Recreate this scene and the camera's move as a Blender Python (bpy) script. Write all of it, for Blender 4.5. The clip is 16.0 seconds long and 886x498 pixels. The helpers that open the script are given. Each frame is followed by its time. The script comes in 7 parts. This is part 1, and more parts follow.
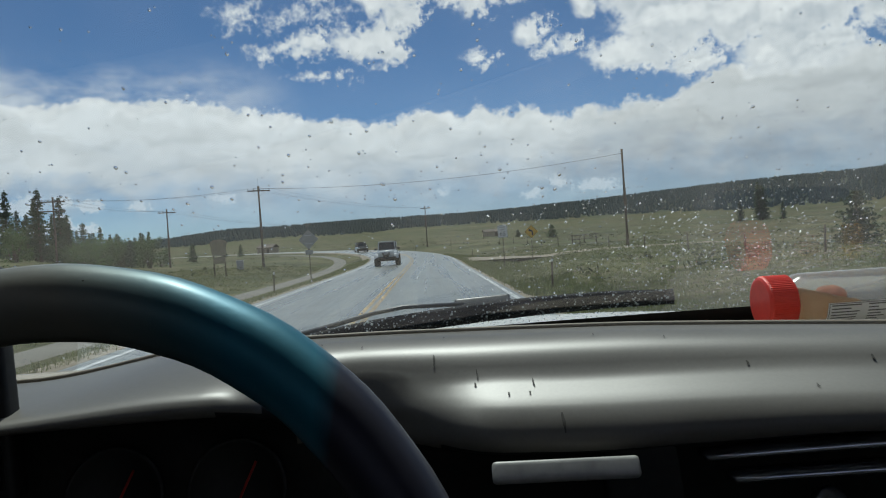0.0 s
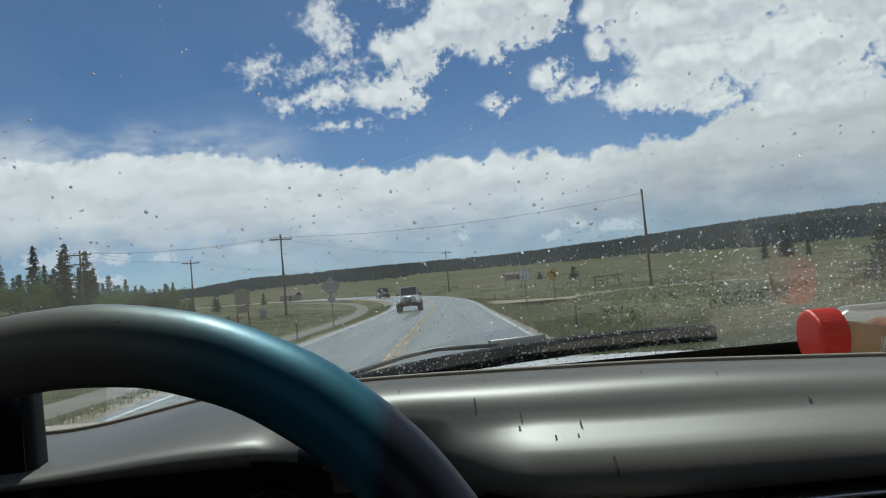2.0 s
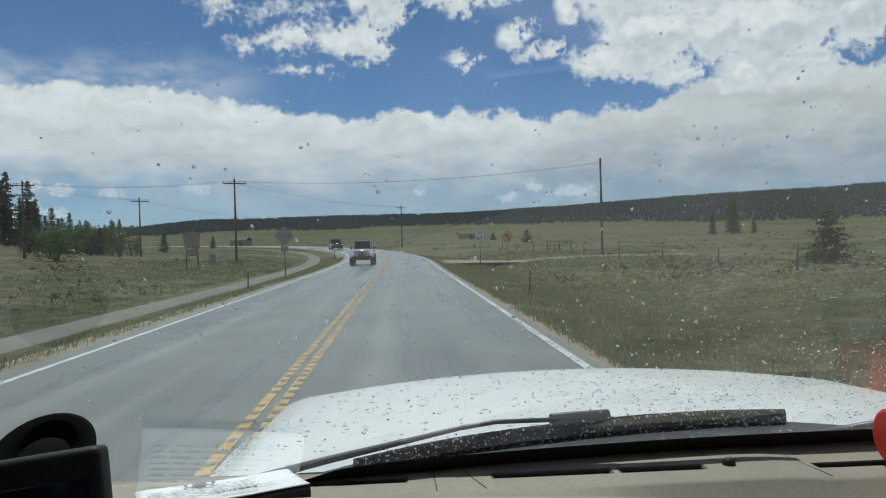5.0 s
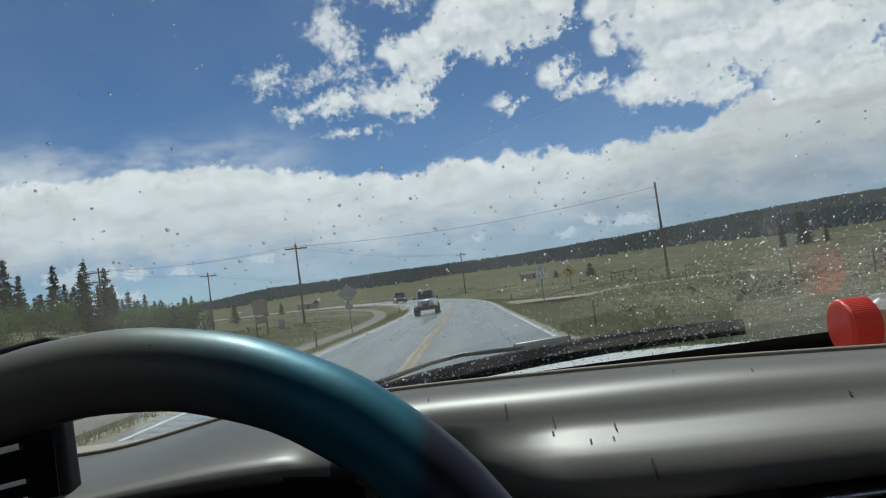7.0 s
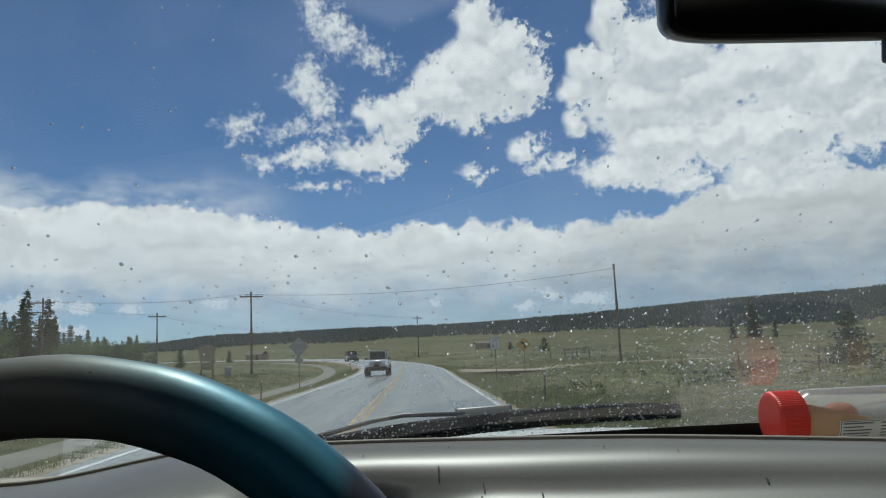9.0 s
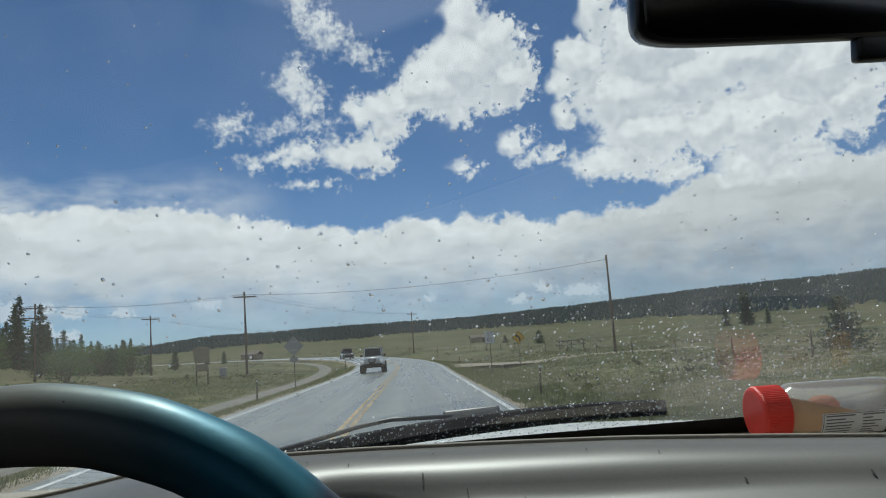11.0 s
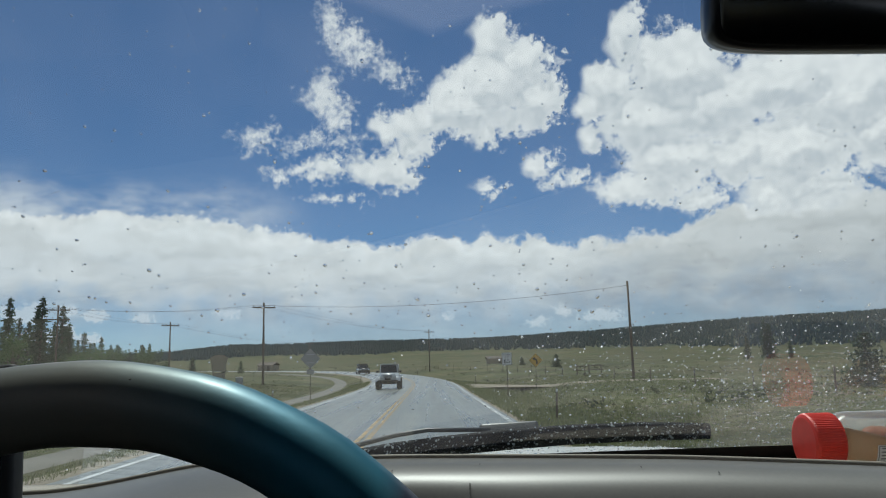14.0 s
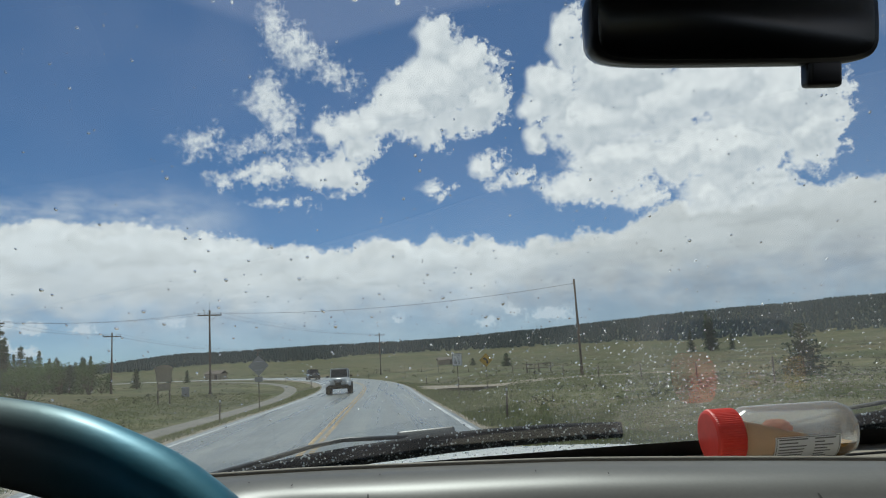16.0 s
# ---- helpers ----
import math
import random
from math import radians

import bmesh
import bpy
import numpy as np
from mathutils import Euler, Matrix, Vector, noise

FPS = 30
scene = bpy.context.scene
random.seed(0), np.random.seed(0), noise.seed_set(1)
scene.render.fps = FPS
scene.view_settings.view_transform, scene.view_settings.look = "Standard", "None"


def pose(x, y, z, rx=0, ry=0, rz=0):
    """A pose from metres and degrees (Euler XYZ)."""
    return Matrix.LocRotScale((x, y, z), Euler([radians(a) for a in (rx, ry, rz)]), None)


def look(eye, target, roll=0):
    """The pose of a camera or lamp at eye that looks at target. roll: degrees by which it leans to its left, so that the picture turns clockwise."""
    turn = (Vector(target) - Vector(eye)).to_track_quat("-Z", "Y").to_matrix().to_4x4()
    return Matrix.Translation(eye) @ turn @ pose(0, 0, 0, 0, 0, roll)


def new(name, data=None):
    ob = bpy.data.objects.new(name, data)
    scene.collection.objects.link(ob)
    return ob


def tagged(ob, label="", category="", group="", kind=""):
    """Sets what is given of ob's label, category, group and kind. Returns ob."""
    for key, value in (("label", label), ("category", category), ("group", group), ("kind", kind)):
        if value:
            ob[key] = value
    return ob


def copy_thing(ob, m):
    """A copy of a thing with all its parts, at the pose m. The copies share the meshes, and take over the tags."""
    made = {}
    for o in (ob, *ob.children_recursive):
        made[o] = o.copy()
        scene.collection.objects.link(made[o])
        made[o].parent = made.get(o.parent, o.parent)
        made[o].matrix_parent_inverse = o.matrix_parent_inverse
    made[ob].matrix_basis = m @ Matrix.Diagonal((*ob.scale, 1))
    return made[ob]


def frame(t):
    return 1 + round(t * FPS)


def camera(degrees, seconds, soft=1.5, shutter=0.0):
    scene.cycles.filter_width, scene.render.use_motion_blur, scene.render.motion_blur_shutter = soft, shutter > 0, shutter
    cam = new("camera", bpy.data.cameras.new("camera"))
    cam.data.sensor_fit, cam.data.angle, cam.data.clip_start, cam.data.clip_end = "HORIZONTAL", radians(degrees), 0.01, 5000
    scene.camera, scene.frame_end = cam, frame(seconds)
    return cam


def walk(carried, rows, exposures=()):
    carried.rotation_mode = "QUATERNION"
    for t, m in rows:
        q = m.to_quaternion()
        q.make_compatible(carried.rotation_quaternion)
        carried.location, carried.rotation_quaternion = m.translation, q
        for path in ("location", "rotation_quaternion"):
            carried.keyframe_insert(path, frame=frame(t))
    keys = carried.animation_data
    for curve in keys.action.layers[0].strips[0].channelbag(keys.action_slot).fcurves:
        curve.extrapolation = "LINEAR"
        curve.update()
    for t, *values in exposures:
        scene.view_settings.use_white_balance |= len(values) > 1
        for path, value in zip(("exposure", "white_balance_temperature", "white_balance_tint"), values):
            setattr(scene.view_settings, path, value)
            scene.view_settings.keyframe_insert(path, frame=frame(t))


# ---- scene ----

# ---- camera: carried in the cab, between the wheel and the middle of the dash ----
cam = camera(62.0, 16.0, soft=1.1)
PATH = [
    # seconds, x, y, z, heading (left +), pitch, roll
    (0, 0.011, -0.011, 1.523, -1.12, -0.42, -3.92), (0.5, 0.027, -0.016, 1.531, -2.43, 0.23, -4.48),
    (1, 0.021, -0.013, 1.530, -3.28, 0.62, -4.74), (1.5, 0.003, 0.011, 1.518, -0.22, 0.83, -4.07),
    (2, -0.004, 0.011, 1.518, 0.25, 3.15, -5.20), (2.5, -0.002, -0.016, 1.527, -2.42, 4.97, -2.60),
    (3, -0.000, -0.002, 1.521, -3.23, 3.12, -3.06), (3.1, -0.026, 0.004, 1.556, -1.26, 0.64, -10.89),
    (3.2, -0.064, 0.019, 1.602, -0.86, -2.67, -8.97), (3.3, -0.102, 0.041, 1.632, -1.32, -3.76, -1.79),
    (3.5, -0.133, 0.107, 1.664, -3.41, -4.15, 0.35), (4, -0.129, 0.107, 1.663, -3.15, -3.92, -3.21),
    (4.5, -0.140, 0.099, 1.636, -3.02, -1.87, -3.62), (5, -0.145, 0.096, 1.671, -3.14, -0.50, -1.53),
    (5.2, -0.147, 0.089, 1.656, -2.67, 0.62, -0.27), (7.3, 0.008, -0.000, 1.519, 0.66, 4.75, -8.85),
    (7.5, 0.014, -0.009, 1.531, -1.65, 7.88, -8.51), (8, 0.003, -0.008, 1.523, -2.78, 9.60, -5.30),
    (8.5, -0.004, -0.002, 1.514, -2.70, 9.09, -3.43), (9, -0.004, -0.003, 1.518, -2.18, 8.10, -2.63),
    (9.2, 0.003, -0.025, 1.509, -2.48, 7.02, 0.58), (11.3, 0.009, -0.009, 1.530, -3.09, 8.12, -4.75),
    (11.5, -0.006, -0.011, 1.525, -4.27, 8.70, -4.13), (12, 0.025, -0.019, 1.539, -2.41, 10.27, -6.87),
    (12.5, -0.012, -0.006, 1.529, -1.89, 9.73, -3.30), (13, -0.009, -0.003, 1.527, -1.31, 9.01, -3.00),
    (13.5, -0.013, 0.001, 1.520, -0.77, 9.11, -2.11), (14, -0.023, 0.013, 1.518, -1.20, 9.23, -1.53),
    (14.5, -0.004, 0.005, 1.516, -2.47, 8.95, -2.00), (15, -0.003, -0.002, 1.521, -2.31, 9.42, -1.59),
    (15.5, 0.012, -0.004, 1.523, -3.77, 9.78, -2.20), (16, 0.026, 0.001, 1.524, -5.23, 9.20, -3.43),
]


def aim(x, y, z, yaw, pitch, roll):
    a, b = radians(yaw), radians(pitch)
    way = Vector((-math.sin(a) * math.cos(b), math.cos(a) * math.cos(b), math.sin(b)))
    return look((x, y, z), Vector((x, y, z)) + way, roll)


walk(cam, [(r[0], aim(*r[1:])) for r in PATH], exposures=[(0, 0.0), (16, 0.0)])

# ---- daylight ----
SUN_EL, SUN_AZ = 62.0, -6.0  # degrees up, and to the right of straight ahead
sun = new("sun", bpy.data.lights.new("sun", "SUN"))
sun.data.energy, sun.data.angle, sun.data.color = 4.2, radians(0.6), (1.0, 0.95, 0.88)
_a, _e = radians(SUN_AZ), radians(SUN_EL)
_d = Vector((math.sin(_a) * math.cos(_e), math.cos(_a) * math.cos(_e), math.sin(_e)))
sun.matrix_world = look(_d * 50, (0, 0, 0))

# clouds: (azimuth, elevation, half width, half height) in degrees
WISP = [(-7.47, 26.14, 0.97, 1.54), (-6.15, 24.96, 1.54, 1.1), (-4.83, 23.75, 1.76, 1.1), (-2.82, 22.7, 1.54, 0.88),
        (-8.09, 21.09, 1.32, 1.84), (-7.03, 19.43, 1.23, 1.23), (-10.17, 17.45, 0.97, 0.61), (-8.42, 17.46, 1.54, 0.53),
        (-6.43, 17.4, 1.1, 0.53), (-13.4, 17.49, 1.32, 1.1)]
TONGUE = [(-11.31, 14.92, 0.88, 0.35), (-9.58, 15.09, 1.54, 0.53), (-7.39, 15.41, 1.41, 0.88), (-4.28, 15.36, 1.98, 1.14),
          (-2.49, 15.3, 1.67, 1.49), (-3.25, 18.32, 1.32, 1.32), (-1.42, 18.69, 1.98, 1.32), (-0.59, 17.17, 1.54, 1.14)]
TOWER = [(0.43, 19.26, 1.98, 1.54), (2.78, 20.2, 2.63, 2.55), (5.63, 21.69, 3.07, 3.07), (5.61, 24.56, 1.76, 2.2),
         (8.05, 23.35, 1.98, 1.98), (9.18, 20.35, 2.2, 2.42), (6.8, 18.87, 2.2, 0.88), (4.69, 17.96, 1.32, 1.05), (10.56, 23.31, 0.61, 0.66)]
SMALL = [(5.01, 13.93, 0.97, 0.53), (9.0, 15.18, 1.1, 0.79), (10.25, 14.08, 1.1, 0.4), (12.24, 14.11, 0.7, 0.61), (-7.68, 12.97, 1.32, 0.31)]
MASS = [(13.35, 19.29, 1.23, 1.14), (15.0, 20.53, 2.2, 2.2), (13.38, 17.19, 1.23, 1.32), (16.44, 23.97, 1.41, 2.63), (20.25, 21.38, 3.95, 3.07),
        (17.79, 18.1, 3.73, 2.63), (19.58, 14.95, 4.39, 2.11), (16.89, 13.19, 3.29, 1.32), (20.73, 12.22, 1.98, 1.14), (24.01, 14.91, 2.2, 2.42),
        (22.82, 18.54, 4.17, 2.63), (27.24, 19.29, 3.95, 2.85), (27.79, 14.48, 3.51, 2.85), (28.57, 11.78, 3.07, 1.54), (31.83, 17.91, 3.95, 3.29),
        (32.84, 15.04, 2.63, 2.63), (25.58, 11.63, 1.98, 1.14)]
LOW = [(-28.12, 4.79, 0.97, 0.44), (-25.74, 4.56, 0.57, 0.35), (-15.14, 4.44, 0.83, 0.31), (8.35, 3.3, 0.83, 0.31), (13.1, 3.68, 1.58, 0.48),
       (10.36, 4.17, 0.7, 0.4), (-27.4, 2.9, 0.9, 0.55), (-26.0, 3.2, 0.8, 0.7), (-24.6, 2.7, 0.9, 0.4), (1.4, 4.05, 0.44, 0.26),
       (-28.6, 4.4, 1.5, 0.6), (-24.2, 4.3, 0.7, 0.45), (-21.0, 4.1, 0.9, 0.35)]
# upper edge of the long cloud bank: azimuth, elevation
BANK = [(-60, 9.0), (-40, 10.0), (-29.6, 11.4), (-18.8, 12.0), (-14.7, 11.3), (-10.5, 11.1), (-8.0, 10.3), (-1.8, 10.0), (2.6, 10.1), (4.9, 10.6), (8.0, 10.2),
        (9.7, 9.35), (15.7, 9.4), (19.1, 9.8), (22.0, 11.2), (26, 12.0), (33.4, 11.5), (50, 12.0), (60, 11.0)]


def build_sky():
    w = bpy.data.worlds.new("sky")
    scene.world = w
    w.use_nodes = True
    nt = w.node_tree
    nt.nodes.clear()

    def n(kind, **kw):
        nd = nt.nodes.new(kind)
        for k, v in kw.items():
            if k == "operation":
                nd.operation = v
        return nd

    def link(a, b):
        nt.links.new(a, b)

    def math_(op, a, b=None, c=None, clamp=False):
        nd = nt.nodes.new("ShaderNodeMath")
        nd.operation, nd.use_clamp = op, clamp
        for i, v in enumerate((a, b, c)):
            if v is None:
                continue
            if isinstance(v, (int, float)):
                nd.inputs[i].default_value = v
            else:
                link(v, nd.inputs[i])
        return nd.outputs[0]

    def vec(op, a, b=None):
        nd = nt.nodes.new("ShaderNodeVectorMath")
        nd.operation = op
        for i, v in enumerate((a, b)):
            if v is None:
                continue
            if isinstance(v, tuple):
                nd.inputs[i].default_value = v
            else:
                link(v, nd.inputs[i])
        return nd.outputs["Value"] if op == "LENGTH" else nd.outputs["Vector"]

    def ramp(fac, stops):
        nd = nt.nodes.new("ShaderNodeValToRGB")
        el = nd.color_ramp.elements
        while len(el) < len(stops):
            el.new(0.5)
        for e, (p, c) in zip(el, stops):
            e.position, e.color = p, (*c, 1) if isinstance(c, tuple) else (c, c, c, 1)
        link(fac, nd.inputs[0])
        return nd.outputs[0]

    def smooth(v, lo, hi):
        nd = nt.nodes.new("ShaderNodeMapRange")
        nd.interpolation_type = "SMOOTHSTEP"
        link(v, nd.inputs[0])
        nd.inputs[1].default_value, nd.inputs[2].default_value = lo, hi
        nd.inputs[3].default_value, nd.inputs[4].default_value = 0, 1
        return nd.outputs[0]

    def fbm(v, scale, detail, rough=0.6):
        nd = nt.nodes.new("ShaderNodeTexNoise")
        nd.inputs["Scale"].default_value, nd.inputs["Detail"].default_value, nd.inputs["Roughness"].default_value = scale, detail, rough
        link(v, nd.inputs["Vector"])
        return nd

    def mix(f, a, b):
        nd = nt.nodes.new("ShaderNodeMix")
        nd.data_type = "RGBA"
        for s, v in ((0, f), (6, a), (7, b)):
            if isinstance(v, tuple):
                nd.inputs[s].default_value = (*v, 1)
            elif isinstance(v, (int, float)):
                nd.inputs[s].default_value = v
            else:
                link(v, nd.inputs[s])
        return nd.outputs[2]

    tc = nt.nodes.new("ShaderNodeTexCoord").outputs["Generated"]
    sep = nt.nodes.new("ShaderNodeSeparateXYZ")
    link(vec("NORMALIZE", tc), sep.inputs[0])
    az = math_("MULTIPLY", math_("ARCTAN2", sep.outputs[0], sep.outputs[1]), 57.2958)
    el = math_("MULTIPLY", math_("ARCSINE", sep.outputs[2]), 57.2958)
    comb = nt.nodes.new("ShaderNodeCombineXYZ")
    link(az, comb.inputs[0])
    link(el, comb.inputs[1])
    p0 = comb.outputs[0]
    big = fbm(p0, 0.40, 7, 0.55)
    fine = fbm(p0, 1.6, 6, 0.65)
    w1 = vec("MULTIPLY", vec("SUBTRACT", big.outputs["Color"], (0.5, 0.5, 0.5)), (4.2, 3.6, 0))
    w2 = vec("MULTIPLY", vec("SUBTRACT", fine.outputs["Color"], (0.5, 0.5, 0.5)), (0.8, 0.7, 0))
    p = vec("ADD", p0, vec("ADD", w1, w2))

    def lumps(blobs, at):
        d = None
        for a, e, rx, ry in blobs:
            q = vec("LENGTH", vec("MULTIPLY", vec("SUBTRACT", at, (a, e, 0)), (1 / rx, 1 / ry, 0)))
            q = math_("MULTIPLY", math_("SUBTRACT", q, 1.0), min(rx, ry))
            d = q if d is None else math_("MINIMUM", d, q)
        return d

    d = lumps(TONGUE + TOWER + SMALL + MASS, p)
    curl = fbm(p0, 2.2, 6, 0.62)
    pw = vec("ADD", p, vec("MULTIPLY", vec("SUBTRACT", curl.outputs["Color"], (0.5, 0.5, 0.5)), (1.3, 1.3, 0)))
    dw = lumps(WISP, pw)
    pl = vec("ADD", p0, vec("ADD", vec("MULTIPLY", w1, (0.3, 0.22, 0)), vec("MULTIPLY", w2, (1.3, 1.0, 0))))
    up = lumps(TONGUE + TOWER + SMALL + MASS + WISP, vec("ADD", p, (-0.15, 1.1, 0)))
    dl = math_("ADD", lumps(LOW, pl), math_("MULTIPLY", math_("SUBTRACT", fbm(p0, 2.6, 5, 0.65).outputs["Fac"], 0.5), 1.3))
    # the bank: below its edge
    edge = ramp(math_("DIVIDE", math_("ADD", az, 60), 120), [((a + 60) / 120, e / 20) for a, e in BANK])
    sp = nt.nodes.new("ShaderNodeSeparateXYZ")
    link(p, sp.inputs[0])
    db = math_("SUBTRACT", math_("ADD", sp.outputs[1], 0.15), math_("MULTIPLY", edge, 20))
    puff = fbm(p0, 0.9, 6, 0.6).outputs["Fac"]
    cover = smooth(math_("ADD", d, math_("MULTIPLY", math_("SUBTRACT", fine.outputs["Fac"], 0.5), 2.35)), 0.38, -0.46)
    cover_w = math_("MULTIPLY", smooth(math_("ADD", dw, math_("MULTIPLY", math_("SUBTRACT", curl.outputs["Fac"], 0.43), 3.0)), 0.75, -0.95), 0.93)
    cover = math_("MAXIMUM", cover, cover_w)
    db = math_("ADD", db, math_("MULTIPLY", math_("SUBTRACT", curl.outputs["Fac"], 0.5), 1.1))
    cover_b = smooth(db, 0.30, -0.42)
    fade = math_("ADD", 0.62, math_("MULTIPLY", smooth(math_("ADD", el, math_("MULTIPLY", math_("SUBTRACT", big.outputs["Fac"], 0.5), 8)), 2.6, 7.0), 0.38))
    gap = math_("MULTIPLY", smooth(az, -8.0, -26.0), smooth(math_("ADD", el, math_("MULTIPLY", math_("SUBTRACT", big.outputs["Fac"], 0.5), 5)), 6.6, 3.6))
    fade = math_("MULTIPLY", fade, math_("SUBTRACT", 1.0, math_("MULTIPLY", gap, 0.55)))
    cover_b = math_("MULTIPLY", cover_b, fade)
    cover_l = math_("MULTIPLY", smooth(dl, 0.16, -0.14), 0.75)
    # thin veil at the left above the bank, and scattered cloud all round out of sight
    streak = fbm(vec("MULTIPLY", p0, (0.14, 0.30, 0)), 1.0, 7, 0.62).outputs["Fac"]
    veil = math_("MULTIPLY", math_("MULTIPLY", smooth(streak, 0.36, 0.66), smooth(az, -8.0, -17.0)), math_("MULTIPLY", smooth(el, 10.0, 11.0), smooth(el, 15.2, 11.5)))
    wide = fbm(vec("MULTIPLY", vec("NORMALIZE", tc), (1.0, 1.0, 1.8)), 2.3, 7, 0.6).outputs["Fac"]
    around = math_("MULTIPLY", smooth(wide, 0.52, 0.62), math_("MAXIMUM", smooth(math_("ABSOLUTE", az), 40.0, 52.0), smooth(el, 29.0, 36.0)))
    mask = math_("MAXIMUM", math_("MAXIMUM", cover, cover_b), math_("MAXIMUM", cover_l, math_("MAXIMUM", math_("MULTIPLY", veil, 0.7), around)))
    # lit tops, grey bases
    body = math_("ADD", math_("MULTIPLY", puff, 0.6), math_("MULTIPLY", fine.outputs["Fac"], 0.4))
    crest = smooth(math_("SUBTRACT", up, d), -0.35, 0.75)
    rim = smooth(d, -1.3, 0.1)
    soft = smooth(body, 0.36, 0.62)
    tone = math_("ADD", math_("MULTIPLY", math_("MAXIMUM", crest, math_("MULTIPLY", rim, 0.8)), 0.62), math_("MULTIPLY", soft, 0.42), clamp=True)
    white = mix(tone, (0.68, 0.72, 0.77), (1.12, 1.11, 1.095))
    layers = fbm(vec("MULTIPLY", p0, (0.16, 0.5, 0)), 1.0, 5, 0.55).outputs["Fac"]
    low = mix(smooth(math_("ADD", el, math_("MULTIPLY", math_("SUBTRACT", layers, 0.5), 9.0)), 1.0, 10.0), (0.46, 0.54, 0.64), (0.96, 0.98, 0.99))
    lip = smooth(db, -1.9, -0.1)
    bank_col = mix(math_("MULTIPLY", math_("MULTIPLY", lip, smooth(puff, 0.38, 0.6)), 0.75), low, (1.16, 1.15, 1.13))
    folds = fbm(vec("MULTIPLY", p, (0.22, 0.62, 0)), 1.0, 7, 0.62).outputs["Fac"]
    shade = nt.nodes.new("ShaderNodeMapRange")
    link(folds, shade.inputs[0])
    shade.inputs[1].default_value, shade.inputs[2].default_value, shade.inputs[3].default_value, shade.inputs[4].default_value = 0.34, 0.62, 0.85, 1.06
    sh = nt.nodes.new("ShaderNodeVectorMath")
    sh.operation = "SCALE"
    link(bank_col, sh.inputs[0])
    link(shade.outputs[0], sh.inputs["Scale"])
    dull = math_("SUBTRACT", 1.0, math_("MULTIPLY", smooth(az, 4.0, 20.0), 0.20))
    sh2 = nt.nodes.new("ShaderNodeVectorMath")
    sh2.operation = "SCALE"
    link(sh.outputs[0], sh2.inputs[0])
    link(dull, sh2.inputs["Scale"])
    bank_col = sh2.outputs[0]
    only_bank = math_("MULTIPLY", smooth(db, 0.5, -0.8), smooth(d, -0.4, 0.5))
    col = mix(only_bank, white, bank_col)
    col = mix(cover_l, col, (0.93, 0.95, 0.98))
    sky = nt.nodes.new("ShaderNodeTexSky")
    sky.sky_type, sky.sun_disc = "NISHITA", False
    sky.sun_elevation, sky.sun_rotation = radians(SUN_EL), radians(SUN_AZ)
    sky.altitude, sky.air_density, sky.dust_density, sky.ozone_density = 2900, 1.0, 0.3, 3.2
    blue = nt.nodes.new("ShaderNodeBackground")
    link(vec("MULTIPLY", sky.outputs[0], (0.85, 1.0, 1.10)), blue.inputs[0])
    blue.inputs[1].default_value = SKY
    cl = nt.nodes.new("ShaderNodeBackground")
    link(vec("MULTIPLY", col, (1.03, 1.0, 1.03)), cl.inputs[0])
    cl.inputs[1].default_value = CLOUD
    mx = nt.nodes.new("ShaderNodeMixShader")
    link(mask, mx.inputs[0])
    link(blue.outputs[0], mx.inputs[1])
    link(cl.outputs[0], mx.inputs[2])
    out = nt.nodes.new("ShaderNodeOutputWorld")
    link(mx.outputs[0], out.inputs[0])


SKY, CLOUD = 0.080, 0.92
build_sky()


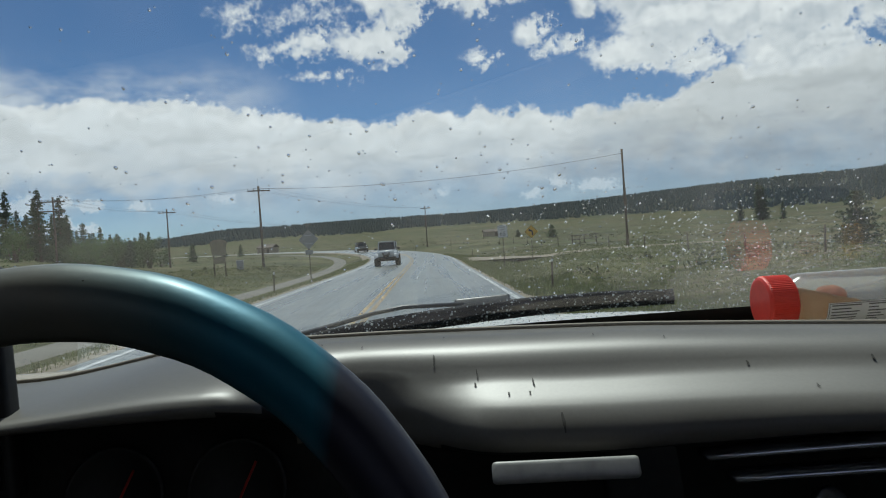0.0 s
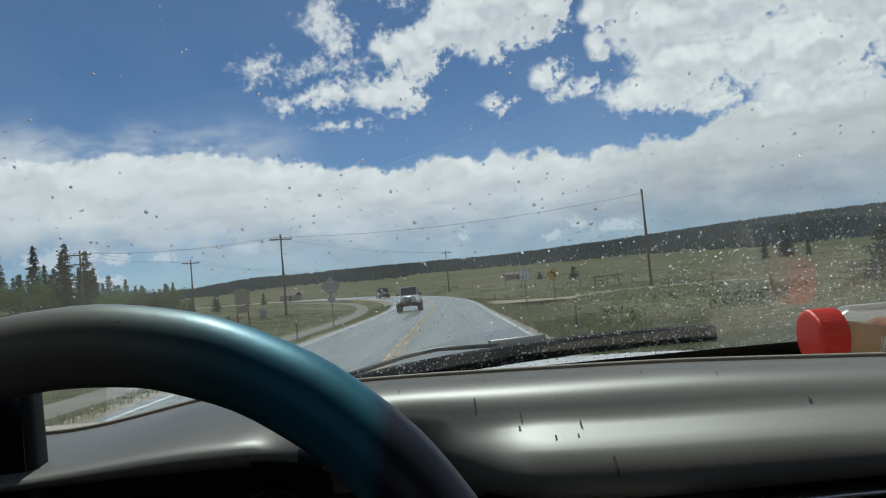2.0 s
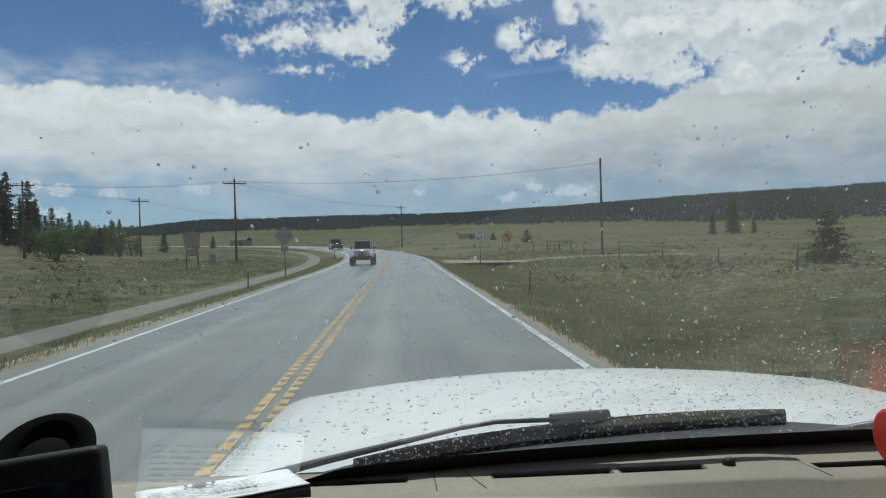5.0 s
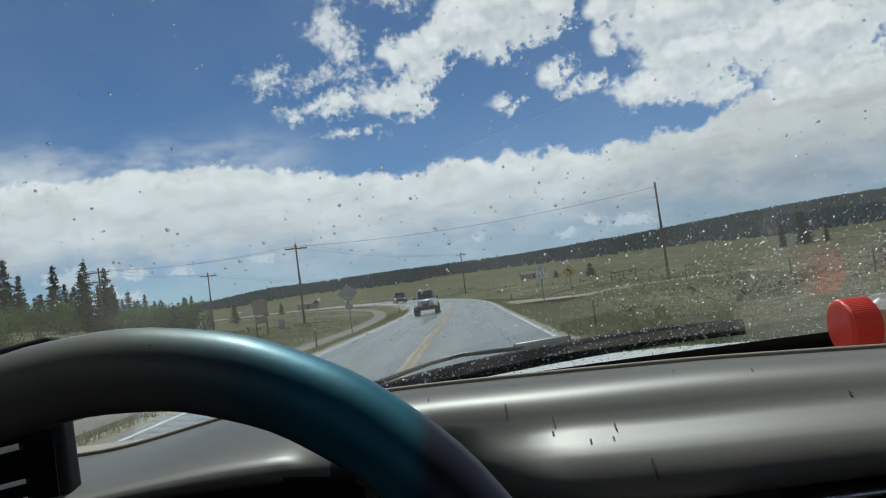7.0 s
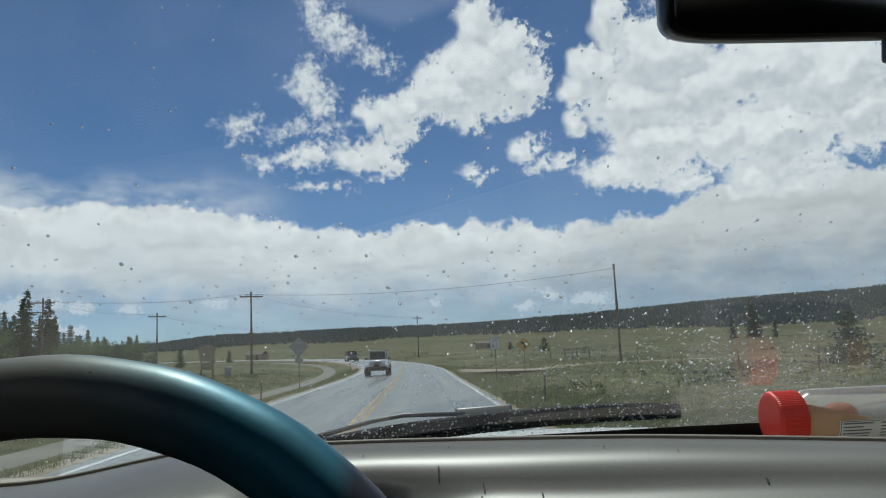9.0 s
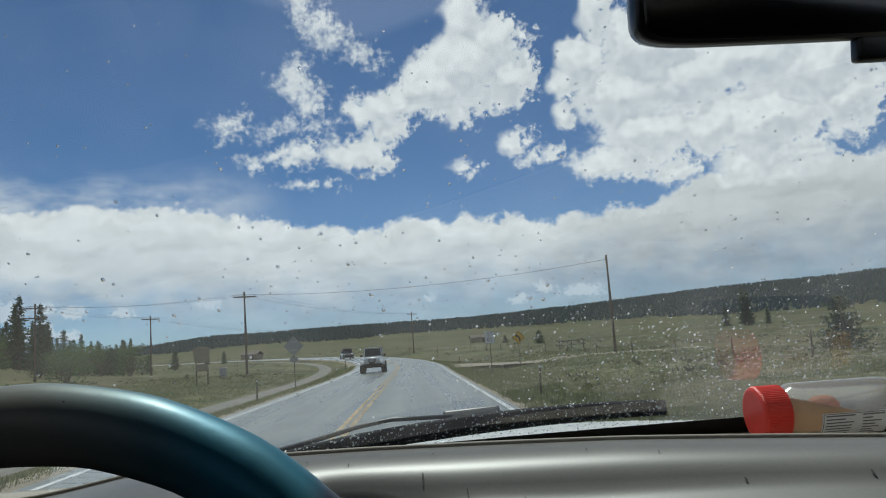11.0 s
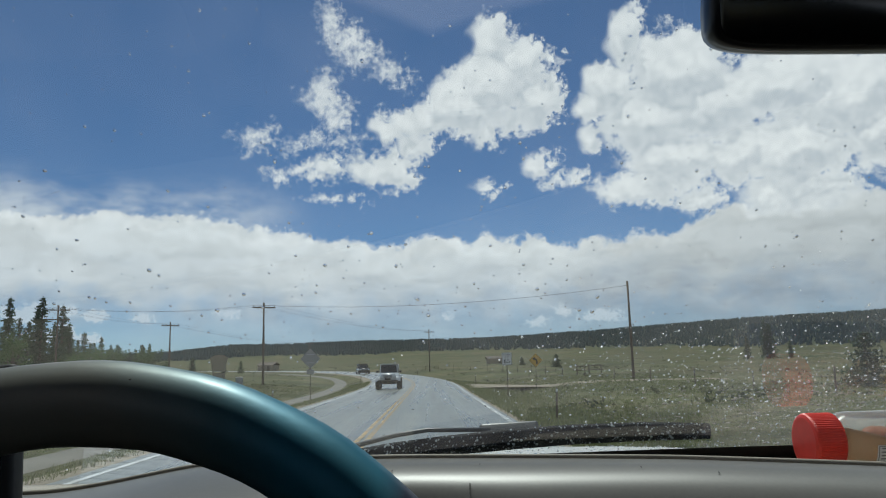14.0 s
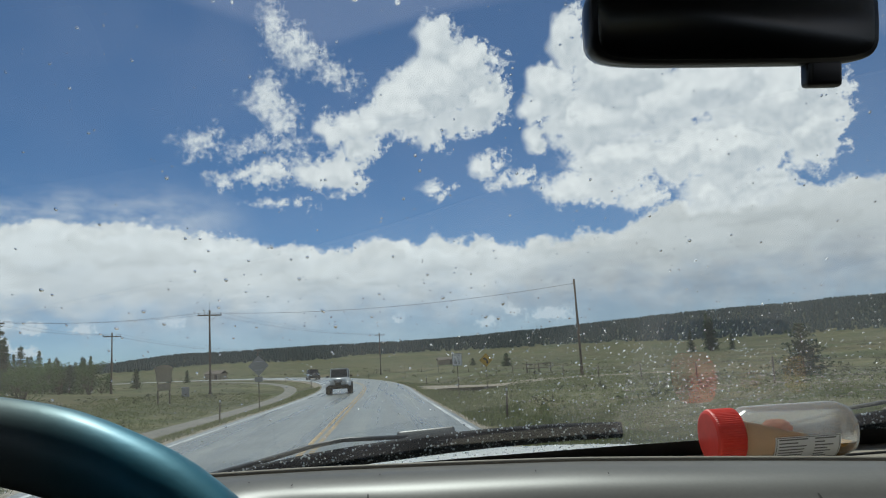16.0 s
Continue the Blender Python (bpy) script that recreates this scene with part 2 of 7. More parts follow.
# ---- materials ----
def material(name, color, rough=0.6, metal=0.0, grain=0.0, grain_scale=60.0, stain=0.0, stain_scale=2.0, bump=0.0, color2=None, coat=0.0, spec=0.5, rand=0.0, space="Object"):
    """A principled surface with colour variation at two scales and a fine relief."""
    m = bpy.data.materials.new(name)
    m.use_nodes = True
    nt = m.node_tree
    b = nt.nodes["Principled BSDF"]
    b.inputs["Roughness"].default_value, b.inputs["Metallic"].default_value = rough, metal
    b.inputs["Coat Weight"].default_value = coat
    b.inputs["Specular IOR Level"].default_value = spec
    tc = nt.nodes.new("ShaderNodeTexCoord").outputs[space]

    def noise_(scale, detail=5):
        nd = nt.nodes.new("ShaderNodeTexNoise")
        nd.inputs["Scale"].default_value, nd.inputs["Detail"].default_value = scale, detail
        nt.links.new(tc, nd.inputs["Vector"])
        return nd.outputs["Fac"]

    def mixed(fac, a, c, blend="MIX"):
        nd = nt.nodes.new("ShaderNodeMix")
        nd.data_type, nd.blend_type = "RGBA", blend
        for s, v in ((0, fac), (6, a), (7, c)):
            if isinstance(v, tuple):
                nd.inputs[s].default_value = (*v, 1)
            elif isinstance(v, (int, float)):
                nd.inputs[s].default_value = v
            else:
                nt.links.new(v, nd.inputs[s])
        return nd.outputs[2]

    def spread(v, lo, hi):
        nd = nt.nodes.new("ShaderNodeMapRange")
        nt.links.new(v, nd.inputs[0])
        nd.inputs[1].default_value, nd.inputs[2].default_value = lo, hi
        return nd.outputs[0]

    col = color
    if stain:
        c2 = color2 or tuple(c * (1 - stain) for c in color)
        col = mixed(spread(noise_(stain_scale), 0.35, 0.68), color, c2)
    g = None
    if grain:
        g = noise_(grain_scale, 4)
        lo, hi = 1 - grain, 1 + grain
        nd = nt.nodes.new("ShaderNodeMapRange")
        nt.links.new(g, nd.inputs[0])
        nd.inputs[1].default_value, nd.inputs[2].default_value, nd.inputs[3].default_value, nd.inputs[4].default_value = 0.25, 0.75, lo, hi
        sc = nt.nodes.new("ShaderNodeVectorMath")
        sc.operation = "SCALE"
        if isinstance(col, tuple):
            sc.inputs[0].default_value = col
        else:
            nt.links.new(col, sc.inputs[0])
        nt.links.new(nd.outputs[0], sc.inputs["Scale"])
        col = sc.outputs[0]
    if rand:
        info = nt.nodes.new("ShaderNodeObjectInfo")
        geo = nt.nodes.new("ShaderNodeNewGeometry")
        ad = nt.nodes.new("ShaderNodeMath")
        ad.operation = "ADD"
        nt.links.new(info.outputs["Random"], ad.inputs[0])
        nt.links.new(geo.outputs["Random Per Island"], ad.inputs[1])
        nd = nt.nodes.new("ShaderNodeMapRange")
        nt.links.new(ad.outputs[0], nd.inputs[0])
        nd.inputs[1].default_value, nd.inputs[2].default_value, nd.inputs[3].default_value, nd.inputs[4].default_value = 0, 2, 1 - rand, 1 + rand
        sc = nt.nodes.new("ShaderNodeVectorMath")
        sc.operation = "SCALE"
        if isinstance(col, tuple):
            sc.inputs[0].default_value = col
        else:
            nt.links.new(col, sc.inputs[0])
        nt.links.new(nd.outputs[0], sc.inputs["Scale"])
        col = sc.outputs[0]
    if isinstance(col, tuple):
        b.inputs["Base Color"].default_value = (*col, 1)
    else:
        nt.links.new(col, b.inputs["Base Color"])
    if bump:
        bp = nt.nodes.new("ShaderNodeBump")
        bp.inputs["Strength"].default_value, bp.inputs["Distance"].default_value = 1.0, bump
        nt.links.new(g if g is not None else noise_(grain_scale, 4), bp.inputs["Height"])
        nt.links.new(bp.outputs[0], b.inputs["Normal"])
    return m


M = {}
M["grass"] = material("dry_meadow", (0.076, 0.089, 0.042), 0.95, grain=0.45, grain_scale=1.6, stain=0.4, stain_scale=0.035, color2=(0.124, 0.108, 0.060), bump=0.05, spec=0.1)
M["asphalt"] = material("wet_worn_asphalt", (0.130, 0.138, 0.124), 0.36, grain=0.22, grain_scale=90, stain=0.3, stain_scale=0.5, color2=(0.172, 0.181, 0.164), bump=0.003, spec=0.5)


def lane_wear(m):
    """Long streaks of wear and damp that run along the lanes."""
    nt = m.node_tree
    b = nt.nodes["Principled BSDF"]
    src = b.inputs["Base Color"].links[0].from_socket
    tc = nt.nodes.new("ShaderNodeTexCoord")
    mp = nt.nodes.new("ShaderNodeVectorMath")
    mp.operation = "MULTIPLY"
    nt.links.new(tc.outputs["Object"], mp.inputs[0])
    mp.inputs[1].default_value = (1.5, 0.035, 1)
    no = nt.nodes.new("ShaderNodeTexNoise")
    no.inputs["Scale"].default_value, no.inputs["Detail"].default_value = 1.0, 5
    nt.links.new(mp.outputs[0], no.inputs["Vector"])
    mr = nt.nodes.new("ShaderNodeMapRange")
    nt.links.new(no.outputs["Fac"], mr.inputs[0])
    mr.inputs[1].default_value, mr.inputs[2].default_value, mr.inputs[3].default_value, mr.inputs[4].default_value = 0.3, 0.7, 0.72, 1.28
    sc = nt.nodes.new("ShaderNodeVectorMath")
    sc.operation = "SCALE"
    nt.links.new(src, sc.inputs[0])
    nt.links.new(mr.outputs[0], sc.inputs["Scale"])
    sx = nt.nodes.new("ShaderNodeSeparateXYZ")
    nt.links.new(tc.outputs["Object"], sx.inputs[0])
    ph = nt.nodes.new("ShaderNodeMath")
    ph.operation = "MULTIPLY_ADD"
    nt.links.new(sx.outputs[0], ph.inputs[0])
    ph.inputs[1].default_value, ph.inputs[2].default_value = math.tau / 1.8, math.pi - 0.40 * math.tau / 1.8
    wv = nt.nodes.new("ShaderNodeMath")
    wv.operation = "COSINE"
    nt.links.new(ph.outputs[0], wv.inputs[0])
    tr = nt.nodes.new("ShaderNodeMath")
    tr.operation = "MULTIPLY_ADD"
    nt.links.new(wv.outputs[0], tr.inputs[0])
    tr.inputs[1].default_value, tr.inputs[2].default_value = 0.075, 1.0
    sc2 = nt.nodes.new("ShaderNodeVectorMath")
    sc2.operation = "SCALE"
    nt.links.new(sc.outputs[0], sc2.inputs[0])
    nt.links.new(tr.outputs[0], sc2.inputs["Scale"])
    nt.links.new(sc2.outputs[0], b.inputs["Base Color"])
    rr = nt.nodes.new("ShaderNodeMapRange")
    nt.links.new(no.outputs["Fac"], rr.inputs[0])
    rr.inputs[1].default_value, rr.inputs[2].default_value, rr.inputs[3].default_value, rr.inputs[4].default_value = 0.35, 0.65, 0.22, 0.42
    nt.links.new(rr.outputs[0], b.inputs["Roughness"])


lane_wear(M["asphalt"])
M["gravel"] = material("shoulder_gravel", (0.28, 0.24, 0.18), 0.9, grain=0.4, grain_scale=25, stain=0.25, stain_scale=0.7, bump=0.02, spec=0.2)
M["path"] = material("path_gravel", (0.20, 0.19, 0.165), 0.9, grain=0.25, grain_scale=30, stain=0.2, stain_scale=0.4, bump=0.01, spec=0.2)
M["white_paint"] = material("white_road_paint", (0.62, 0.63, 0.62), 0.5, grain=0.25, grain_scale=40, stain=0.35, stain_scale=3)
M["tar"] = material("black_crack_tar", (0.03, 0.03, 0.032), 0.4, grain=0.2, grain_scale=60)
M["yellow_paint"] = material("yellow_road_paint", (0.62, 0.39, 0.13), 0.5, grain=0.3, grain_scale=40, stain=0.4, stain_scale=3)
# Base colour paler and bluer, standing in for distance haze on the ridge.
M["forest"] = material("hazed_far_conifers", (0.086, 0.127, 0.122), 0.95, grain=0.12, grain_scale=0.3, rand=0.14, spec=0.1)


def shade_woods(m):
    """Dark forest floor where the far woods stand."""
    nt = m.node_tree
    b = nt.nodes["Principled BSDF"]
    src = b.inputs["Base Color"].links[0].from_socket
    tc = nt.nodes.new("ShaderNodeTexCoord")
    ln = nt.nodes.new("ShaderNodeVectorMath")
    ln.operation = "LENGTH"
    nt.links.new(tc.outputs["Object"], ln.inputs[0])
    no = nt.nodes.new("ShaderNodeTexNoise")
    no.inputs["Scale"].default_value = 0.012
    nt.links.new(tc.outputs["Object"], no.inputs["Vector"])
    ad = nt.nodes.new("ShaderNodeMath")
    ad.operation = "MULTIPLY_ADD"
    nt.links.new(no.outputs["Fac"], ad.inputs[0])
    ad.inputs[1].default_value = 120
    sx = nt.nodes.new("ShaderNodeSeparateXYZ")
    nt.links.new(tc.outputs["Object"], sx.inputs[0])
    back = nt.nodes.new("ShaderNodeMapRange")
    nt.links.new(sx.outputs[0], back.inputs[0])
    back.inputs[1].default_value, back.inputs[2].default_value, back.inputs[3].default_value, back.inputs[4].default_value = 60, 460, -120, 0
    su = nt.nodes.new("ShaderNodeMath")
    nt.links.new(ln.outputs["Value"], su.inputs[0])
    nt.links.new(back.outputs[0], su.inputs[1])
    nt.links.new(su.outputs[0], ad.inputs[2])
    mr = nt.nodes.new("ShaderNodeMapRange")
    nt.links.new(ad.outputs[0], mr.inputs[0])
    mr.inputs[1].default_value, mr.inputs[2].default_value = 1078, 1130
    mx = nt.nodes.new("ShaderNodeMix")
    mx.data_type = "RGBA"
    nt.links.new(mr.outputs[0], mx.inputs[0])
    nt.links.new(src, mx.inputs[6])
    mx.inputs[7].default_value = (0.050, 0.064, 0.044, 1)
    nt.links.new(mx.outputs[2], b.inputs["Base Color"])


def patchy(m):
    """Clumps of greener and barer turf a few metres across."""
    nt = m.node_tree
    b = nt.nodes["Principled BSDF"]
    src = b.inputs["Base Color"].links[0].from_socket
    tc = nt.nodes.new("ShaderNodeTexCoord")
    no = nt.nodes.new("ShaderNodeTexNoise")
    no.inputs["Scale"].default_value, no.inputs["Detail"].default_value, no.inputs["Roughness"].default_value = 0.28, 7, 0.66
    nt.links.new(tc.outputs["Object"], no.inputs["Vector"])
    mr = nt.nodes.new("ShaderNodeMapRange")
    nt.links.new(no.outputs["Fac"], mr.inputs[0])
    mr.inputs[1].default_value, mr.inputs[2].default_value = 0.38, 0.62
    mx = nt.nodes.new("ShaderNodeMix")
    mx.data_type, mx.blend_type = "RGBA", "MULTIPLY"
    mx.inputs[0].default_value = 1.0
    tone = nt.nodes.new("ShaderNodeMix")
    tone.data_type = "RGBA"
    nt.links.new(mr.outputs[0], tone.inputs[0])
    tone.inputs[6].default_value, tone.inputs[7].default_value = (0.66, 0.76, 0.62, 1), (1.26, 1.16, 1.20, 1)
    nt.links.new(src, mx.inputs[6])
    nt.links.new(tone.outputs[2], mx.inputs[7])
    mp = nt.nodes.new("ShaderNodeVectorMath")
    mp.operation = "MULTIPLY"
    nt.links.new(tc.outputs["Object"], mp.inputs[0])
    mp.inputs[1].default_value = (0.008, 0.045, 1)
    ba = nt.nodes.new("ShaderNodeTexNoise")
    ba.inputs["Scale"].default_value, ba.inputs["Detail"].default_value = 1.0, 6
    nt.links.new(mp.outputs[0], ba.inputs["Vector"])
    rg = nt.nodes.new("ShaderNodeMapRange")
    nt.links.new(ba.outputs["Fac"], rg.inputs[0])
    rg.inputs[1].default_value, rg.inputs[2].default_value, rg.inputs[3].default_value, rg.inputs[4].default_value = 0.36, 0.64, 0.72, 1.20
    sc = nt.nodes.new("ShaderNodeVectorMath")
    sc.operation = "SCALE"
    nt.links.new(mx.outputs[2], sc.inputs[0])
    nt.links.new(rg.outputs[0], sc.inputs["Scale"])
    nt.links.new(sc.outputs[0], b.inputs["Base Color"])


patchy(M["grass"])
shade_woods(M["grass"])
M["wood"] = material("weathered_pole_wood", (0.14, 0.11, 0.085), 0.85, grain=0.4, grain_scale=14, stain=0.3, stain_scale=1.5, bump=0.004)
M["wire"] = material("black_wire", (0.03, 0.03, 0.03), 0.6)
M["steel"] = material("galvanised_steel", (0.42, 0.43, 0.44), 0.45, metal=0.8, grain=0.12, grain_scale=30)
M["insulator"] = material("grey_porcelain", (0.35, 0.36, 0.37), 0.25)


def leafy(m, share=0.5):
    """Let light through thin leaves and blades."""
    nt = m.node_tree
    b = nt.nodes["Principled BSDF"]
    out = nt.nodes["Material Output"]
    tl = nt.nodes.new("ShaderNodeBsdfTranslucent")
    nt.links.new(b.inputs["Base Color"].links[0].from_socket, tl.inputs[0])
    mx = nt.nodes.new("ShaderNodeMixShader")
    mx.inputs[0].default_value = share
    nt.links.new(b.outputs[0], mx.inputs[1])
    nt.links.new(tl.outputs[0], mx.inputs[2])
    nt.links.new(mx.outputs[0], out.inputs[0])
    return m


# ---- small builders ----
def finish(bm, name, mat, smooth=True):
    me = bpy.data.meshes.new(name)
    bmesh.ops.recalc_face_normals(bm, faces=bm.faces)
    bm.to_mesh(me)
    bm.free()
    mats = mat if isinstance(mat, (list, tuple)) else [mat]
    for m in mats:
        me.materials.append(m)
    if smooth:
        me.shade_smooth()
    return me


def part(name, bm, mat, parent=None, label="", smooth=True, at=None):
    me = bm if isinstance(bm, bpy.types.Mesh) else finish(bm, name, mat, smooth)
    ob = new(name, me)
    if parent is not None:
        ob.parent = parent
    if at is not None:
        ob.matrix_basis = at
    if label:
        ob["label"] = label
    return ob


def thing(name, at=None, label="", category="", group="", kind=""):
    ob = new(name)
    ob.empty_display_size = 0.1
    if at is not None:
        ob.matrix_basis = at
    return tagged(ob, label, category, group, kind)


def from_lists(name, verts, faces, mat, smooth=False):
    me = bpy.data.meshes.new(name)
    me.from_pydata(verts, [], faces)
    for m in (mat if isinstance(mat, (list, tuple)) else [mat]):
        me.materials.append(m)
    if smooth:
        me.shade_smooth()
    me.update()
    return me


def box(bm, size, at=(0, 0, 0), bevel=0.0, turn=None, seg=2):
    r = bmesh.ops.create_cube(bm, size=1.0)
    vs = r["verts"]
    m = Matrix.Translation(at) @ (turn or Matrix()) @ Matrix.Diagonal((*size, 1))
    bmesh.ops.transform(bm, matrix=m, verts=vs)
    if bevel:
        es = list({e for v in vs for e in v.link_edges})
        bmesh.ops.bevel(bm, geom=es, offset=bevel, segments=seg, affect="EDGES", profile=0.6)
    return vs


def rod(bm, a, b, r1, r2=None, seg=10):
    """A tapered rod from a to b."""
    a, b = Vector(a), Vector(b)
    d = b - a
    res = bmesh.ops.create_cone(bm, cap_ends=True, segments=seg, radius1=r1, radius2=r1 if r2 is None else r2, depth=d.length)
    m = Matrix.Translation((a + b) / 2) @ d.to_track_quat("Z", "Y").to_matrix().to_4x4()
    bmesh.ops.transform(bm, matrix=m, verts=res["verts"])
    return res["verts"]


def tube(bm, pts, r, seg=8, closed=False, flat=1.0):
    """A tube along points; r is a radius or a list of radii; flat squashes it upright."""
    pts = [Vector(p) for p in pts]
    rings = []
    up0 = Vector((0, 0, 1))
    for i, p in enumerate(pts):
        if closed:
            d = pts[(i + 1) % len(pts)] - pts[i - 1]
        else:
            d = pts[min(i + 1, len(pts) - 1)] - pts[max(i - 1, 0)]
        d.normalize()
        side = d.cross(up0)
        if side.length < 1e-3:
            side = Vector((1, 0, 0))
        side.normalize()
        up = side.cross(d)
        rr = r[i] if isinstance(r, (list, tuple)) else r
        rings.append([bm.verts.new(p + side * math.cos(k * math.tau / seg) * rr + up * math.sin(k * math.tau / seg) * rr * flat) for k in range(seg)])
    n = len(rings)
    for i in range(n if closed else n - 1):
        a, b = rings[i], rings[(i + 1) % n]
        for k in range(seg):
            bm.faces.new((a[k], a[(k + 1) % seg], b[(k + 1) % seg], b[k]))
    if not closed:
        bm.faces.new(rings[0])
        bm.faces.new(rings[-1])


def lathe(bm, prof, seg=32, axis="z"):
    """Turn (radius, height) pairs round the z axis; returns the verts."""
    rings, made = [], []
    for r, z in prof:
        ring = [bm.verts.new((r * math.cos(k * math.tau / seg), r * math.sin(k * math.tau / seg), z)) for k in range(seg)]
        rings.append(ring)
        made += ring
    for a, b in zip(rings, rings[1:]):
        for k in range(seg):
            bm.faces.new((a[k], a[(k + 1) % seg], b[(k + 1) % seg], b[k]))
    if prof[0][0] > 1e-5:
        bm.faces.new(rings[0])
    if prof[-1][0] > 1e-5:
        bm.faces.new(rings[-1])
    return made


def loft(bm, sections, close=False, caps=False):
    """Skin through rows of points of equal length."""
    rows = [[bm.verts.new(p) for p in s] for s in sections]
    for a, b in zip(rows, rows[1:]):
        m = len(a)
        for k in range(m if close else m - 1):
            bm.faces.new((a[k], a[(k + 1) % m], b[(k + 1) % m], b[k]))
    if caps:
        bm.faces.new(rows[0])
        bm.faces.new(rows[-1])
    return rows


# ---- the lie of the land ----
ROAD_X, BEND_Y, BEND_R, BEND_END = -1.60, 62.0, 330.0, radians(42)


def climb(y):
    """Height of the valley floor, gently rising ahead."""
    t = max(0.0, y - 45.0)
    return 0.0145 * t * t / (t + 45.0) if t < 1e9 else 0


def road_at(s, o=0.0):
    """A point s metres along the road and o metres right of its centre line."""
    if s < BEND_Y:
        x, y, h = ROAD_X, s, 0.0
    else:
        h = min((s - BEND_Y) / BEND_R, BEND_END)
        x = ROAD_X - BEND_R * (1 - math.cos(h))
        y = BEND_Y + BEND_R * math.sin(h)
        rest = s - BEND_Y - BEND_R * h
        x -= rest * math.sin(h)
        y += rest * math.cos(h)
    return x + o * math.cos(h), y + o * math.sin(h), h


def to_road(x, y):
    """The way along the road, and the offset to the right of it, of a place."""
    if y < BEND_Y:
        return y, x - ROAD_X
    cx = ROAD_X - BEND_R
    h = math.atan2(y - BEND_Y, x - cx)
    if h < BEND_END:
        return BEND_Y + BEND_R * h, math.hypot(x - cx, y - BEND_Y) - BEND_R
    ex, ey, _ = road_at(BEND_Y + BEND_R * BEND_END)
    dx, dy = x - ex, y - ey
    return BEND_Y + BEND_R * BEND_END + -dx * math.sin(BEND_END) + dy * math.cos(BEND_END), dx * math.cos(BEND_END) + dy * math.sin(BEND_END)


def road_z(s):
    return climb(road_at(s)[1])


def bumps(x, y, scale, seed=0.0):
    return noise.noise((x / scale, y / scale, seed))


def ease(v, a, b):
    t = min(1.0, max(0.0, (v - a) / (b - a)))
    return t * t * (3 - 2 * t)


RIDGE = [(-180, 1.2), (-60, 1.6), (-40, 1.8), (-28, 1.2), (-19, 1.45), (-15, 1.85), (-9, 1.95), (0, 2.0), (7, 2.1), (12, 2.3), (20, 2.6), (27, 2.85), (33, 2.95), (50, 2.5), (180, 1.2)]


def ridge_el(az):
    for (a, e), (b, f) in zip(RIDGE, RIDGE[1:]):
        if a <= az <= b:
            return e + (f - e) * (az - a) / (b - a)
    return 1.2


def land_z(x, y):
    """Height of the open ground."""
    r = math.hypot(x, y)
    az = math.degrees(math.atan2(x, y))
    z = climb(max(y, 0) if r < 900 else max(y, 0) * 900 / r)
    top = 1.53 + 1500 * math.tan(radians(ridge_el(az)))
    base = z
    k = ease(r, 880, 1500)
    z = base + (top - base) * k + 4 * bumps(x, y, 160, 3) * k
    s, o = to_road(x, y)
    far = ease(abs(o), 8, 40)
    z += far * (0.5 * bumps(x, y, 22, 1) + 0.9 * bumps(x, y, 70, 2)) * min(1, 0.35 + r / 250)
    # a low grassy rise at the left
    z += 3.8 * math.exp(-((az + 32) / 6.0) ** 2) * ease(r, 60, 150) * (1 - ease(r, 300, 700))
    rz = road_z(max(-60, min(s, 900)))
    near = 1 - ease(abs(o), 7.5, 17)
    if r < 900:
        z = z * (1 - near) + (rz - 0.62) * near
    return z


def build_ground():
    verts, faces = [], []
    rings = [0.0] + [3.0 * 1.062 ** k for k in range(0, 116)]
    azs = [-180 + 4 * k for k in range(0, 32)] + [-52 + 0.8 * k for k in range(0, 131)] + [56 + 4 * k for k in range(0, 31)]
    n = len(azs)
    for r in rings:
        for a in azs:
            x, y = r * math.sin(radians(a)), r * math.cos(radians(a))
            verts.append((x, y, land_z(x, y)))
    for i in range(len(rings) - 1):
        for k in range(n):
            a, b = i * n + k, i * n + (k + 1) % n
            faces.append((a, b, b + n, a + n))
    ob = new("ground", from_lists("ground", verts, faces, M["grass"], True))
    tagged(ob, "wide dry green and tan meadow under open sky", "ground", kind="structure")


def sweep(name, offs, s0, s1, step, mat, lift=0.0, wob=0.0, label="", category="", kind="structure", parent=None):
    """A strip along the road through (offset, height) pairs."""
    verts, faces = [], []
    ss = []
    s = s0
    while s < s1:
        ss.append(s)
        s += step * (1 + max(0, s) / 90)
    ss.append(s1)
    for s in ss:
        for i, (o, h) in enumerate(offs):
            oo = o + (wob * bumps(s, o * 7, 2.2, 5) if wob and i in (0, len(offs) - 1) else 0)
            x, y, _ = road_at(s, oo)
            verts.append((x, y, road_z(s) + h + lift))
    m = len(offs)
    for i in range(len(ss) - 1):
        for k in range(m - 1):
            a = i * m + k
            faces.append((a, a + 1, a + 1 + m, a + m))
    ob = new(name, from_lists(name, verts, faces, mat, True))
    if parent:
        ob.parent = parent
        if label:
            ob["label"] = label
    else:
        tagged(ob, label, category, kind=kind)
    return ob


build_ground()
road = sweep("road", [(-4.32, -0.06), (-4.12, -0.03), (-1.9, 0.01), (0, 0.03), (2.1, 0.01), (4.0, -0.03), (4.10, -0.06)], -60, 620, 2.0, M["asphalt"],
             label="damp grey two-lane asphalt highway with worn lanes", category="road")
sweep("shoulder", [(4.06, -0.065), (4.4, -0.085), (4.8, -0.16)], -60, 620, 1.0, M["gravel"], label="narrow tan gravel shoulder beside the asphalt", category="shoulder")
sweep("shoulder", [(-5.3, -0.16), (-4.75, -0.09), (-4.27, -0.065)], -60, 620, 1.0, M["gravel"], label="narrow tan gravel shoulder beside the asphalt", category="shoulder")
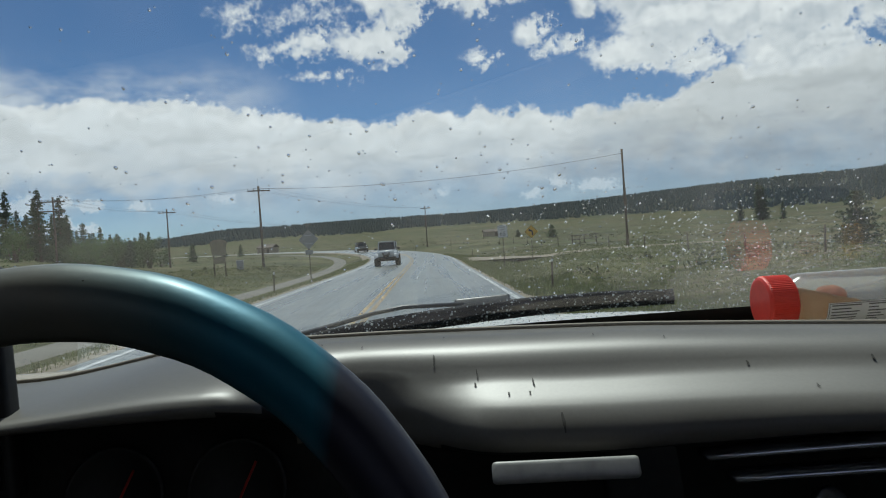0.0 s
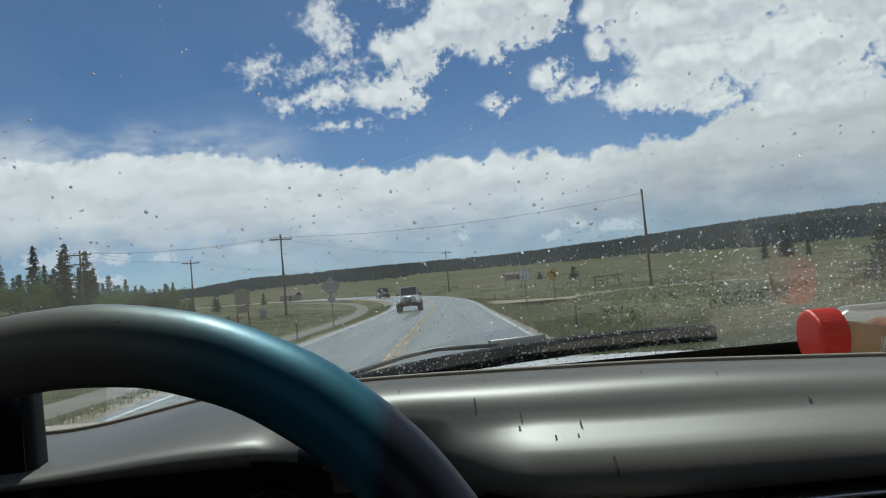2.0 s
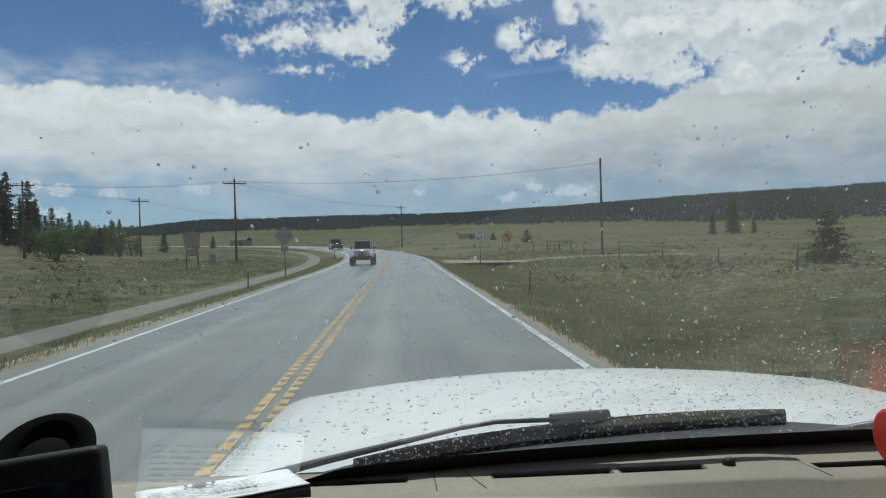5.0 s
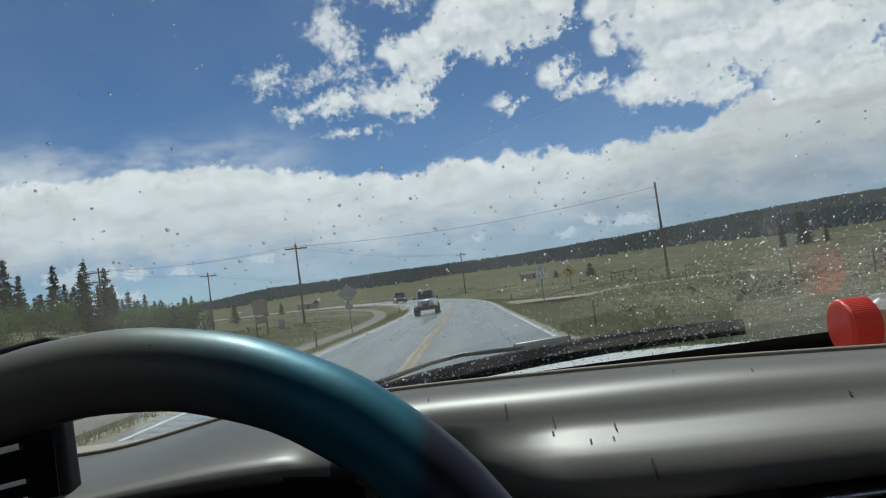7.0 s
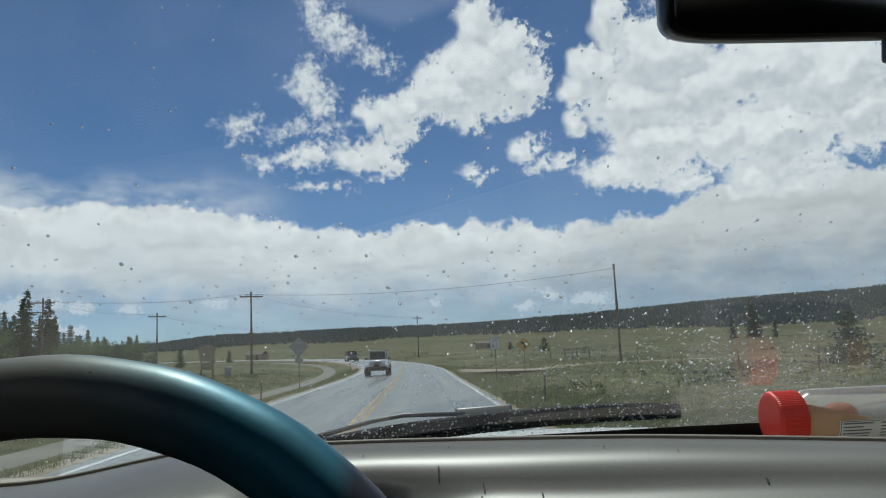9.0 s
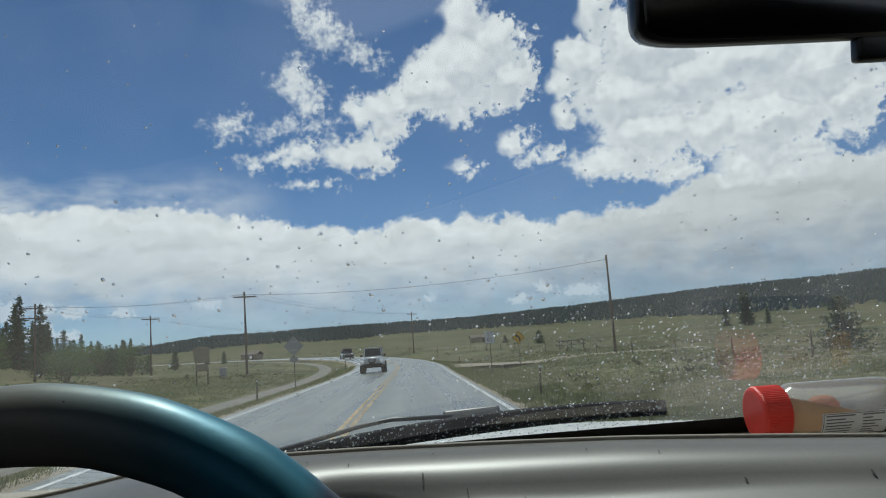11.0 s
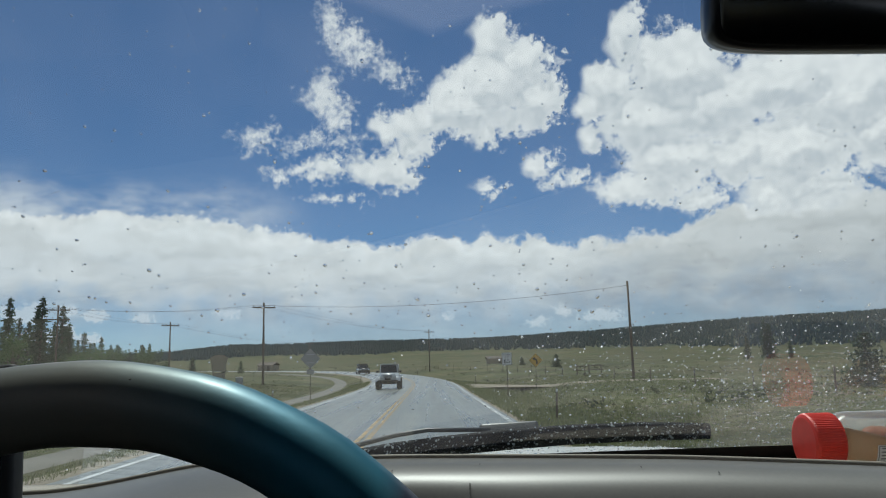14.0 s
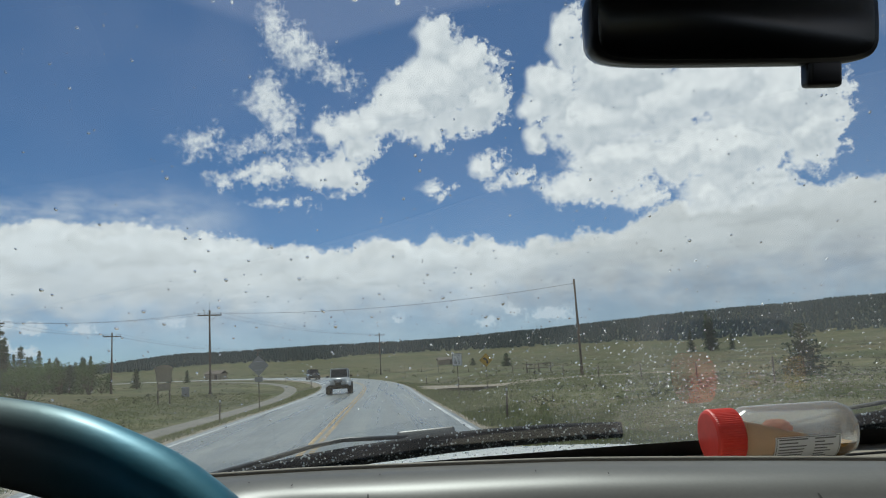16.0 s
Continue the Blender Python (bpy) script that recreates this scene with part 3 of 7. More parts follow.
sweep("verge", [(4.45, -0.088), (5.4, -0.20), (7.0, -0.42), (9.5, -0.56), (14.0, -0.75)], -60, 620, 1.5, M["grass"], label="grassy roadside verge falling to a shallow ditch", category="verge")
sweep("verge", [(-14.0, -0.75), (-6.9, -0.50), (-6.1, -0.36), (-4.70, -0.085)], -60, 620, 1.5, M["grass"], label="grassy roadside verge falling to a shallow ditch", category="verge")
sweep("footpath", [(-9.0, -0.56), (-8.8, -0.47), (-8.2, -0.45), (-7.5, -0.47), (-7.3, -0.56)], -60, 330, 2.0, M["path"], wob=0.12, label="pale gravel path running along the highway", category="path")
sweep("edge_line", [(3.78, -0.024), (3.91, -0.025)], -60, 600, 1.5, M["white_paint"], lift=0.006, parent=road, label="solid white edge line")
sweep("edge_line", [(-3.92, -0.026), (-3.79, -0.024)], -60, 600, 1.5, M["white_paint"], lift=0.006, parent=road, label="solid white edge line")
sweep("centre_line", [(-0.095, 0.0285), (0.015, 0.0298)], -60, 600, 1.5, M["yellow_paint"], lift=0.006, parent=road, label="double yellow centre line")
sweep("centre_line", [(0.105, 0.0285), (0.215, 0.0268)], -60, 600, 1.5, M["yellow_paint"], lift=0.006, parent=road, label="double yellow centre line")


def road_marks():
    """Rumble cuts along the centre and edge lines, and tarred cracks."""
    rnd = random.Random(8)
    verts, faces = [], []

    def quad(s0, s1, o0, o1, h):
        k = len(verts)
        for s, o in ((s0, o0), (s0, o1), (s1, o1), (s1, o0)):
            x, y, _ = road_at(s, o)
            verts.append((x, y, road_z(s) + h))
        faces.append((k, k + 1, k + 2, k + 3))

    s = 3.0
    while s < 95:
        w = rnd.uniform(0.10, 0.14)
        for a, b, h in ((-0.09, 0.01, 0.0385), (0.11, 0.21, 0.0385)):
            if rnd.random() < 0.93:
                quad(s, s + w, a + rnd.uniform(-0.01, 0.02), b + rnd.uniform(-0.02, 0.01), h)
        if rnd.random() < 0.6:
            quad(s, s + w, 3.79 + rnd.uniform(0, 0.03), 3.90 - rnd.uniform(0, 0.04), -0.0155)
        s += 0.34
    ob = new("rumble_cuts", from_lists("rumble_cuts", verts, faces, M["asphalt"]))
    ob.parent = road
    tagged(ob, "worn rumble strip cuts across the painted lines", kind="stuff")
    for s0, o0, o1, along in ((17, -3.4, 3.3, 0.3), (31, -3.3, 1.2, -0.4), (47, -2.0, 3.2, 0.5), (12.5, 1.75, 1.95, 26.0), (70, -3.0, 3.0, 0.6), (24, 0.3, 3.4, 0.25), (38, -3.4, 3.4, 0.4), (56, -3.3, -0.2, 0.3), (14.5, 1.0, 1.1, 9.0), (22, -1.9, -1.7, 15.0)):
        verts, faces = [], []
        n = 40
        for i in range(n + 1):
            f = i / n
            o = o0 + (o1 - o0) * f + (0.05 * noise.noise((s0, f * 9, 1)) if along > 3 else 0)
            s = s0 + along * f + 0.10 * noise.noise((s0, f * 7, 2))
            w = 0.018 + 0.012 * noise.noise((f * 20, s0, 4))
            da, db_ = (0, w) if along <= 3 else (w, 0)
            for sg in (-1, 1):
                x, y, _ = road_at(s + db_ * sg, o + da * sg)
                oo = abs(o)
                verts.append((x, y, road_z(s) + 0.034 - 0.0145 * oo))
        for i in range(n):
            faces.append((2 * i, 2 * i + 1, 2 * i + 3, 2 * i + 2))
        ob = new("tar_seam", from_lists("tar_seam", verts, faces, M["tar"]))
        ob.parent = road


road_marks()


def build_forest():
    """Far conifers on the ridge, thousands of small ragged cones in one mesh."""
    rnd = random.Random(4)
    verts, faces = [], []
    made = 0
    while made < 30000:
        az = rnd.uniform(-62, 62)
        r = 950 + 620 * rnd.random() ** 0.7
        x, y = r * math.sin(radians(az)), r * math.cos(radians(az))
        edge = 1020 + 60 * bumps(x, y, 90, 8) + 120 * (1 - min(1, max(0, (x - 60) / 400)))
        if r < edge or bumps(x, y, 120, 9) < -0.55:
            continue
        z = land_z(x, y) - 0.5
        h = rnd.uniform(4.5, 9)
        w = h * rnd.uniform(0.26, 0.40)
        b = len(verts)
        k = 5
        for lv, (zz, ww) in enumerate(((0.06, 1.0), (0.4, 0.72), (0.75, 0.36))):
            for q in range(k):
                a = q * math.tau / k + lv * 0.6
                ww2 = w * ww * rnd.uniform(0.75, 1.25)
                verts.append((x + ww2 * math.cos(a), y + ww2 * math.sin(a), z + h * zz))
        verts.append((x, y, z + h))
        for lv in range(2):
            for q in range(k):
                a0, a1 = b + lv * k + q, b + lv * k + (q + 1) % k
                faces.append((a0, a1, a1 + k, a0 + k))
        for q in range(k):
            faces.append((b + 2 * k + q, b + 2 * k + (q + 1) % k, b + 3 * k))
        made += 1
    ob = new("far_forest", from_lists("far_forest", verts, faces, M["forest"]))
    tagged(ob, "dark conifer forest covering the long distant ridge", "forest", kind="stuff")


build_forest()


def side_road():
    """A dirt lane that leaves the highway on the open side."""
    verts, faces = [], []
    for i in range(25):
        x = 2.6 + 24 * (i / 24) ** 1.2
        w = 2.4 + 5.0 * math.exp(-(x - 2.6) / 3.0)
        yc = 66 + 0.06 * (x - 2.6)
        for k in (-1, -0.5, 0, 0.5, 1):
            y = yc + k * w
            s_, o_ = to_road(x, y)
            z = land_z(x, y)
            lift = max(z, road_z(s_) - 0.10 - 0.03 * max(0, o_ - 5)) if o_ < 16 else z
            verts.append((x, y, lift + 0.05 - 0.05 * abs(k)))
    for i in range(24):
        for k in range(4):
            a = i * 5 + k
            faces.append((a, a + 1, a + 6, a + 5))
    tagged(new("dirt_lane", from_lists("dirt_lane", verts, faces, M["gravel"], True)), "tan dirt lane leaving the highway into the meadow", "lane", kind="structure")


side_road()


# ---- the pickup that the camera sits in; heights below are from the seat-level datum CAB ----
CAB, MID = 1.53, 0.28
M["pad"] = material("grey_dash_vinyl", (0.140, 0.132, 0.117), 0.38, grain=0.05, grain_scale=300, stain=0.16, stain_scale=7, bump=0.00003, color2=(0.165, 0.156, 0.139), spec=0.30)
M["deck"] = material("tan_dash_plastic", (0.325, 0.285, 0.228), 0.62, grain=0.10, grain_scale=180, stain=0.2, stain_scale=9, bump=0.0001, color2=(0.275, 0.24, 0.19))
M["black"] = material("black_plastic", (0.021, 0.021, 0.020), 0.6, grain=0.2, grain_scale=120, bump=0.0003, spec=0.35)
M["rubber"] = material("black_rubber", (0.014, 0.015, 0.016), 0.8, grain=0.25, grain_scale=90, spec=0.2)
M["cup"] = material("matte_black_rubber", (0.006, 0.006, 0.006), 0.9, grain=0.2, grain_scale=80, spec=0.08)
M["faded"] = material("faded_black_plastic", (0.060, 0.062, 0.062), 0.42, grain=0.2, grain_scale=90, spec=0.5)
M["hood"] = material("white_car_paint", (0.86, 0.85, 0.82), 0.34, coat=0.4, grain=0.03, grain_scale=9, stain=0.06, stain_scale=3)
# Near-black with no gloss, colouring in the shade deep in the vents.
M["slot"] = material("shaded_recess", (0.006, 0.006, 0.006), 1.0, grain=0.1, spec=0.0)
M["satin"] = material("satin_silver_plastic", (0.40, 0.395, 0.375), 0.40, grain=0.14, grain_scale=120, stain=0.25, stain_scale=40)
M["bright"] = material("bright_radio_trim", (0.55, 0.56, 0.57), 0.28, metal=0.9, grain=0.08, grain_scale=120)
M["trim"] = material("dark_trim_seam", (0.10, 0.09, 0.08), 0.6, grain=0.15, grain_scale=150)
M["cloth"] = material("grey_headliner_cloth", (0.05, 0.049, 0.047), 0.95, grain=0.2, grain_scale=260, bump=0.0008)
M["carpet"] = material("dark_carpet", (0.05, 0.05, 0.05), 0.95, grain=0.3, grain_scale=200, bump=0.002)
M["red_cap"] = material("red_cap_plastic", (0.80, 0.050, 0.030), 0.42, grain=0.06, grain_scale=80)
M["paper"] = material("white_paper", (0.84, 0.85, 0.86), 0.8, grain=0.03, grain_scale=70)
M["ink"] = material("grey_ink", (0.16, 0.16, 0.17), 0.8, grain=0.1)
M["mirror_back"] = material("mirror_housing", (0.010, 0.010, 0.011), 0.3, grain=0.1, grain_scale=60)
M["screen"] = material("dark_screen", (0.008, 0.009, 0.010), 0.12, grain=0.1, grain_scale=20)
M["dim_text"] = material("dim_grey_print", (0.36, 0.37, 0.38), 0.6, grain=0.1)
M["needle"] = material("red_needle", (0.45, 0.03, 0.02), 0.5, grain=0.1)
M["grime"] = material("black_scuff", (0.05, 0.046, 0.04), 0.8, grain=0.3, grain_scale=200)


M["dim_text"].node_tree.nodes["Principled BSDF"].inputs["Emission Color"].default_value = (0.8, 0.85, 0.9, 1)
M["dim_text"].node_tree.nodes["Principled BSDF"].inputs["Emission Strength"].default_value = 0.05


def brushed(m, amount):
    """Stretch the sheen sideways, as the long grain of the vinyl does."""
    nt = m.node_tree
    b = nt.nodes["Principled BSDF"]
    tg = nt.nodes.new("ShaderNodeTangent")
    tg.direction_type, tg.axis = "RADIAL", "X"
    nt.links.new(tg.outputs[0], b.inputs["Tangent"])
    b.inputs["Anisotropic"].default_value, b.inputs["Anisotropic Rotation"].default_value = amount, 0.25


brushed(M["pad"], 0.65)


def wheel_cover():
    """Wheel cover coloured by angle round the rim: pale on one side, teal, then dark."""
    m = material("wheel_cover", (0.03, 0.15, 0.22), 0.48, metal=0.36, grain=0.16, grain_scale=160, bump=0.00012, spec=0.45)
    nt = m.node_tree
    b = nt.nodes["Principled BSDF"]
    tc = nt.nodes.new("ShaderNodeTexCoord")
    sep = nt.nodes.new("ShaderNodeSeparateXYZ")
    nt.links.new(tc.outputs["Object"], sep.inputs[0])
    an = nt.nodes.new("ShaderNodeMath")
    an.operation = "ARCTAN2"
    nt.links.new(sep.outputs[0], an.inputs[0])
    nt.links.new(sep.outputs[1], an.inputs[1])
    no = nt.nodes.new("ShaderNodeTexNoise")
    no.inputs["Scale"].default_value, no.inputs["Detail"].default_value = 14, 5
    nt.links.new(tc.outputs["Object"], no.inputs["Vector"])
    mr = nt.nodes.new("ShaderNodeMath")
    mr.operation = "MULTIPLY_ADD"
    nt.links.new(no.outputs["Fac"], mr.inputs[0])
    mr.inputs[1].default_value = 0.10
    flat = nt.nodes.new("ShaderNodeVectorMath")
    flat.operation = "MULTIPLY"
    nt.links.new(tc.outputs["Object"], flat.inputs[0])
    flat.inputs[1].default_value = (1, 1, 0)
    out = nt.nodes.new("ShaderNodeVectorMath")
    out.operation = "LENGTH"
    nt.links.new(flat.outputs[0], out.inputs[0])
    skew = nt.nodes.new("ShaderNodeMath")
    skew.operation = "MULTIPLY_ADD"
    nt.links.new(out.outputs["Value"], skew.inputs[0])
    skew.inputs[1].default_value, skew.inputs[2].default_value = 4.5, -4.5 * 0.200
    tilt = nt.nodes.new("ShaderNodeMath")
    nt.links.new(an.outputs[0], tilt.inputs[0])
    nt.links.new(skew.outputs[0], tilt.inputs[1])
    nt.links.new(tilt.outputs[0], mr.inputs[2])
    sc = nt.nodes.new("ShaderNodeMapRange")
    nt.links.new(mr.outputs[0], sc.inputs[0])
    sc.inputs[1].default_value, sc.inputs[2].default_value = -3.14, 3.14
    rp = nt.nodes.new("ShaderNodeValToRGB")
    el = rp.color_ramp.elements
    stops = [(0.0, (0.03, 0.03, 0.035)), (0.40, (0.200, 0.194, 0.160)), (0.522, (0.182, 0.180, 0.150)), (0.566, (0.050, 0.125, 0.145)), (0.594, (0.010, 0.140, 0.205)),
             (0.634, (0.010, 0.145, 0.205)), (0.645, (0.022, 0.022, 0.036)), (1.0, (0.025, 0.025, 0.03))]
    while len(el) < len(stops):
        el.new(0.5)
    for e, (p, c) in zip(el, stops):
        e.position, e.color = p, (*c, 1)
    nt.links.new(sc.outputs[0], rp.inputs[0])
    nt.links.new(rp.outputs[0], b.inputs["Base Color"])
    b.inputs["Coat Weight"].default_value, b.inputs["Coat Roughness"].default_value = 0.16, 0.30
    return m


def windscreen_glass():
    """Clear tinted glass: passes light with a green cast, mirrors a little, and carries a film of dirt outside the wiped arcs."""
    m = bpy.data.materials.new("windscreen_glass")
    m.use_nodes = True
    nt = m.node_tree
    nt.nodes.clear()
    out = nt.nodes.new("ShaderNodeOutputMaterial")
    tr = nt.nodes.new("ShaderNodeBsdfTransparent")
    tr.inputs[0].default_value = (0.70, 0.80, 0.80, 1)
    gl = nt.nodes.new("ShaderNodeBsdfGlossy")
    gl.inputs["Roughness"].default_value = 0.0
    gl.inputs[0].default_value = (1, 1, 1, 1)
    fr = nt.nodes.new("ShaderNodeLayerWeight")
    fr.inputs[0].default_value = 0.5
    cube = nt.nodes.new("ShaderNodeMath")
    cube.operation = "POWER"
    nt.links.new(fr.outputs["Facing"], cube.inputs[0])
    cube.inputs[1].default_value = 3.5
    k = nt.nodes.new("ShaderNodeMapRange")
    nt.links.new(cube.outputs[0], k.inputs[0])
    k.inputs[3].default_value, k.inputs[4].default_value = 0.092, 0.60
    mx = nt.nodes.new("ShaderNodeMixShader")
    nt.links.new(k.outputs[0], mx.inputs[0])
    nt.links.new(tr.outputs[0], mx.inputs[1])
    nt.links.new(gl.outputs[0], mx.inputs[2])
    # dirt film
    tc = nt.nodes.new("ShaderNodeTexCoord")
    sep = nt.nodes.new("ShaderNodeSeparateXYZ")
    nt.links.new(tc.outputs["Object"], sep.inputs[0])

    def arc(cx, cz, r):
        cb = nt.nodes.new("ShaderNodeCombineXYZ")
        nt.links.new(sep.outputs[0], cb.inputs[0])
        nt.links.new(sep.outputs[2], cb.inputs[1])
        vm = nt.nodes.new("ShaderNodeVectorMath")
        vm.operation = "SUBTRACT"
        nt.links.new(cb.outputs[0], vm.inputs[0])
        vm.inputs[1].default_value = (cx, cz, 0)
        sc = nt.nodes.new("ShaderNodeVectorMath")
        sc.operation = "MULTIPLY"
        nt.links.new(vm.outputs[0], sc.inputs[0])
        sc.inputs[1].default_value = (1, 1.45, 0)
        ln = nt.nodes.new("ShaderNodeVectorMath")
        ln.operation = "LENGTH"
        nt.links.new(sc.outputs[0], ln.inputs[0])
        mr = nt.nodes.new("ShaderNodeMapRange")
        nt.links.new(ln.outputs["Value"], mr.inputs[0])
        mr.inputs[1].default_value, mr.inputs[2].default_value = r - 0.004, r + 0.006
        return mr.outputs[0]

    a1, a2 = arc(-0.305, -0.19, 0.727), arc(0.275, -0.19, 0.727)
    mn = nt.nodes.new("ShaderNodeMath")
    mn.operation = "MINIMUM"
    nt.links.new(a1, mn.inputs[0])
    nt.links.new(a2, mn.inputs[1])
    no = nt.nodes.new("ShaderNodeTexNoise")
    no.inputs["Scale"].default_value, no.inputs["Detail"].default_value = 9, 6
    nt.links.new(tc.outputs["Object"], no.inputs["Vector"])
    base = nt.nodes.new("ShaderNodeMapRange")
    nt.links.new(no.outputs["Fac"], base.inputs[0])
    base.inputs[1].default_value, base.inputs[2].default_value, base.inputs[3].default_value, base.inputs[4].default_value = 0.35, 0.8, 0.008, 0.034
    ad = nt.nodes.new("ShaderNodeMath")
    ad.operation = "MULTIPLY_ADD"
    nt.links.new(mn.outputs[0], ad.inputs[0])
    ad.inputs[1].default_value = 0.045
    nt.links.new(base.outputs[0], ad.inputs[2])
    def step(sock, lo, hi):
        nd = nt.nodes.new("ShaderNodeMapRange")
        nd.interpolation_type = "SMOOTHSTEP"
        nt.links.new(sock, nd.inputs[0])
        nd.inputs[1].default_value, nd.inputs[2].default_value = lo, hi
        return nd.outputs[0]

    def times(a, b):
        nd = nt.nodes.new("ShaderNodeMath")
        nd.operation = "MULTIPLY"
        for i, v in enumerate((a, b)):
            if isinstance(v, float):
                nd.inputs[i].default_value = v
            else:
                nt.links.new(v, nd.inputs[i])
        return nd.outputs[0]

    patch = times(times(step(sep.outputs[0], 0.345, 0.353), step(sep.outputs[0], 0.75, 0.45)), step(sep.outputs[2], 0.10, -0.06))
    more = nt.nodes.new("ShaderNodeMath")
    nt.links.new(times(patch, 0.022), more.inputs[0])
    nt.links.new(ad.outputs[0], more.inputs[1])
    ad = more
    tl = nt.nodes.new("ShaderNodeBsdfTranslucent")
    tl.inputs[0].default_value = (0.8, 0.82, 0.85, 1)
    m2 = nt.nodes.new("ShaderNodeMixShader")
    nt.links.new(ad.outputs[0], m2.inputs[0])
    nt.links.new(mx.outputs[0], m2.inputs[1])
    nt.links.new(tl.outputs[0], m2.inputs[2])
    nt.links.new(m2.outputs[0], out.inputs[0])
    return m


def water_glass(name, tint=(1, 1, 1), ior=1.33, rough=0.0, milk=0.0):
    """Clear water; milk: the share of pale scatter added to imitate bright sky in it."""
    m = bpy.data.materials.new(name)
    m.use_nodes = True
    nt = m.node_tree
    b = nt.nodes["Principled BSDF"]
    b.inputs["Base Color"].default_value = (*tint, 1)
    b.inputs["Transmission Weight"].default_value = 1.0
    b.inputs["IOR"].default_value, b.inputs["Roughness"].default_value = ior, rough
    if milk:
        tl, mx = nt.nodes.new("ShaderNodeBsdfTranslucent"), nt.nodes.new("ShaderNodeMixShader")
        tl.inputs[0].default_value = (0.62, 0.64, 0.64, 1)
        mx.inputs[0].default_value = milk
        nt.links.new(b.outputs[0], mx.inputs[1])
        nt.links.new(tl.outputs[0], mx.inputs[2])
        nt.links.new(mx.outputs[0], nt.nodes["Material Output"].inputs[0])
    return m


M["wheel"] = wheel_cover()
M["glass"] = windscreen_glass()
M["drop"] = water_glass("rain_water")
# Milk brightens these drops in place of the sky seen through them.
M["spray"] = water_glass("milky_spray_water", milk=0.25)
# Opaque pale grey puts the glint of clear water beads into the colour.
M["bead"] = material("pale_bead_glint", (0.55, 0.57, 0.58), 0.08, grain=0.1, grain_scale=200, coat=0.5)


def cloudy_plastic():
    """Thin clear plastic, slightly milky."""
    m = bpy.data.materials.new("clear_bottle_plastic")
    m.use_nodes = True
    nt = m.node_tree
    nt.nodes.clear()
    out = nt.nodes.new("ShaderNodeOutputMaterial")
    tr, gl, tl = nt.nodes.new("ShaderNodeBsdfTransparent"), nt.nodes.new("ShaderNodeBsdfGlossy"), nt.nodes.new("ShaderNodeBsdfTranslucent")
    tr.inputs[0].default_value = (0.95, 0.95, 0.94, 1)
    gl.inputs["Roughness"].default_value = 0.12
    tl.inputs[0].default_value = (0.85, 0.86, 0.86, 1)
    fr = nt.nodes.new("ShaderNodeLayerWeight")
    fr.inputs[0].default_value = 0.18
    a, b = nt.nodes.new("ShaderNodeMixShader"), nt.nodes.new("ShaderNodeMixShader")
    nt.links.new(fr.outputs["Fresnel"], a.inputs[0])
    nt.links.new(tr.outputs[0], a.inputs[1])
    nt.links.new(gl.outputs[0], a.inputs[2])
    b.inputs[0].default_value = 0.20
    nt.links.new(a.outputs[0], b.inputs[1])
    nt.links.new(tl.outputs[0], b.inputs[2])
    nt.links.new(b.outputs[0], out.inputs[0])
    return m


M["clear"] = cloudy_plastic()
M["juice"] = leafy(material("peach_coloured_contents", (0.82, 0.66, 0.50), 0.35, grain=0.12, grain_scale=30), 0.65)
M["lump"] = leafy(material("orange_pink_lump", (0.78, 0.38, 0.25), 0.5, grain=0.2, grain_scale=60), 0.5)
M["amber"] = material("amber_liquid", (0.75, 0.36, 0.03), 0.2, grain=0.06, grain_scale=30)


def glass_y(x, z):
    """How far ahead the windscreen lies at a place across and a height over the datum."""
    return 1.115 - 0.15 * (x - 0.45) ** 2 - 1.10 * (z + 0.165)


truck = thing("pickup_truck", pose(0, 0, CAB), "white pickup truck with worn grey and tan dash, rainy windscreen", "truck")


def crest_fall(x):
    """The crest falls away towards the driver's door."""
    return 0.023 * ease(x, -0.20, -0.40)


def ridge(x):
    """The crest of the padded dash: how far ahead, how high."""
    y = 0.745 - 0.28 * (x + 0.22) ** 2 if x < 0.5 else 0.60 - 0.25 * (x - 0.5)
    z = -0.095 - 0.012 * max(0, x + 0.05) - 0.02 * max(0, x - 0.2) - crest_fall(x)
    return y, z


def lerp_rows(a, b, k):
    return [(p[0] + (q[0] - p[0]) * k, p[1] + (q[1] - p[1]) * k) for p, q in zip(a, b)]


VENTS = ((-0.29, -0.146), (-0.042, 0.112), (0.120, 0.232), (0.375, 0.55), (0.66, 0.80))


def deck_z(x):
    """Height of the dash top under the glass; it dips a little on the passenger side."""
    return -0.153 - 0.005 * ease(x, 0.30, 0.39)


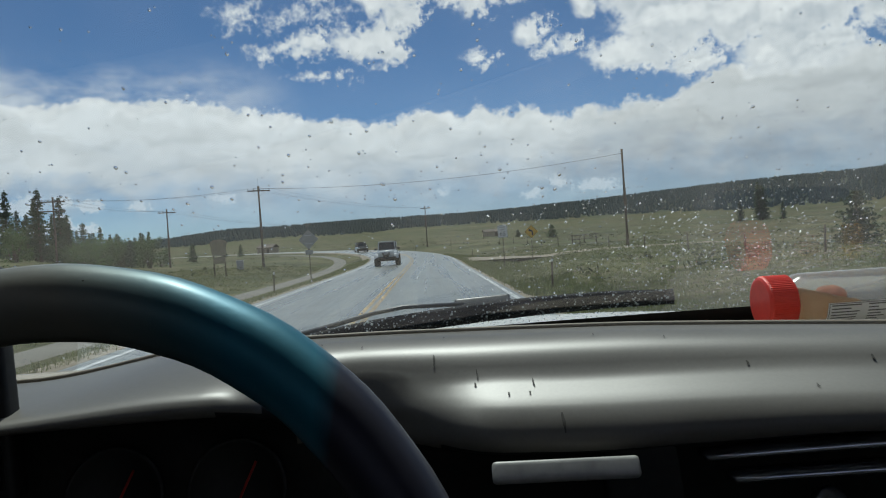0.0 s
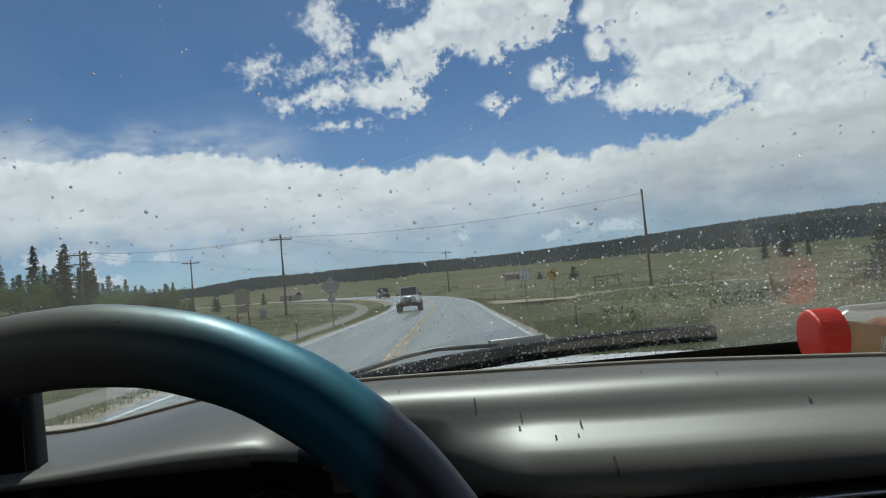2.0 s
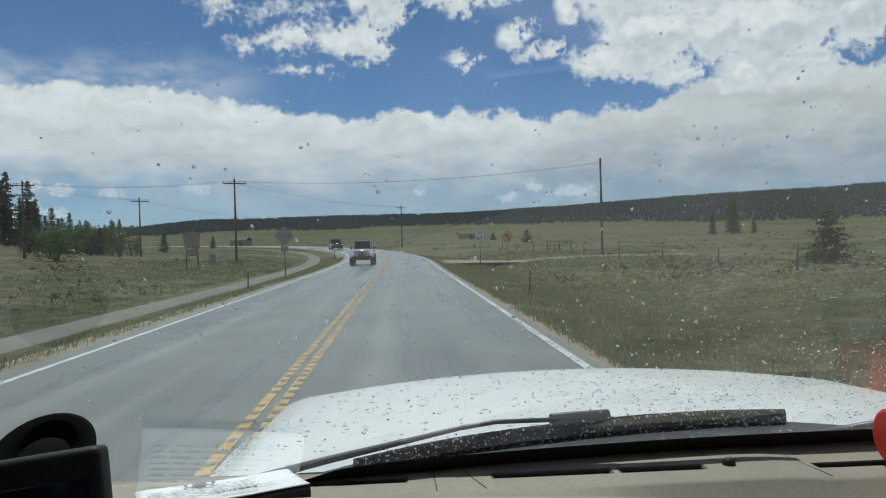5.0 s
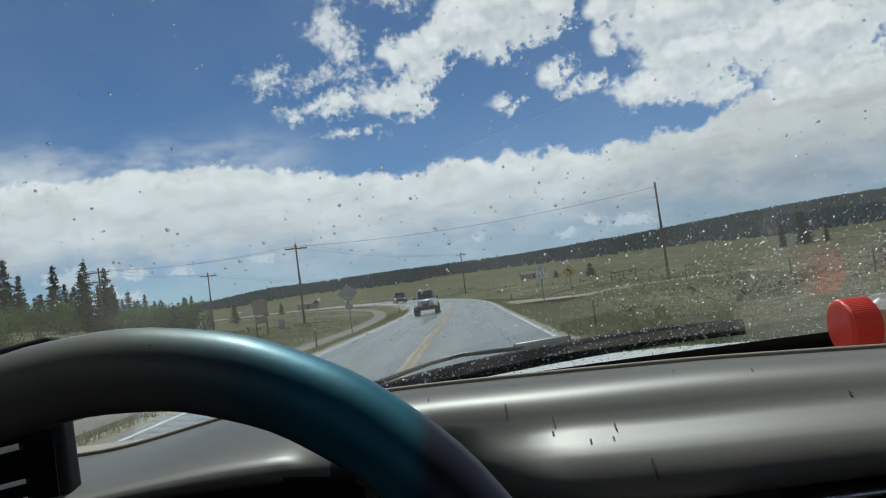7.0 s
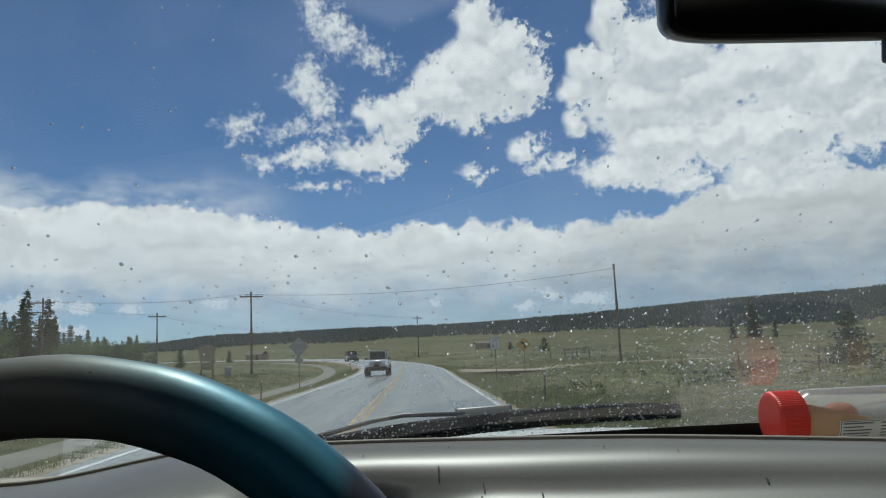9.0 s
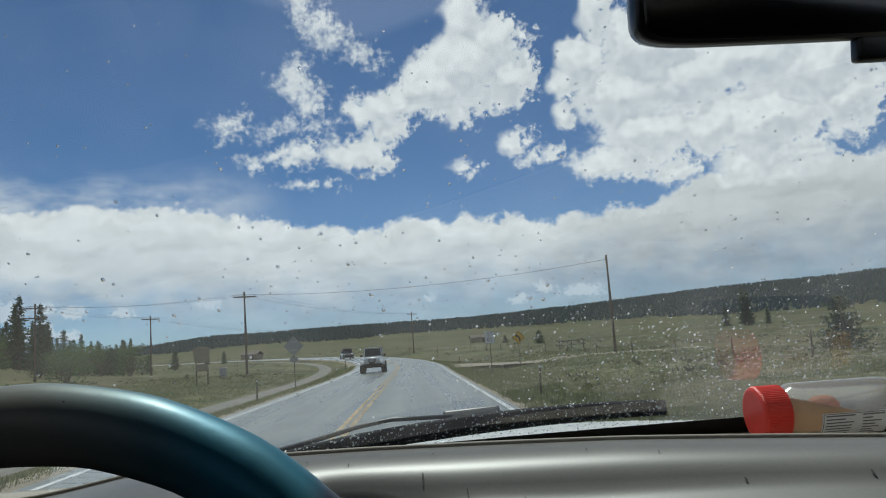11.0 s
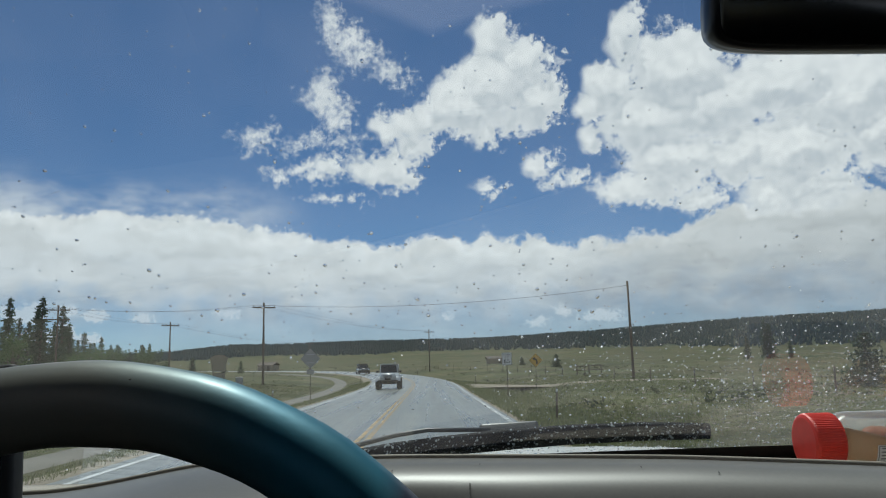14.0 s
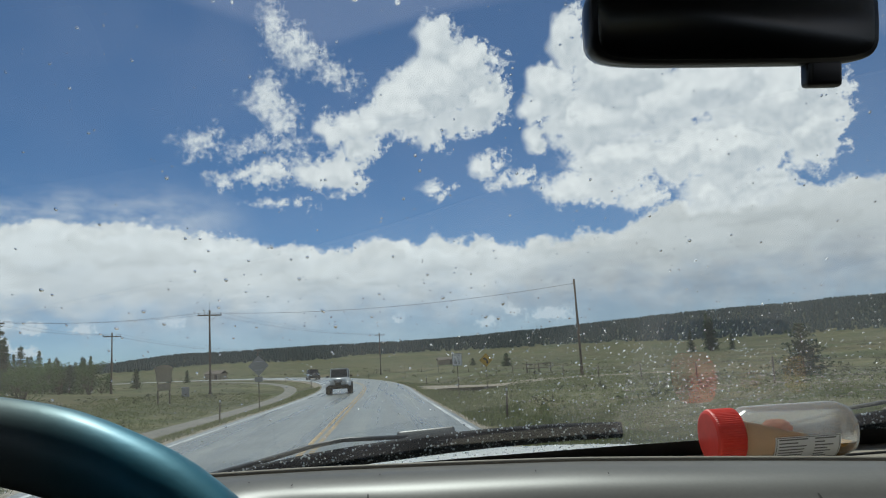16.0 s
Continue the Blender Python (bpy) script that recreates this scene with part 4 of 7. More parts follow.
def build_dash():
    dash = part("dashboard", pad_mesh(), M["pad"], truck, "worn grey padded dash with scuffs")
    # rear deck behind the crest, with a tray that deepens to the passenger side
    bm = bmesh.new()
    rows = []
    xs = sorted([-0.74 + 2.0 * i / 60 for i in range(61) if not any(a - 0.008 < -0.74 + 2.0 * i / 60 < b + 0.008 for a, b in VENTS)] +
                [a + (b - a) * j / 6 for a, b in VENTS for j in range(7)])
    for x in xs:
        y, z = ridge(x)
        k = ease(x, -0.12, 0.25)
        g = glass_y(x, -0.165)
        tray = -0.150 - 0.034 * k
        dz = deck_z(x)
        wall = y + 0.052
        prof = [(y + 0.010, z - 0.004), (y + 0.030, z - 0.002), (wall - 0.006, z - 0.004), (wall, z - 0.010), (wall + 0.012, tray + 0.004), (wall + 0.022, tray),
                (0.930, tray), (0.944, tray + 0.004), (0.958, dz - 0.003), (0.966, dz), (1.002, dz), (1.0025, dz), (1.0235, dz), (1.024, dz), (1.06, dz), (g - 0.012, -0.155), (g + 0.004, -0.165)]
        rows.append([(x, yy, zz) for yy, zz in prof])
    loft(bm, rows)
    slot_faces = [f for f in bm.faces if 1.003 < f.calc_center_median().y < 1.023 and f.calc_center_median().z > -0.160 and any(a < f.calc_center_median().x < b for a, b in VENTS)]
    bmesh.ops.delete(bm, geom=slot_faces, context="FACES")
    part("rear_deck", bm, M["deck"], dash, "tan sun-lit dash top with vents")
    # seam bead along the crest
    bm = bmesh.new()
    tube(bm, [(x, ridge(x)[0] + 0.008, ridge(x)[1] + 0.0005) for x in [-0.74 + 2.0 * i / 80 for i in range(81)]], 0.0028, 6)
    part("seam_bead", bm, M["deck"], dash, "tan bead along the dash crest")
    for x0, x1 in VENTS:
        bm = bmesh.new()
        z = deck_z((x0 + x1) / 2)
        y0, y1 = 1.0025, 1.0235
        ring = [(x0, y0), (x1, y0), (x1, y1), (x0, y1)]
        lip = [(x0 + 0.004, y0 + 0.001), (x1 - 0.004, y0 + 0.001), (x1 - 0.002, y1 - 0.001), (x0 + 0.002, y1 - 0.001)]
        loft(bm, [[(p, q, z + 0.0004) for p, q in ring], [(p, q, z - 0.0012) for p, q in lip], [(p, q, z - 0.0052) for p, q in lip]], close=True)
        # Walls take the dark seam colour for shade, not the deck's tan.
        part("defrost_vent", bm, M["trim"], dash, "defroster vent walls, coloured dark for the shade inside", smooth=False)
        bm = bmesh.new()
        bm.faces.new([bm.verts.new((p, q, z - 0.0050)) for p, q in lip])
        part("vent_slot", bm, M["slot"], dash, "defroster vent slot, coloured near-black for its shade", smooth=False)
    # panel seams of the deck
    for xa, xb in ((-0.112, -0.114), (-0.053, -0.079), (0.373, 0.360)):
        bm = bmesh.new()
        tube(bm, [(xa, 0.968, deck_z(xa) + 0.0003), ((xa + xb) / 2, 1.01, deck_z(xa) + 0.0003), (xb, 1.058, deck_z(xa) + 0.0003)], 0.0008, 5)
        part("panel_seam", bm, M["trim"], dash)
    # light sensor dome
    bm = bmesh.new()
    lathe(bm, [(0.0112, -0.002), (0.0112, 0.0012), (0.0105, 0.002), (0.010, 0.006), (0.008, 0.0095), (0.005, 0.0118), (0.0001, 0.0125)], 20)
    part("light_sensor", bm, M["black"], dash, "small black dome sensor", at=pose(0.265, 1.017, -0.1530) @ Matrix.Scale(0.75, 4))
    # glove-side and middle openings under the crest
    bm = bmesh.new()
    box(bm, (0.116, 0.009, 0.017), (0.1065, 0.562, -0.1900), 0.0042, turn=pose(0, 0, 0, -32, 1.5, 0), seg=4)
    part("vent_flap", bm, M["satin"], dash, "satin silver vent flap")
    for drop_, x0 in ((0.101, 0.226), (0.121, 0.246)):
        bm = bmesh.new()
        secs = []
        for k in range(21):
            x = x0 + 0.50 * k / 20
            y, z = ridge(x)
            y, z = y - 0.106, z - drop_ + 0.0045 + 0.13 * (x - 0.226)
            secs.append([(x, y, z - 0.003), (x, y - 0.004, z), (x, y + 0.003, z + 0.004), (x, y + 0.02, z + 0.003), (x, y + 0.02, z - 0.003)])
        loft(bm, secs, close=True, caps=True)
        part("radio_trim", bm, M["bright"], dash, "thin bright trim line of the radio")
    bm = bmesh.new()
    lathe(bm, [(0.013, 0), (0.013, 0.010), (0.010, 0.014), (0.0001, 0.015)], 20)
    part("radio_knob", bm, M["bright"], dash, "round radio knob", at=pose(0.315, 0.572, -0.236, 60, 0, 0))
    bm = bmesh.new()
    box(bm, (0.62, 0.02, 0.19), (0.46, 0.628, -0.285), 0.006)
    part("radio", bm, M["black"], dash, "black radio panel in shadow")
    # dials in the shaded binnacle
    for cx in (-0.285, -0.175):
        bm = bmesh.new()
        lathe(bm, [(0.045, 0), (0.045, 0.004), (0.041, 0.004), (0.041, 0.001), (0.0001, 0.001)], 28)
        dial = part("dial", bm, M["black"], dash, "dark instrument dial", at=pose(cx, 0.655, -0.215, 75, 0, 0))
        bm = bmesh.new()
        box(bm, (0.0022, 0.034, 0.001), (0.010, 0.008, 0.003), turn=pose(0, 0, 0, 0, 0, -25))
        part("needle", bm, M["needle"], dash, "dim red needle", at=pose(cx, 0.655, -0.215, 75, 0, 0))
    # scuffs and small cuts in the vinyl
    rnd = random.Random(3)
    for x, dy, ln, w in ((0.1115, -0.1195, 0.0112, 0.0021), (0.047, -0.065, 0.010, 0.0011), (0.095, -0.076, 0.010, 0.0011), (0.0088, -0.049, 0.012, 0.0013), (0.090, -0.0935, 0.003, 0.0012),
                         (0.0717, -0.0945, 0.004, 0.0014), (0.0442, -0.0795, 0.004, 0.0016), (0.274, -0.066, 0.005, 0.0014), (0.367, -0.062, 0.006, 0.0015), (-0.06, -0.03, 0.004, 0.0010),
                         (0.22, -0.03, 0.004, 0.0009), (0.16, -0.022, 0.003, 0.0010), (0.31, -0.10, 0.005, 0.0010), (0.02, -0.018, 0.003, 0.0009), (-0.10, -0.022, 0.003, 0.0010)):
        bm = bmesh.new()
        rows = []
        for k in range(7):
            f = k / 6
            y, z = pad_point(x, dy - ln * f)
            hw = 0.72 * w * (0.25 + 0.75 * math.sin(math.pi * (0.1 + 0.8 * f))) * rnd.uniform(0.7, 1.1)
            cx = x + 0.0002 * math.sin(f * 5 + x * 90)
            rows.append([(cx - hw, y - 0.0008, z + 0.0011), (cx + hw, y - 0.0008, z + 0.0011)])
        loft(bm, rows)
        part("scuff_mark", bm, M["grime"], dash, "dark scuff on the vinyl")
    return dash


PAD_R = [(0.012, -0.003), (0.0, 0.0), (-0.020, -0.004), (-0.036, -0.0095), (-0.052, -0.0175), (-0.062, -0.0255), (-0.070, -0.0325), (-0.082, -0.0385), (-0.096, -0.0445), (-0.110, -0.051),
         (-0.120, -0.057), (-0.127, -0.064), (-0.131, -0.0715), (-0.132, -0.079), (-0.129, -0.086), (-0.110, -0.093), (-0.075, -0.10), (-0.066, -0.42)]
PAD_M = [(0.012, -0.003), (0.0, 0.0), (-0.020, -0.004), (-0.036, -0.0095), (-0.052, -0.0175), (-0.060, -0.0255), (-0.065, -0.034), (-0.069, -0.043), (-0.071, -0.050), (-0.072, -0.056),
         (-0.072, -0.062), (-0.069, -0.067), (-0.069, -0.072), (-0.069, -0.077), (-0.069, -0.082), (-0.068, -0.088), (-0.067, -0.10), (-0.06, -0.42)]
PAD_L = [(0.012, -0.003), (0.0, 0.0), (-0.014, -0.001), (-0.034, -0.003), (-0.056, -0.0065), (-0.078, -0.0105), (-0.100, -0.015), (-0.118, -0.0195), (-0.132, -0.0235), (-0.142, -0.0275),
         (-0.148, -0.032), (-0.149, -0.037), (-0.145, -0.042), (-0.128, -0.045), (-0.08, -0.05), (-0.06, -0.09), (-0.06, -0.16), (-0.05, -0.42)]


def pad_slim(x):
    """The pad gets thinner towards the passenger side."""
    return 1 - 0.27 * ease(x, 0.10, 0.40)


def pad_prof(x):
    if x < -0.06:
        k = 1 - crest_fall(x) / 0.046
        return [(a, b * k if b > -0.06 else b) for a, b in lerp_rows(PAD_L, PAD_M, ease(x, -0.18, -0.07))]
    k = pad_slim(x)
    return [(a, b * k if b > -0.2 else b) for a, b in lerp_rows(PAD_M, PAD_R, ease(x, -0.055, 0.06))]


def pad_point(x, dy):
    y, z = ridge(x)
    pr = pad_prof(x)
    for a, b in zip(pr[1:], pr[2:]):
        if b[0] <= dy <= a[0]:
            t = (dy - a[0]) / (b[0] - a[0] - 1e-9)
            return y + dy, z + a[1] + (b[1] - a[1]) * t
    return y + dy, z + pr[10][1]


def pad_mesh():
    bm = bmesh.new()
    rows = []
    for i in range(121):
        x = -0.74 + 2.0 * i / 120
        y, z = ridge(x)
        rows.append([(x, y + a, z + b) for a, b in pad_prof(x)])
    loft(bm, rows)
    for f in bm.faces:
        c = f.calc_center_median()
        y, z = ridge(c.x)
        f.material_index = 1 if c.z < z - 0.088 * pad_slim(c.x) or (c.x < -0.13 and c.z < z - 0.041 + 0.9 * crest_fall(c.x)) else 0
    return finish(bm, "dashboard", [M["pad"], M["black"]])


def build_wheel():
    up = Vector((0, 0.3355, 0.9420))
    side = Vector((1, 0, 0))
    nrm = side.cross(up).normalized()
    side = up.cross(nrm)
    base = Matrix((side, up, nrm)).transposed().to_4x4()
    base.translation = (-0.1884, 0.2994, -0.2137)
    bm = bmesh.new()
    R, r, n, k = 0.2020, 0.0198, 112, 20
    rings = []
    for i in range(n):
        a = i * math.tau / n
        rr = r * (1 + 0.012 * math.sin(a * 24))
        c = Vector((R * math.sin(a), R * math.cos(a), 0))
        o = Vector((math.sin(a), math.cos(a), 0))
        rings.append([bm.verts.new(c + o * rr * math.cos(b * math.tau / k) + Vector((0, 0, 1)) * rr * math.sin(b * math.tau / k)) for b in range(k)])
    for i in range(n):
        for b in range(k):
            bm.faces.new((rings[i][b], rings[i][(b + 1) % k], rings[(i + 1) % n][(b + 1) % k], rings[(i + 1) % n][b]))
    wheel = part("steering_wheel", bm, M["wheel"], truck, "steering wheel in a pale, teal and dark cover", at=base)
    bm = bmesh.new()
    lathe(bm, [(0.0001, 0.020), (0.050, 0.018), (0.066, 0.006), (0.066, -0.02), (0.05, -0.05), (0.03, -0.20)], 28)
    part("hub", bm, M["black"], wheel, "black wheel hub")
    for a in (100, 260, 180):
        bm = bmesh.new()
        d = Vector((math.sin(radians(a)), math.cos(radians(a)), 0))
        tube(bm, [d * 0.05, d * 0.12 + Vector((0, 0, -0.006)), d * 0.19], [0.022, 0.016, 0.013], 10, flat=0.5)
        part("spoke", bm, M["black"], wheel, "black wheel spoke")
    for a in (8.5, 33):
        bm = bmesh.new()
        d = Vector((math.sin(radians(a)), math.cos(radians(a)), 0))
        box(bm, (0.0014, 0.0045, 0.0012), d * 0.207 + Vector((0, 0, 0.0180)), 0.0005, turn=pose(0, 0, 0, 0, 0, -a + 15))
        part("cover_nick", bm, M["grime"], wheel, "dark nick in the cover")
    return wheel


def build_glass():
    bm = bmesh.new()
    rows = []
    for i in range(41):
        x = -0.78 + 2.0 * i / 40
        rows.append([(x, glass_y(x, z), z) for z in [-0.172 + 0.66 * j / 16 for j in range(17)]])
    loft(bm, rows)
    ws = part("windscreen", bm, M["glass"], truck, "raked windscreen glass with rain spots")
    # black ceramic band along the foot, and the frame
    bm = bmesh.new()
    loft(bm, [[(x, glass_y(x, z) - 0.003, z) for z in (-0.166, -0.148 - 0.012 * ease(x, -0.2, -0.32), -0.131 - 0.026 * ease(x, -0.2, -0.32))] for x in [-0.78 + 2.0 * i / 40 for i in range(41)]])
    part("glass_band", bm, M["black"], ws, "black band at the foot of the glass")
    # rain drops on the glass
    rnd = random.Random(11)
    base = bmesh.new()
    bmesh.ops.create_icosphere(base, subdivisions=2, radius=1.0)
    bv = [v.co.copy() for v in base.verts]
    bf = [[v.index for v in f.verts] for f in base.faces]
    base.free()
    verts, faces = [], []

    def drop(x, z, r):
        y = glass_y(x, z)
        slope = Vector((0, 1, 1.10)).normalized()   # outward
        tangent = Vector((0, -1.10, 1)).normalized()
        o = Vector((x, y, z)) + slope * r * 0.30
        b = len(verts)
        st = rnd.uniform(0.85, 1.5)
        for v in bv:
            p = o + Vector((1, 0, 0)) * v.x * r + tangent * v.y * r * st + slope * v.z * r * 0.45
            verts.append(tuple(p))
        faces.extend([[b + q for q in f] for f in bf])

    def finish_drops(name, mat, label):
        ob = new(name, from_lists(name, verts, faces, mat, True))
        ob.matrix_basis = pose(0, 0, CAB)
        ob.visible_shadow = False
        tagged(ob, label, "rain drops", kind="stuff")
        verts.clear()
        faces.clear()

    for _ in range(1300):
        x, z = rnd.uniform(-0.72, 1.1), -0.14 + 0.55 * rnd.random()
        drop(x, z, min(0.0015, 0.00045 * math.exp(abs(rnd.gauss(0, 0.7)))))
    for _ in range(130):
        x, z = rnd.gauss(-0.08, 0.25), rnd.gauss(0.06, 0.05)
        drop(x, z, min(0.0022, 0.0008 * math.exp(abs(rnd.gauss(0, 0.5)))))
    finish_drops("rain_drops", M["drop"], "clear rain drops scattered over the windscreen")
    for _ in range(1600):
        x, z = rnd.gauss(0.40, 0.20), rnd.gauss(-0.035, 0.05)
        if -0.13 < z:
            drop(x, z, min(0.0015, 0.00050 * math.exp(abs(rnd.gauss(0, 0.55)))))
    for _ in range(420):
        x, z = rnd.uniform(-0.2, 0.5), rnd.gauss(-0.128, 0.012)
        if z > -0.155:
            drop(x, z, rnd.uniform(0.0006, 0.0013))
    n = 0
    while n < 260:
        x, z = rnd.uniform(-0.45, 0.42), rnd.uniform(0.22, 0.47)
        if min(math.hypot(x + 0.305, (z + 0.19) * 1.45), math.hypot(x - 0.275, (z + 0.19) * 1.45)) > 0.735:
            drop(x, z, min(0.0032, 0.0008 * math.exp(abs(rnd.gauss(0, 0.7)))))
            n += 1
    finish_drops("spray_drops", M["spray"], "fine spray drops low on the windscreen, milky for sky brightness")


def on_glass(x, z, out):
    y = glass_y(x, z)
    s = Vector((0, 1, 1.10)).normalized()
    return Vector((x, y, z)) + s * out


def build_wiper(dx, mirror_end=False):
    bm = bmesh.new()
    pts = [(-0.215, -0.150), (-0.143, -0.138), (-0.08, -0.130), (0.0, -0.1235), (0.084, -0.118), (0.17, -0.1145), (0.27, -0.1135), (0.366, -0.116)]
    secs = []
    for i, (x, z) in enumerate(pts):
        h = (0.004, 0.006, 0.0075, 0.0085, 0.009, 0.0085, 0.0075, 0.0055)[i]
        x += dx
        secs.append([on_glass(x, z - h * 0.9, 0.003), on_glass(x, z - h * 0.5, 0.010), on_glass(x, z + h * 0.3, 0.020), on_glass(x, z + h * 0.95, 0.019), on_glass(x, z + h, 0.013), on_glass(x, z + h * 0.1, 0.004)])
    loft(bm, secs, close=True, caps=True)
    wiper = part("wiper", bm, M["rubber"], truck, "black wiper beaded with rain")
    rnd = random.Random(int(dx * 10) + 70)
    base = bmesh.new()
    bmesh.ops.create_icosphere(base, subdivisions=1, radius=1.0)
    bv = [v.co.copy() for v in base.verts]
    bf = [[v.index for v in f.verts] for f in base.faces]
    base.free()
    bverts, bfaces = [], []
    for _ in range(420):
        i = rnd.randrange(len(secs) - 1)
        f, side = rnd.random(), rnd.choice((3, 4, 4, 5, 5))
        e = rnd.random()
        c = (secs[i][side] * (1 - e) + secs[i][(side + 1) % 6] * e) * (1 - f) + (secs[i + 1][side] * (1 - e) + secs[i + 1][(side + 1) % 6] * e) * f
        r = min(0.0022, 0.0007 * math.exp(abs(rnd.gauss(0, 0.6))))
        k = len(bverts)
        bverts += [tuple(c + v * r) for v in bv]
        bfaces += [[k + q for q in g] for g in bf]
    beads = part("rain_beads", from_lists("rain_beads", bverts, bfaces, M["bead"], True), None, wiper, "rain beads coloured pale for their glints")
    tagged(beads, "rain beads on black rubber, coloured pale for glints", kind="stuff")
    bm = bmesh.new()
    arm = [(-0.36, -0.190, 0.035), (-0.25, -0.165, 0.035), (-0.15, -0.143, 0.034), (-0.075, -0.124, 0.032), (-0.03, -0.117, 0.031), (0.06, -0.1175, 0.028)]
    tube(bm, [on_glass(x + dx, z, o) for x, z, o in arm], [0.009, 0.0075, 0.0055, 0.0045, 0.0045, 0.0045], 8, flat=0.7)
    part("wiper_arm", bm, M["faded"], wiper, "black wiper arm")
    bm = bmesh.new()
    box(bm, (0.082, 0.016, 0.021), (0, 0, 0), 0.005, seg=3)
    part("wiper_joint", bm, M["faded"], wiper, "blunt wiper joint cover", at=Matrix.Translation(on_glass(0.084 + dx, -0.1185, 0.026)) @ pose(0, 0, 0, -42, -2, 0))
    return wiper


def hood_rear(x):
    """Where the rear edge of the hood lies, bowed back at its corners."""
    return 1.47 - 0.42 * (x - 0.28) ** 2


def build_hood():
    bm = bmesh.new()
    rows = []
    for j in range(33):
        row = []
        for i in range(49):
            u = -1 + 2 * i / 48
            x = MID + 0.05 + 0.98 * u
            y = hood_rear(x) + (2.615 - hood_rear(x)) * j / 32
            bow = 0.10 * u * u            # the nose sweeps back at the sides
            yy = y - bow * ease(y, 1.4, 2.4)
            z = -0.205 - 0.052 * (max(0, y - 1.2) / 1.15) ** 1.5 - 0.075 * u * u - 0.16 * ease(abs(u), 0.80, 1.02)
            z -= 0.55 * max(0, y - 2.30) ** 1.7
            row.append((x, yy, z))
        rows.append(row)
    loft(bm, rows)
    hood = part("hood", bm, M["hood"], truck, "white hood wet with rain")
    # cowl under the glass
    bm = bmesh.new()
    loft(bm, [[(x, glass_y(x, -0.165) + 0.006, -0.168), (x, glass_y(x, -0.165) + 0.03, -0.190), (x, (glass_y(x, -0.165) + hood_rear(x)) / 2, -0.196 - 0.06 * (x - 0.33) ** 2), (x, hood_rear(x) - 0.004, -0.206 - 0.078 * (x - 0.33) ** 2)] for x in [-0.72 + 2.0 * i / 30 for i in range(31)]])
    part("cowl", bm, M["black"], truck, "dark cowl panel below the windscreen")
    # side aprons and nose that close the hood below
    for sx in (-1, 1):
        bm = bmesh.new()
        x = MID + 0.05 + 0.985 * sx
        loft(bm, [[(x, y, -0.40 - 0.05 * max(0, y - 1.2)), (x + 0.01 * sx, y, -0.62), (x, y, -0.95)] for y in [1.1 + 0.14 * k for k in range(11)]])
        part("fender", bm, M["hood"], truck, "white front fender")
    rnd = random.Random(5)
    base = bmesh.new()
    bmesh.ops.create_icosphere(base, subdivisions=1, radius=1.0)
    bv = [v.co.copy() for v in base.verts]
    bf = [[v.index for v in f.verts] for f in base.faces]
    base.free()
    me = hood.data
    polys = list(me.polygons)
    verts, faces = [], []
    for _ in range(3200):
        f = polys[rnd.randrange(len(polys))]
        c = Vector(f.center) + Vector((rnd.uniform(-0.02, 0.02), rnd.uniform(-0.02, 0.02), 0))
        if not hood_rear(c.x) + 0.02 < c.y < 2.35:
            continue
        r = 0.0014 + 0.004 * rnd.random() ** 2
        b = len(verts)
        for v in bv:
            verts.append((c.x + v.x * r, c.y + v.y * r, c.z + v.z * r * 0.4 + 0.0006))
        faces.extend([[b + q for q in g] for g in bf])
    ob = new("hood_drops", from_lists("hood_drops", verts, faces, M["drop"], True))
    ob.matrix_basis = pose(0, 0, CAB)
    tagged(ob, "rain drops beaded on the white hood", "rain drops", kind="stuff")


def build_mirror():
    bm = bmesh.new()
    n = 40
    def oval(sx, sz, y):
        pts = []
        for k in range(n):
            a = k * math.tau / n
            c, s = math.cos(a), math.sin(a)
            pts.append((0.142 * sx * math.copysign(abs(c) ** 0.38, c), y, 0.041 * sz * math.copysign(abs(s) ** 0.45, s) - 0.004 * (c * c - 0.5)))
        return pts
    loft(bm, [oval(0.90, 0.80, 0.028), oval(0.97, 0.93, 0.020), oval(1, 1, 0.004), oval(1.0, 1.0, -0.006), oval(0.985, 0.96, -0.010)], close=True, caps=True)
    mir = part("rearview_mirror", bm, M["mirror_back"], truck, "black rearview mirror", at=pose(0.357, 0.600, 0.286, 12, -1.5, 5))
    bm = bmesh.new()
    loft(bm, [oval(0.955, 0.90, -0.0104), oval(0.95, 0.89, -0.0108)], close=True, caps=True)
    part("mirror_glass", bm, M["mirror_face"], mir, "mirror glass, coloured dark for the dim cab it reflects")
    bm = bmesh.new()
    box(bm, (0.036, 0.014, 0.026), (0.085, -0.002, -0.047), 0.005, seg=3)
    part("mirror_lever", bm, M["mirror_back"], mir, "small black dimming lever")
    bm = bmesh.new()
    tube(bm, [(0, 0.02, 0.01), (0, 0.045, 0.045), (0, 0.035, 0.075)], 0.009, 10)
    part("mirror_stalk", bm, M["mirror_back"], mir, "short black mirror stalk")


